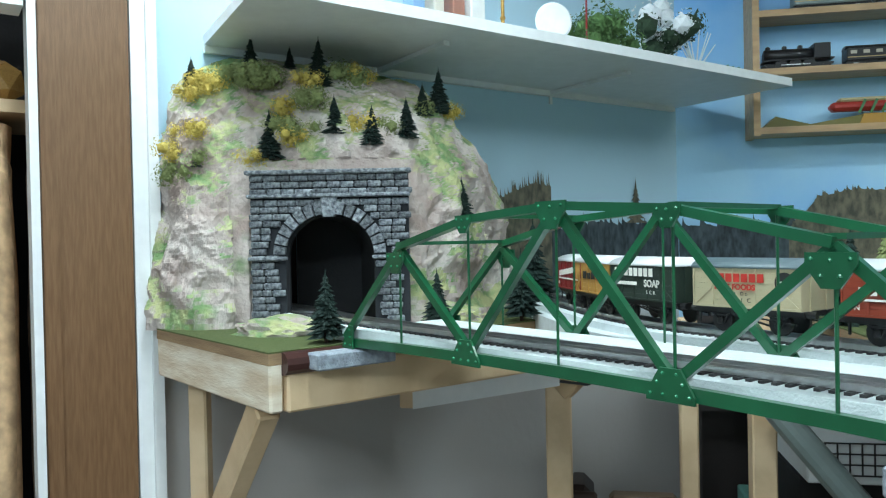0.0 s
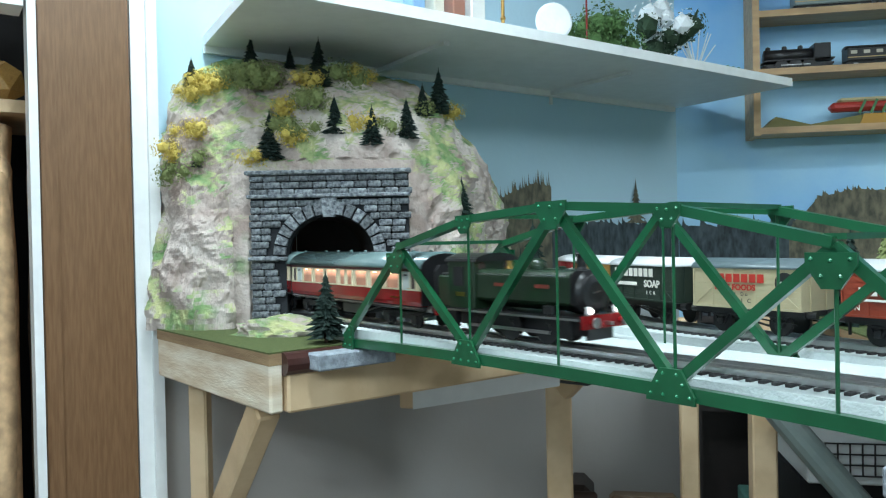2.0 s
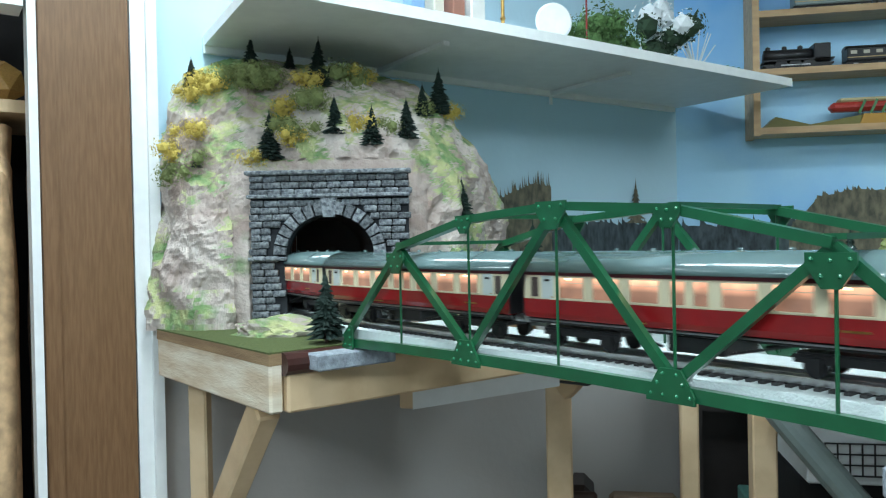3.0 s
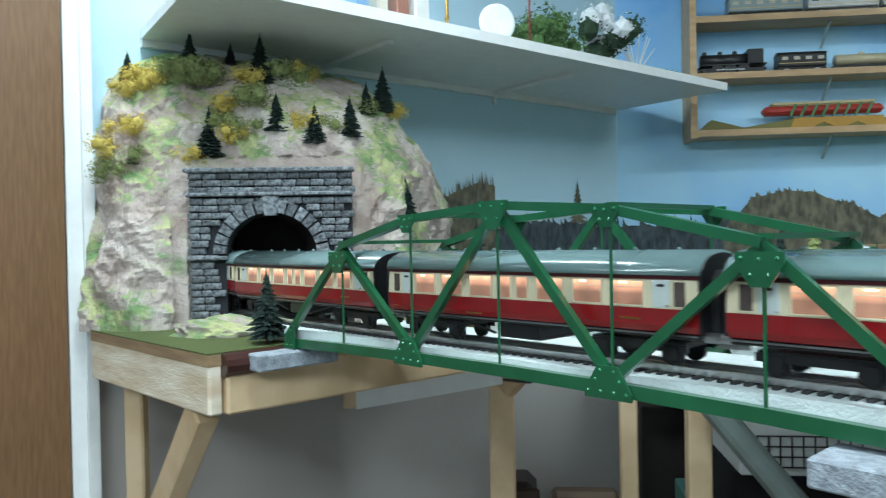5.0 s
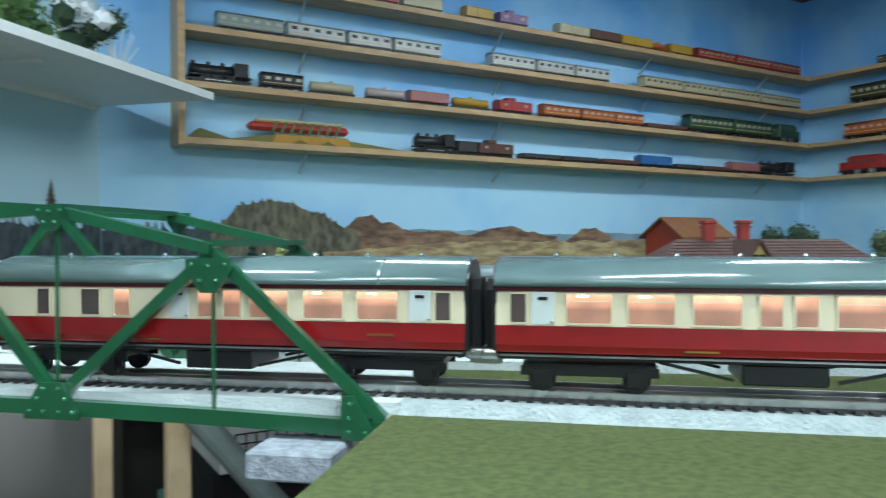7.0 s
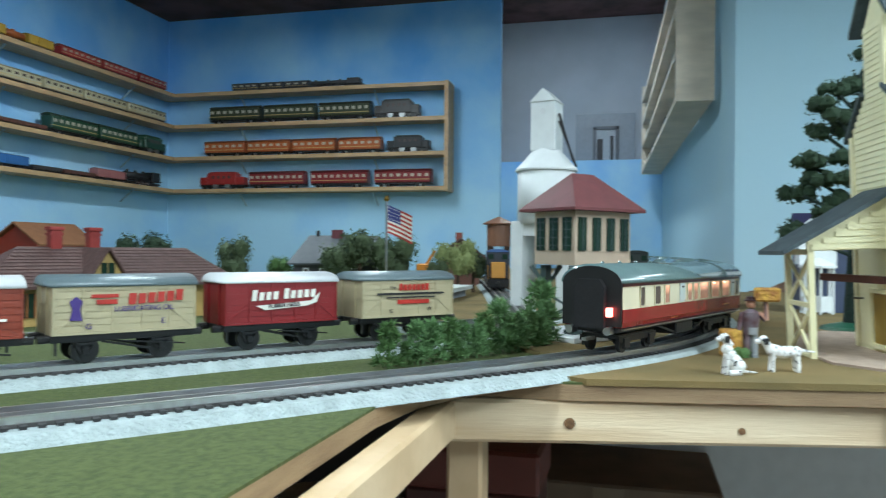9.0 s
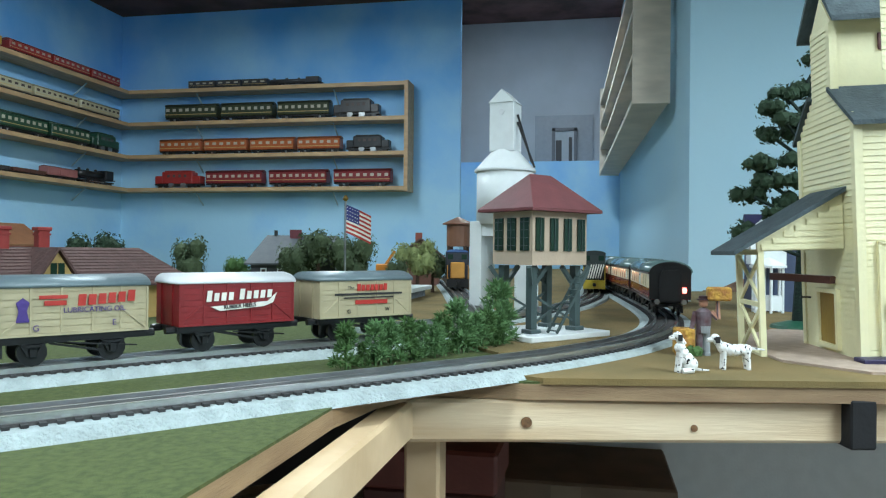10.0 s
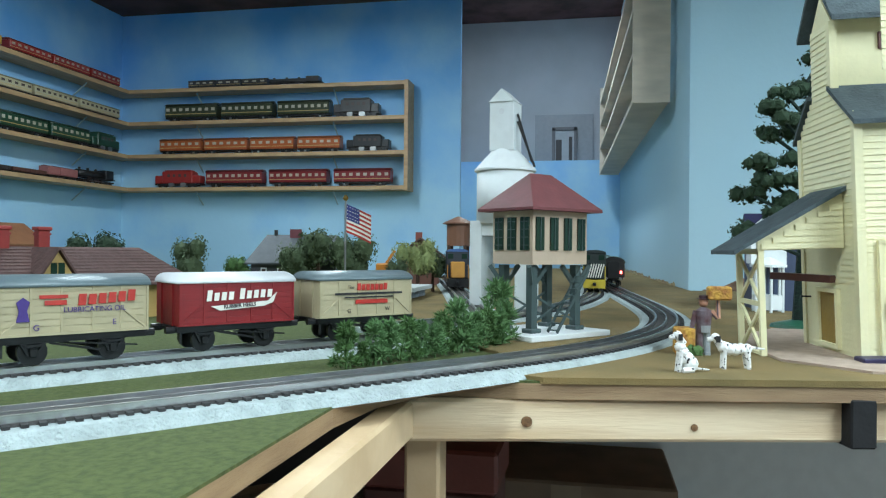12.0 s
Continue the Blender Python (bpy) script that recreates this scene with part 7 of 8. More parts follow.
def dog(sit, x, y, rz, label):
    d = root("dalmatian_dog", label, "toy dog", "spotted dogs", m=G @ pose(x, y, TZ + 0.004, 0, 0, rz) @ Matrix.Diagonal((0.74, 0.74, 0.74, 1)))
    mw = DOGM
    bm = bmesh.new()
    sc = [(0.016, 0, 0.030, 0.009), (0.008, 0, 0.028, 0.0095), (0, 0, 0.027, 0.009), (-0.008, 0, 0.028, 0.0085), (-0.016, 0, 0.028, 0.008)] if not sit else [(0.006, 0, 0.034, 0.008), (0.002, 0, 0.026, 0.009), (-0.003, 0, 0.018, 0.0105), (-0.008, 0, 0.011, 0.0115)]
    for px, py, pz, pr in sc:
        bmesh.ops.create_icosphere(bm, subdivisions=2, radius=pr, matrix=Matrix.Translation((px, py, pz)))
    part("torso", bm, mw, d)
    hx, hz = (0.028, 0.044) if not sit else (0.010, 0.050)
    bm = bmesh.new()
    bmesh.ops.create_icosphere(bm, subdivisions=2, radius=0.0065, matrix=Matrix.Translation((hx, 0, hz)))
    rod(bm, (hx, 0, hz - 0.001), (hx + 0.011, 0, hz - 0.003), 0.0045, 8, 0.003)
    rod(bm, (hx - 0.008, 0, hz - 0.012), (hx, 0, hz), 0.006, 8, 0.005)
    h_ = part("head", bm, mw, d)
    for q in (-1, 1):
        part("ear", bx(hx - 0.002, q * 0.0065, hz - 0.002, 0.006, 0.002, 0.009), I_BLACK, h_)
        part("leg", rod(bmesh.new(), ((0.017 if not sit else 0.009), q * 0.005, 0.0), ((0.016 if not sit else 0.006), q * 0.005, 0.030), 0.003, 8), mw, d)
        part("leg", rod(bmesh.new(), (-0.018, q * 0.005, 0.0), (-0.015, q * 0.005, 0.026), 0.0032, 8, 0.005) if not sit else rod(bmesh.new(), (-0.010, q * 0.009, 0.004), (0.006, q * 0.010, 0.003), 0.004, 8), mw, d)
    part("tail", rod(bmesh.new(), (-0.022, 0, 0.030), (-0.042, 0, 0.028), 0.0022, 6, 0.001) if not sit else rod(bmesh.new(), (-0.016, 0, 0.004), (-0.034, 0.004, 0.003), 0.0022, 6, 0.001), mw, d)
    return d


DOGM = mat("white_with_black_spots", (0.80, 0.80, 0.78), 0.5, bump=0)
rp = DOGM.node_tree.nodes["Color Ramp"]
rp.color_ramp.elements[0].color = (0.02, 0.02, 0.02, 1)
rp.color_ramp.elements[1].color = (0.80, 0.80, 0.78, 1)
rp.color_ramp.elements[0].position, rp.color_ramp.elements[1].position = 0.27, 0.30
DOGM.node_tree.nodes["Noise Texture"].inputs["Scale"].default_value = 260
DOGM.node_tree.nodes["Noise Texture"].inputs["Detail"].default_value = 0
dog(True, 0.848, -0.083, 105, "white black-spotted toy dog sitting by the track")
dog(False, 0.882, -0.138, 100, "white black-spotted toy dog standing by the mill yard")


# ---- diesel locomotives on the far tracks ----
def diesel(m, cols, label, stripes):
    body, nose, roof_ = [plain("diesel_paint", c) for c in cols]
    d = root("diesel_locomotive", label, "locomotive", m=m)
    part("frame", bx(0, 0, 0.022, 0.28, 0.056, 0.012, bevel=0.001), nose if stripes else M_BLACK, d)
    part("cab", bx(0.09, 0, 0.063, 0.05, 0.058, 0.07, bevel=0.002), body, d)
    part("long_hood", bx(-0.04, 0, 0.055, 0.19, 0.036, 0.052, bevel=0.002), body, d)
    ns = part("nose", bx(0.125, 0, 0.050, 0.032, 0.036, 0.042, bevel=0.002), body if stripes else nose, d)
    if stripes:
        for k in range(6):
            part("stripe", bar(bmesh.new(), (0.1418, -0.016 + k * 0.0062, 0.033), (0.1418, -0.010 + k * 0.0062 - 0.006 + 0.009, 0.069), 0.001, 0.003, up=(0, 1, 0)), I_WHITE, ns)
    part("cab_roof", extrude_x(bmesh.new(), [(0.030 * math.cos(a_), 0.097 + 0.008 * math.sin(a_)) for a_ in [math.pi * k / 8 for k in range(9)]], 0.062, 0.118), roof_, d)
    for q in (-1, 1):
        part("cab_window", bx(0.1155, q * 0.018, 0.085, 0.002, 0.014, 0.013), M_DKGLASS, d)
        part("handrail", rod(bmesh.new(), (0.142, q * 0.027, 0.028), (0.142, q * 0.027, 0.062), 0.0012, 6), nose, d)
        part("handrail", rod(bmesh.new(), (0.142, q * 0.027, 0.062), (-0.13, q * 0.027, 0.062), 0.001, 6), nose, d)
    part("pilot", bx(0.143, 0, 0.016, 0.006, 0.056, 0.020), nose if stripes else M_BLACK, d)
    part("coupler", bx(0.152, 0, 0.017, 0.014, 0.008, 0.008, bevel=0.001), M_BLACK, d)
    for s in (-1, 1):
        t = part("truck", bx(s * 0.085, 0, 0.012, 0.08, 0.044, 0.012), M_BLACK, d)
        for xx in (-0.025, 0.025):
            wheelset(t, s * 0.085 + xx)
    return d


s = nearest(T2, 2.10, 0.385)
p, q = along(T2, s), along(T2, s - 0.03) - along(T2, s + 0.03)
diesel(pose(p.x, p.y, RAILZ, 0, 0, math.degrees(math.atan2(q.y, q.x))), ((0.025, 0.03, 0.045), (0.55, 0.26, 0.05), (0.05, 0.12, 0.30)), "black diesel locomotive with orange nose on the far track", False)
s = nearest(T3, 2.17, 0.004)
p, q = along(T3, s), along(T3, s - 0.03) - along(T3, s + 0.03)
diesel(pose(p.x, p.y, RAILZ, 0, 0, math.degrees(math.atan2(q.y, q.x))), ((0.02, 0.03, 0.028), (0.55, 0.42, 0.04), (0.02, 0.03, 0.03)), "black diesel locomotive with white stripes and yellow pilot", True)


# ---- shrubs along the front track ----
M_GREENSHRUB = mat('bright_green_leaves', (0.17, 0.32, 0.12), 0.8, color2=(0.06, 0.14, 0.05), scale=200)


def shrub(seed, material=M_LEAF):
    """A bushy little conifer of many small upright sprays on short twigs."""
    rr = random.Random(seed)
    bm = bmesh.new()
    for k in range(26):
        f = rr.random() ** 1.1
        a_ = rr.uniform(0, 6.28)
        r_ = (0.25 * (1 - f) ** 0.8 + 0.02) * rr.uniform(0.55, 1.0)
        hub = Vector((r_ * math.cos(a_), r_ * math.sin(a_), 0.08 + f * 0.80))
        rod(bm, (0, 0, hub.z * 0.7), hub, 0.012, 4, 0.006)
        for q in range(34):
            d_ = Vector((rr.gauss(0, 0.7) + math.cos(a_) * 0.3, rr.gauss(0, 0.7) + math.sin(a_) * 0.3, rr.gauss(0.55, 0.6))).normalized()
            c = hub + d_ * rr.uniform(0.02, 0.12)
            w_ = d_.orthogonal().normalized() * 0.022
            w_.rotate(Matrix.Rotation(rr.uniform(0, 6.28), 3, d_))
            bm.faces.new([bm.verts.new(c - w_), bm.verts.new(c + w_), bm.verts.new(c + d_ * rr.uniform(0.08, 0.16))])
    rod(bm, (0, 0, 0), (0, 0, 0.85), 0.03, 5, 0.01)
    return thing("shrub", bm, material, "small green conifer shrub beside the front track", "shrub", group="shrubs by the track")


kinds_ = [shrub(61), shrub(62, M_GREENSHRUB), shrub(63, M_GREENSHRUB)]
SH = [(0.80, 0.262, 0.055), (0.835, 0.24, 0.055), (0.855, 0.228, 0.06), (0.875, 0.215, 0.055), (0.895, 0.205, 0.05), (0.91, 0.19, 0.05), (0.93, 0.185, 0.058), (0.955, 0.17, 0.075), (0.985, 0.152, 0.06), (1.01, 0.142, 0.055), (1.04, 0.133, 0.098), (1.03, 0.13, 0.06), (0.82, 0.25, 0.03), (0.97, 0.162, 0.05)]
for k, (x, y, s_) in enumerate(SH):
    o = kinds_[k] if k < 3 else copy_thing(kinds_[k % 3], Matrix())
    place(o, *gxy(x, y), GRASS, s_ * 0.84, k)


# ---- village behind ----
M_MIDLEAF = mat("olive_green_leaves", (0.095, 0.135, 0.06), 0.85, color2=(0.035, 0.06, 0.03), scale=60)


def leafy_tree(x, y, h_, label, seed, material=M_DARKLEAF):
    t = root("leafy_tree", label, "tree", "village trees", Matrix.Translation((x, y, GRASS)))
    part("trunk", rod(bmesh.new(), (0, 0, 0), (0, 0, h_ * 0.6), h_ * 0.035, 7, h_ * 0.02), M_TRUNK, t)
    o = part("crown", clump_mesh(seed, 1500, 1.1, 0.10), material, t)
    o.matrix_basis = Matrix.Translation((0, 0, h_ * 0.32)) @ Matrix.Diagonal((h_ * 0.42, h_ * 0.42, h_ * 0.55, 1))
    return t


leafy_tree(1.524, 0.852, 0.155, "round dark green model tree beside the station", 71, M_MIDLEAF)
leafy_tree(1.63, 0.80, 0.105, "low green model tree beside the station", 72, M_LEAF)
leafy_tree(1.70, 0.78, 0.10, "low green model tree beside the grey house", 79, M_LEAF)
leafy_tree(1.545, 0.575, 0.185, "large dark green model tree behind the flag", 73, M_MIDLEAF)
leafy_tree(1.585, 0.50, 0.155, "dark green model tree behind the flag", 74, M_MIDLEAF)
leafy_tree(1.53, 0.62, 0.13, "spreading dark green model tree behind the flag", 80, M_MIDLEAF)
leafy_tree(1.66, 0.445, 0.10, "low green model tree behind the vans", 78, M_MIDLEAF)
leafy_tree(1.95, 0.455, 0.165, "grey-green sparse model tree in the village", 75, M_GREENBUSH)
leafy_tree(2.02, 0.43, 0.13, "low grey-green model tree in the village", 81, M_MIDLEAF)
leafy_tree(1.36, 0.975, 0.165, "dark model tree behind the station", 76)
leafy_tree(1.43, 0.925, 0.125, "small dark model tree behind the station", 77)


def house(name, x, y, rz, w, d, h_, ridge_, wall, roof_m, label, chim=True, hip=False):
    o = root(name, label, "model building", "village houses", pose(x, y, GRASS, 0, 0, rz))
    part("storey", bx(0, 0, h_ / 2, w, d, h_), wall, o)
    part("gable", prism(bmesh.new(), [(-d / 2, h_), (0, h_ + ridge_ * 0.93), (d / 2, h_)], w - 0.004, m=Matrix.Rotation(math.pi / 2, 4, "Z")), roof_m if hip else wall, o)
    part("roof", prism(bmesh.new(), [(-d / 2 - 0.02, h_ - 0.012), (0, h_ + ridge_), (d / 2 + 0.02, h_ - 0.012), (d / 2 + 0.02, h_ - 0.006), (0, h_ + ridge_ + 0.006), (-d / 2 - 0.02, h_ - 0.006)], w + 0.03, m=Matrix.Rotation(math.pi / 2, 4, "Z")), roof_m, o)
    if chim:
        part("chimney", bx(w * 0.22, 0.01, h_ + ridge_, 0.022, 0.022, 0.05), plain("brick_red", (0.25, 0.06, 0.04)), o)
    for s_ in (-1, 1):
        for k in range(4):
            wn = part("window", bx(-w * 0.36 + w * 0.24 * k, s_ * (d / 2 + 0.0005), h_ * 0.55, 0.022, 0.003, 0.034), M_DKGLASS, o)
            part("window_frame", bx(-w * 0.36 + w * 0.24 * k, s_ * (d / 2 + 0.002), h_ * 0.55 - 0.018, 0.028, 0.004, 0.003), M_LIGHT, wn)
    return o


M_BROWNROOF = mat("brown_tile_roof", (0.10, 0.052, 0.046), 0.8, var=0.15, scale=60, bump=0.5, bscale=160)
M_REDWALL = plain("orange_brick_wall", (0.36, 0.11, 0.03))
M_OCHREW = plain("ochre_wall", (0.45, 0.30, 0.10))
M_GREYROOF = mat("grey_slate_roof", (0.08, 0.09, 0.10), 0.7, var=0.1, scale=60)


def hipped(bm, x0, x1, y0, y1, ze, r0, r1, zr, thick=0.004):
    """A hipped roof over the rectangle, its ridge from r0 to r1 along x."""
    lo = [bm.verts.new((x, y, ze)) for x, y in ((x0, y0), (x1, y0), (x1, y1), (x0, y1))]
    up = [bm.verts.new((v.co.x, v.co.y, ze + thick)) for v in lo]
    ym = (y0 + y1) / 2
    a_, b_ = bm.verts.new((r0, ym, zr)), bm.verts.new((r1, ym, zr))
    for k in range(4):
        bm.faces.new((lo[k], lo[(k + 1) % 4], up[(k + 1) % 4], up[k]))
    bm.faces.new((up[0], up[1], b_, a_))
    bm.faces.new((up[1], up[2], b_))
    bm.faces.new((up[2], up[3], a_, b_))
    bm.faces.new((up[3], up[0], a_))
    bm.faces.new(lo[::-1])
    return bm


def station():
    """Long low station: x along the ridge, -y towards the siding."""
    o = root("station_house", "long station house with brown tile hipped roof and red chimneys", "model building", "village houses", pose(1.095, 0.836, GRASS, 0, 0, -26))
    w0, w1, ze, zr = -0.215, 0.195, 0.054, 0.1145
    part("storey", bx((w0 + w1) / 2, 0, 0.028, w1 - w0 - 0.03, 0.125, 0.056), M_OCHREW, o, "ochre yellow station wall")
    rf = part("roof", hipped(bmesh.new(), w0, w1, -0.085, 0.085, ze, w0 + 0.075, w1 - 0.06, zr), M_BROWNROOF, o, "brown tile hipped roof")
    for k in range(1, 12):                       # courses of tiles on the front slope
        f = k / 12
        y, z = -0.085 * (1 - f), ze + 0.004 + (zr - ze - 0.004) * f
        part("tile_course", bx((w0 + 0.075 * f + w1 - 0.06 * f) / 2, y - 0.0004, z, (w1 - 0.06 * f) - (w0 + 0.075 * f) - 0.002, 0.0016, 0.0012), M_BROWNROOF, rf)
    red = plain("brick_red", (0.30, 0.03, 0.025))
    for x in (-0.085, -0.026):
        ch = part("chimney", bx(x, 0.004, 0.122, 0.017, 0.017, 0.045, bevel=0.001), red, o, "red brick chimney")
        part("chimney_cap", bx(x, 0.004, 0.1425, 0.022, 0.022, 0.006, bevel=0.001), red, ch)
        part("chimney_band", bx(x, 0.004, 0.134, 0.0195, 0.0195, 0.003), red, ch)
    dm = part("dormer", prism(bmesh.new(), [(-0.030, 0.062), (0, 0.108), (0.030, 0.062)], 0.075, m=Matrix.Translation((-0.043, -0.045, 0))), M_OCHREW, o, "ochre gable dormer with green window")
    for q in (-1, 1):
        part("dormer_roof", bar(bmesh.new(), (-0.043 + q * 0.036, -0.047, 0.058), (-0.043, -0.047, 0.113), 0.085, 0.003), M_BROWNROOF, dm)
        part("dormer_window", bx(-0.043 + q * 0.0055, -0.083, 0.078, 0.009, 0.002, 0.026), M_DKGLASS, dm)
    for x in (-0.15, -0.10, -0.01, 0.05, 0.10, 0.145):
        wn = part("window", bx(x, -0.063, 0.030, 0.020, 0.003, 0.034), M_DKGLASS if x < 0.1 else plain("red_sash", (0.5, 0.09, 0.03)), o)
        for dx in (-0.011, 0, 0.011):
            part("window_frame", bx(x + dx, -0.0652, 0.030, 0.0018, 0.002, 0.036), M_REDWALL, wn)
    return o


station()


def slate_house():
    o = root("grey_house", "dark village house with steep grey slate roof", "model building", "village houses", pose(1.675, 0.70, GRASS, 0, 0, -72))
    wall = plain("charcoal_wall", (0.05, 0.055, 0.06))
    part("storey", bx(0.02, 0, 0.040, 0.185, 0.125, 0.08), wall, o)
    part("roof", hipped(bmesh.new(), -0.085, 0.125, -0.078, 0.078, 0.080, -0.045, 0.115, 0.147), M_GREYROOF, o, "grey slate roof")
    part("gable", prism(bmesh.new(), [(-0.05, 0.082), (0, 0.135), (0.05, 0.082)], 0.05, m=Matrix.Translation((0.105, -0.075, 0))), M_GREYROOF, o)
    part("chimney", bx(0.02, 0, 0.150, 0.026, 0.02, 0.02), plain("dark_brick", (0.14, 0.03, 0.04)), o)
    part("roof_vent", rod(bmesh.new(), (-0.025, 0, 0.142), (-0.025, 0, 0.158), 0.004, 8), M_BLACK, o)
    for k in range(4):
        wn = part("window", bx(-0.045 + 0.036 * k, -0.0635, 0.062, 0.013, 0.003, 0.022), M_LIGHT, o)
        part("pane", bx(-0.045 + 0.036 * k, -0.0655, 0.062, 0.008, 0.002, 0.016), M_DARKPANE, wn)
    return o


slate_house()
bk = house("red_barn", 2.13, 1.90, 0, 0.24, 0.16, 0.130, 0.058, plain("barn_red", (0.33, 0.04, 0.02)), mat("orange_brown_roof", (0.26, 0.11, 0.05), 0.8), "small barn with red gable and orange-brown roof", False)
house("red_house", 2.47, 0.565, 10, 0.14, 0.12, 0.10, 0.05, plain("brick_wall", (0.16, 0.07, 0.05)), M_BROWNROOF, "small brick village house")
wt = root("water_tank", "small brown wooden water tank on legs", "water tank", m=Matrix.Translation((2.21, 0.395, GRASS)))
part("tank", lathe(bmesh.new(), [(0.034, 0.128), (0.034, 0.190), (0.046, 0.192), (0.046, 0.195), (0.004, 0.214)], 18), plain("brown_planks", (0.20, 0.09, 0.05)), wt)
for sx in (-1, 1):
    for sy in (-1, 1):
        part("leg", bx(sx * 0.024, sy * 0.024, 0.065, 0.008, 0.008, 0.13), M_TRUNK, wt)
# gazebo house by the mill
gz = root("blue_gazebo_house", "little white gazebo beside a dark blue house", "model building", m=G @ Matrix.Translation((1.72, -0.35, TZ + 0.004)))
part("house", bx(0.10, -0.05, 0.07, 0.14, 0.13, 0.14), plain("dusk_blue", (0.05, 0.07, 0.13)), gz)
part("house_roof", prism(bmesh.new(), [(-0.08, 0.135), (0, 0.21), (0.08, 0.135)], 0.16, m=Matrix.Translation((0.10, -0.05, 0))), plain("indigo_roof", (0.02, 0.02, 0.06)), gz)
part("gable_wall", prism(bmesh.new(), [(-0.035, 0.10), (-0.035, 0.17), (0, 0.20), (0.035, 0.17), (0.035, 0.10)], 0.05, m=Matrix.Translation((0.02, 0.0, 0)) @ Matrix.Rotation(math.pi / 2, 4, "Z")), M_LIGHT, gz)
for k in range(6):
    a_ = math.pi * 2 * k / 6
    part("post", rod(bmesh.new(), (0.03 * math.cos(a_), 0.03 * math.sin(a_), 0), (0.03 * math.cos(a_), 0.03 * math.sin(a_), 0.095), 0.003, 6), M_LIGHT, gz)
    a2 = math.pi * 2 * (k + 1) / 6
    part("rail_panel", bar(bmesh.new(), (0.03 * math.cos(a_), 0.03 * math.sin(a_), 0.02), (0.03 * math.cos(a2), 0.03 * math.sin(a2), 0.02), 0.002, 0.03), M_LIGHT, gz)
part("gazebo_roof", lathe(bmesh.new(), [(0.038, 0.093), (0.038, 0.098), (0.004, 0.115)], 6), M_LIGHT, gz)


def pom_tree():
    t = root("pom_pom_pine", "tall pine with dark pom-pom foliage on a green disc", "tree", m=G @ Matrix.Translation((1.38, -0.325, TZ + 0.004)))
    part("ground_disc", lathe(bmesh.new(), [(0.045, 0), (0.042, 0.005), (0.015, 0.012)], 20), plain("green_disc", (0.015, 0.10, 0.055)), t)
    part("trunk", rod(bmesh.new(), (0, 0, 0), (0.01, -0.02, 0.42), 0.011, 9, 0.004), M_FIR, t)
    rr = random.Random(8)
    POM = [(0.085, 0.19), (0.10, 0.13), (0.045, 0.16), (0.075, 0.245), (0.045, 0.29), (0.06, 0.215), (0.01, 0.25), (0.055, 0.335), (0.03, 0.31), (-0.02, 0.37), (0.0, 0.215), (-0.005, 0.30), (-0.03, 0.33), (0.02, 0.18), (0.03, 0.36), (-0.04, 0.42), (0.01, 0.14)]
    for k, (y, z) in enumerate(POM):
        y, z = y * 0.85, z + 0.025
        b = part("branch", rod(bmesh.new(), (0, -0.01, z - 0.04), (rr.uniform(-0.02, 0.02), y, z), 0.003, 6), M_FIR, t)
        o = part("tuft", clump_mesh(80 + k % 4, 140, 0.5, 0.2), M_DARKLEAF, b)
        o.matrix_basis = Matrix.Translation((rr.uniform(-0.02, 0.02), y, z - 0.012)) @ Matrix.Rotation(k, 4, "Z") @ Matrix.Diagonal((0.040, 0.040, 0.042, 1))
    return t


pom_tree()
# flag
fl = root("flag_pole", "small flag on a thin pole with gilt eagle", "flag", m=G @ pose(1.48, 0.494, TZ, 0, 0, 0) @ Matrix.Diagonal((1.15, 1.3, 1.03, 1)))
part("pole", rod(bmesh.new(), (0, 0, 0), (0, 0, 0.218), 0.0016, 8), M_STEEL, fl)
part("finial", lathe(bmesh.new(), [(0.001, 0.216), (0.005, 0.221), (0.002, 0.228)], 8), M_BRASS, fl)


def flag_piece(name, u0, u1, v0, v1, material, lift=0.0, parent=None):
    bm = bmesh.new()
    n = 10
    top, bot = [], []
    for k in range(n + 1):
        u = u0 + (u1 - u0) * k / n
        wv = 0.006 * math.sin(u * 90) - lift
        top.append(bm.verts.new((wv, -u, 0.211 - v0 - u * 0.55)))
        bot.append(bm.verts.new((wv, -u, 0.211 - v1 - u * 0.55)))
    for k in range(n):
        bm.faces.new((top[k], bot[k], bot[k + 1], top[k + 1]))
    return part(name, bm, material, parent or fl)


for k in range(13):
    flag_piece("stripe", 0.0, 0.042, 0.0042 * k, 0.0042 * (k + 1), I_RED if k % 2 == 0 else I_WHITE)
can = flag_piece("canton", 0.0, 0.021, 0.0, 0.0294, plain("flag_blue", (0.02, 0.03, 0.16)), 0.0006)
bm = bmesh.new()
for r_ in range(4):
    for c_ in range(5):
        u = 0.003 + c_ * 0.0038
        box(bm, 0.006 * math.sin(u * 90) - 0.0012, -u, 0.211 - 0.004 - r_ * 0.007 - u * 0.55, 0.0004, 0.0013, 0.0016)
part("stars", bm, I_WHITE, can)
# yellow digger in the village
dg_ = root("toy_digger", "small orange toy digger in the village", "toy vehicle", m=G @ Matrix.Translation((2.3, 0.64, TZ)))
part("body", bx(0, 0, 0.06, 0.05, 0.05, 0.05, bevel=0.004), YEL_M := plain("digger_orange", (0.55, 0.20, 0.02)), dg_)
part("boom", bar(bmesh.new(), (0, 0.0, 0.08), (0, -0.03, 0.125), 0.008, 0.008), YEL_M, dg_)
part("tracks", bx(0, 0, 0.018, 0.07, 0.06, 0.036, bevel=0.008), M_BLACK, dg_)
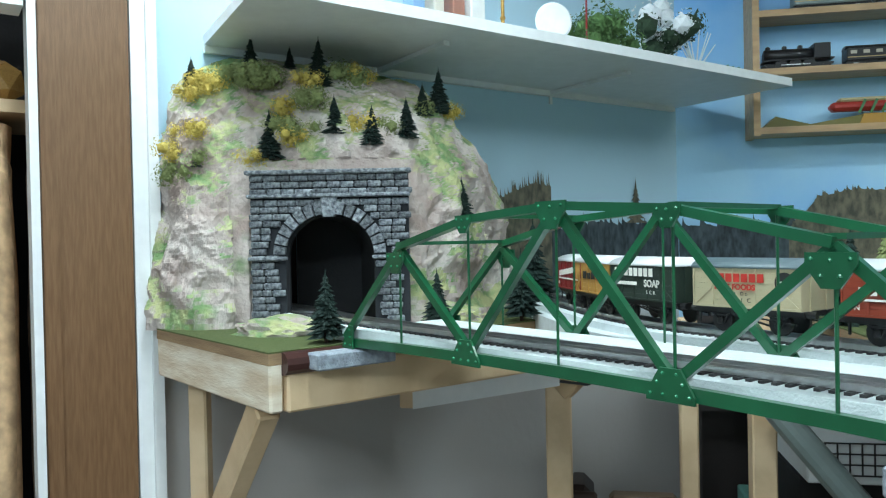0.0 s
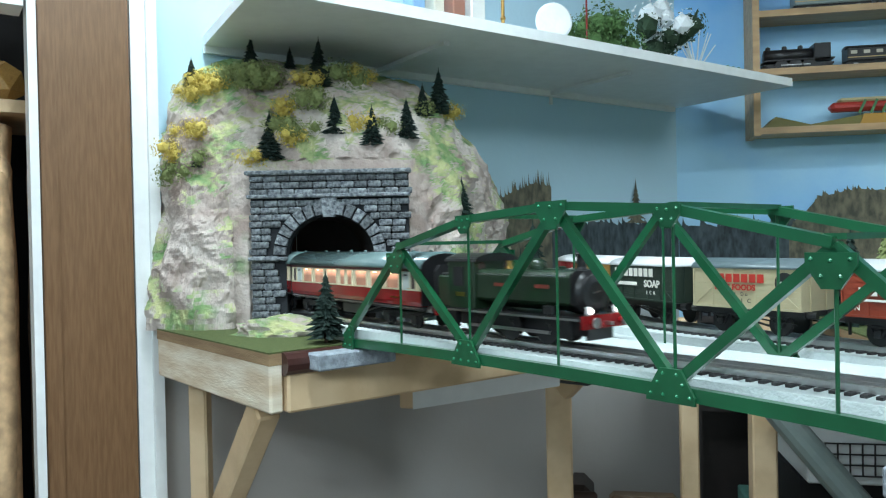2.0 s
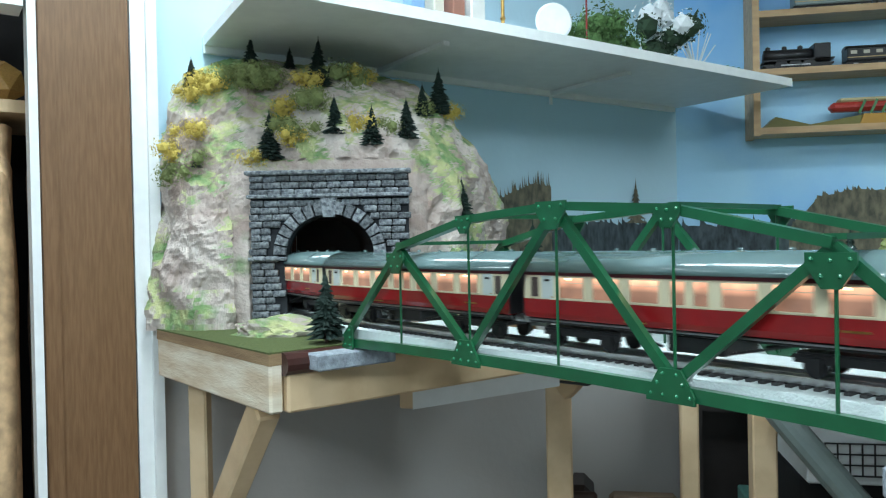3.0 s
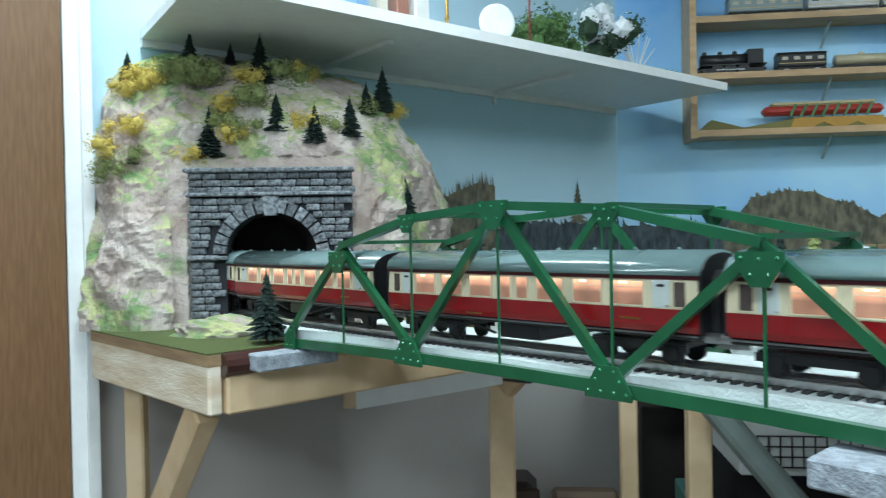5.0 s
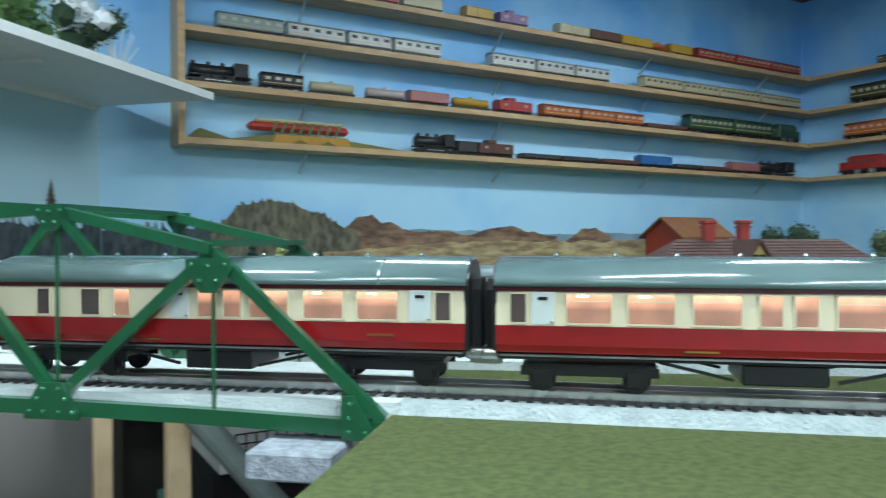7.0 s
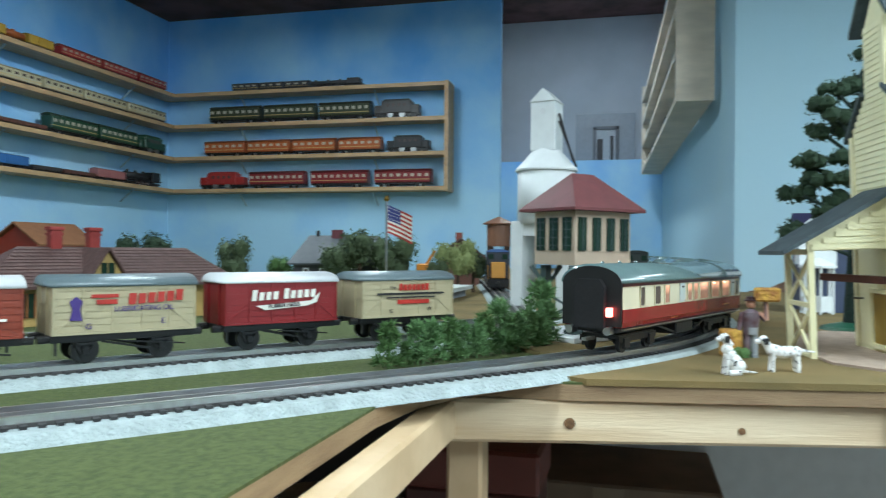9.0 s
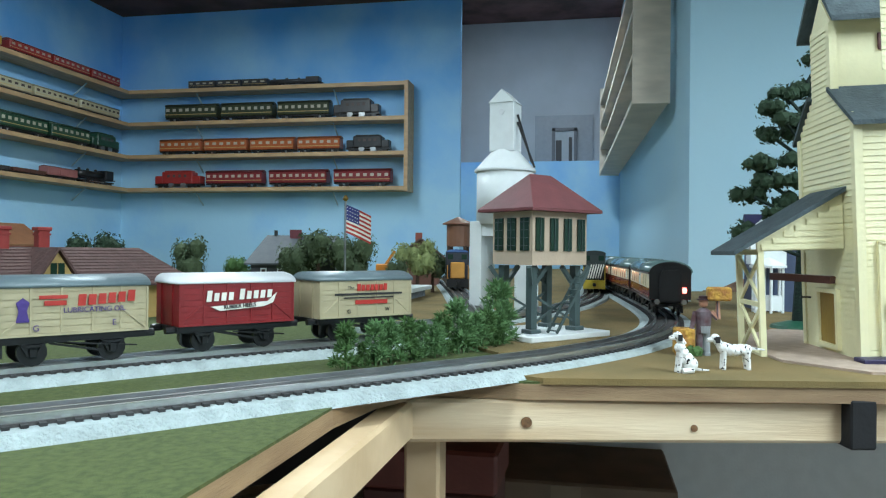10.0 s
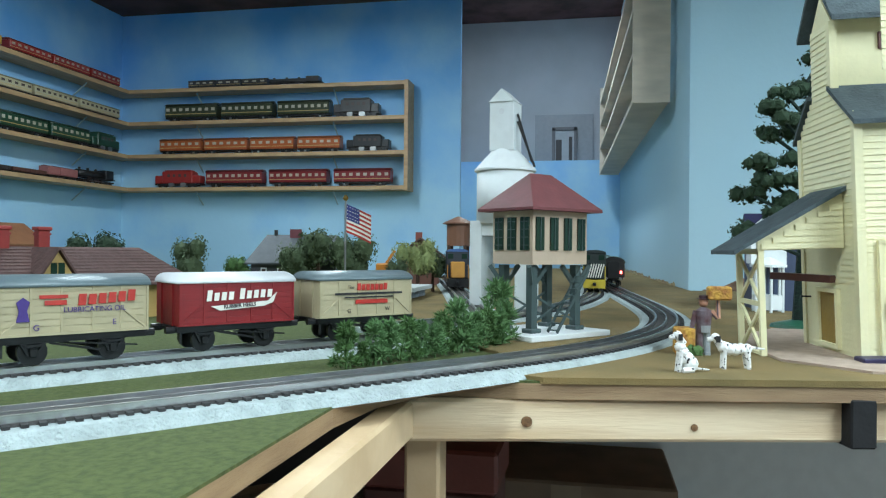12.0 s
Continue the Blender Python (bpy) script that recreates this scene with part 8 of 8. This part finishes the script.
# white platform behind the siding
thing("white_platform", bx(1.95, 0.50, TZ + 0.028, 0.22, 0.12, 0.01), M_LIGHT, "white platform slab beside the far track", "platform", m=G)
thing("platform_base", bx(1.95, 0.50, TZ + 0.0115, 0.18, 0.09, 0.022), M_GREYFOAM, "grey base under the white platform", "platform", m=G)


# ---- below the tables ----
thing("storage_carton", bx(0.575, 1.63, 0.745, 0.40, 0.35, 0.115, bevel=0.003), M_LIGHT, "white carton with a printed dark grid under the table", "box")
gr = root("printed_grid", "dark printed grid on the white carton", "print", m=Matrix.Translation((0.40, 1.4535, 0.70)))
for k in range(10):
    part("line", bx(0.005 + k * 0.02, 0, 0.032, 0.0025, 0.002, 0.058), I_BLACK, gr)
for k in range(4):
    part("line", bx(0.095, -0.0005, 0.004 + k * 0.0187, 0.183, 0.002, 0.0025), I_BLACK, gr)
thing("carton_stand", bx(0.60, 1.66, 0.2935, 0.46, 0.36, 0.787), M_MATTBLACK, "dark storage unit standing under the table", "cabinet")
bm = rod(bmesh.new(), (0.30, 1.35, 0.84), (1.008, 0.686, FLOOR + 0.02), 0.022, 14)
thing("grey_pipe", bm, plain("grey_pipe_paint", (0.16, 0.20, 0.19), rough=0.3), "grey pipe leaning under the table", "pipe")
thing("teal_box", bx(0.40, 1.72, 0.24, 0.16, 0.12, 0.68, bevel=0.003), plain("teal_box_paint", (0.10, 0.25, 0.21)), "teal box standing under the far board", "box")
rk = root("storage_rack", "dark storage rack under the far board", "rack")
rack_paint = plain("dark_rack", (0.030, 0.024, 0.022))
part("back_panel", bx(0.56, 2.01, 0.42, 0.62, 0.01, 1.04), rack_paint, rk)
for x in (0.256, 0.56, 0.864):
    part("upright", bx(x, 1.95, 0.42, 0.02, 0.10, 1.04), rack_paint, rk)
for z in (0.15, 0.45, 0.72, 0.93):
    part("shelf", bx(0.408, 1.95, z, 0.284, 0.10, 0.015), rack_paint, rk)
    part("shelf", bx(0.712, 1.95, z, 0.284, 0.10, 0.015), rack_paint, rk)
thing("brown_case", bx(0.12, 1.78, 0.225, 0.15, 0.05, 0.65, bevel=0.01), plain("brown_case_leather", (0.17, 0.11, 0.065)), "brown case leaning against the wall under the board", "case", m=None)
bag = root("leather_bag", "dark brown bag standing under the board", "bag")
part("body", bx(-0.02, 1.62, 0.265, 0.06, 0.12, 0.73, bevel=0.02), plain("dark_leather", (0.035, 0.018, 0.012)), bag)
part("flap", bx(-0.018, 1.555, 0.60, 0.066, 0.012, 0.05, bevel=0.005), plain("dark_leather", (0.05, 0.025, 0.016)), bag)
ct = root("carton", "brown cardboard cartons stacked under the table", "box", m=Matrix.Translation((1.50, 0.05, 0)))
card = mat("cardboard", (0.20, 0.14, 0.095), 0.85, var=0.2, scale=9)
for z0, z1 in ((FLOOR, 0.32), (0.322, 0.74)):
    b_ = part("carton_body", bx(0, 0, (z0 + z1) / 2, 0.36, 0.36, z1 - z0, bevel=0.004), card, ct)
    part("tape", bx(-0.181, 0, (z0 + z1) / 2, 0.002, 0.05, z1 - z0 - 0.01), plain("brown_tape_strip", (0.26, 0.19, 0.12), rough=0.3), b_)
    part("grip_hole", bx(-0.1815, -0.11, z1 - 0.08, 0.003, 0.03, 0.05, bevel=0.004), M_MATTBLACK, b_)
thing("dark_cabinet", bx(2.1, 0.7, 0.4, 0.5, 1.0, 1.0, bevel=0.004), plain("dark_cabinet_paint", (0.03, 0.025, 0.025)), "dark cabinet standing under the layout board", "cabinet")
thing("metal_bin", lathe(bmesh.new(), [(0.15, FLOOR), (0.16, 0.76), (0.17, 0.77), (0.165, 0.78), (0.15, 0.775)], 28, Matrix.Translation((0.95, 0.38, 0))), M_STEEL, "round metal bin under the layout board", "bin")
# red lowered towards black: the dark under the board is in its colour
rb = root("red_box", "red box with lid, darkened to sink into the dark under the board", "box", m=Matrix.Translation((0.98, 0.20, 0)))
part("body", bx(0, 0, 0.37, 0.12, 0.16, 0.94, bevel=0.004), plain("red_card", (0.10, 0.035, 0.03)), rb)
part("lid", bx(0, 0, 0.865, 0.128, 0.168, 0.05, bevel=0.004), plain("red_card_lid", (0.16, 0.04, 0.03)), rb)
# plain panel that stands in for the pale wall below the board
thing("pale_wall_panel", bx(1.6, -0.62, 0.38, 0.04, 1.5, 0.96), M_LIGHT, "pale panel standing in for the wall under the layout board", "panel")
bm = bmesh.new()
for a_, b_ in (((-0.06, 1.335, 0.885), (0.0, 1.34, 0.878)), ((0.0, 1.34, 0.878), (0.04, 1.35, 0.9)), ((0.04, 1.35, 0.9), (0.10, 1.3, 0.975))):
    rod(bm, a_, b_, 0.0025, 6)
thing("cable", bm, M_BLACK, "thin black cable hanging under the board", "cable")
# brown roll along the hill board's edge
thing("edge_roll", rod(bmesh.new(), (LF.x + 0.012, LF.y + 0.012, 0.985), (LF.x + 0.075, LF.y + 0.085, 0.985), 0.014, 12), plain("brown_tape", (0.055, 0.022, 0.018), rough=0.3), "dark brown taped roll along the hill board's edge", "edge roll")

# ceiling lights
for lx, ly, lr, lp in LAMPS:
    cl = root("ceiling_light", "white fluorescent batten fixed to the ceiling", "ceiling light", "ceiling lights", pose(lx, ly, CEIL if lx < 3 else HIGH, 0, 0, lr))
    part("housing", bx(0, 0, -0.025, 1.24, 0.13, 0.05, bevel=0.004), M_WHITE, cl)
    for y in (-0.03, 0.03):
        part("tube", rod(bmesh.new(), (-0.59, y, -0.060), (0.59, y, -0.060), 0.009, 10), mat("glowing_tube", (1, 1, 1), 0.5, bump=0, glow=(0.90, 1.0, 1.03), strength=12), cl)


# ---- sleepers ----
tie_mesh = put(bx(0, 0, 0, 0.0042, 0.052, 0.003), "sleeper", M_TIE)
for tr, (T, s0, s1) in TRACKS:
    near = []
    far = bmesh.new()
    k = 0
    s = s0 + 0.02
    while s < s1 - 0.02:
        p = along(T, s)
        q = along(T, s + 0.008) - along(T, s - 0.008)
        m = pose(p.x, p.y, RAILZ - 0.0062, 0, 0, math.degrees(math.atan2(q.y, q.x)))
        if p.x < 0.9 and p.y < 1.4 and len(near) < 190 and T is not T3:
            near.append(share("sleeper", tie_mesh, tr, m))
        else:
            box(far, 0, 0, 0, 0.0042, 0.052, 0.003, m=m)
        s += 0.0098
    o = part("sleeper_run", far, M_TIE, tr)
    o["kind"] = "stuff"


# ---- what moves ----
SPEED = 0.5


def front_at(t):
    """How far the train's front has come along the line, with its slight unevenness of speed."""
    drift = float(np.interp(t, [0, 1.5, 2.5, 3.7, 5.0, 6.0, 7.0, 12.0], [-0.004, 0.0, 0.013, 0.020, 0.024, 0.012, -0.002, -0.002]))
    return S0 + 0.125 + SPEED * (t - 1.5) + drift


def motions():
    for ob, back_, half in TRAIN:
        rows_ = []
        for k in range(49):
            t = k * 0.25
            s_ = front_at(t) - back_
            a_, b_ = along(T1, s_ - half), along(T1, s_ + half)
            c_ = (a_ + b_) / 2
            d_ = b_ - a_
            rows_.append((t, pose(c_.x, c_.y, RAILZ, 0, 0, math.degrees(math.atan2(d_.y, d_.x)))))
        walk(ob, rows_)


motions()
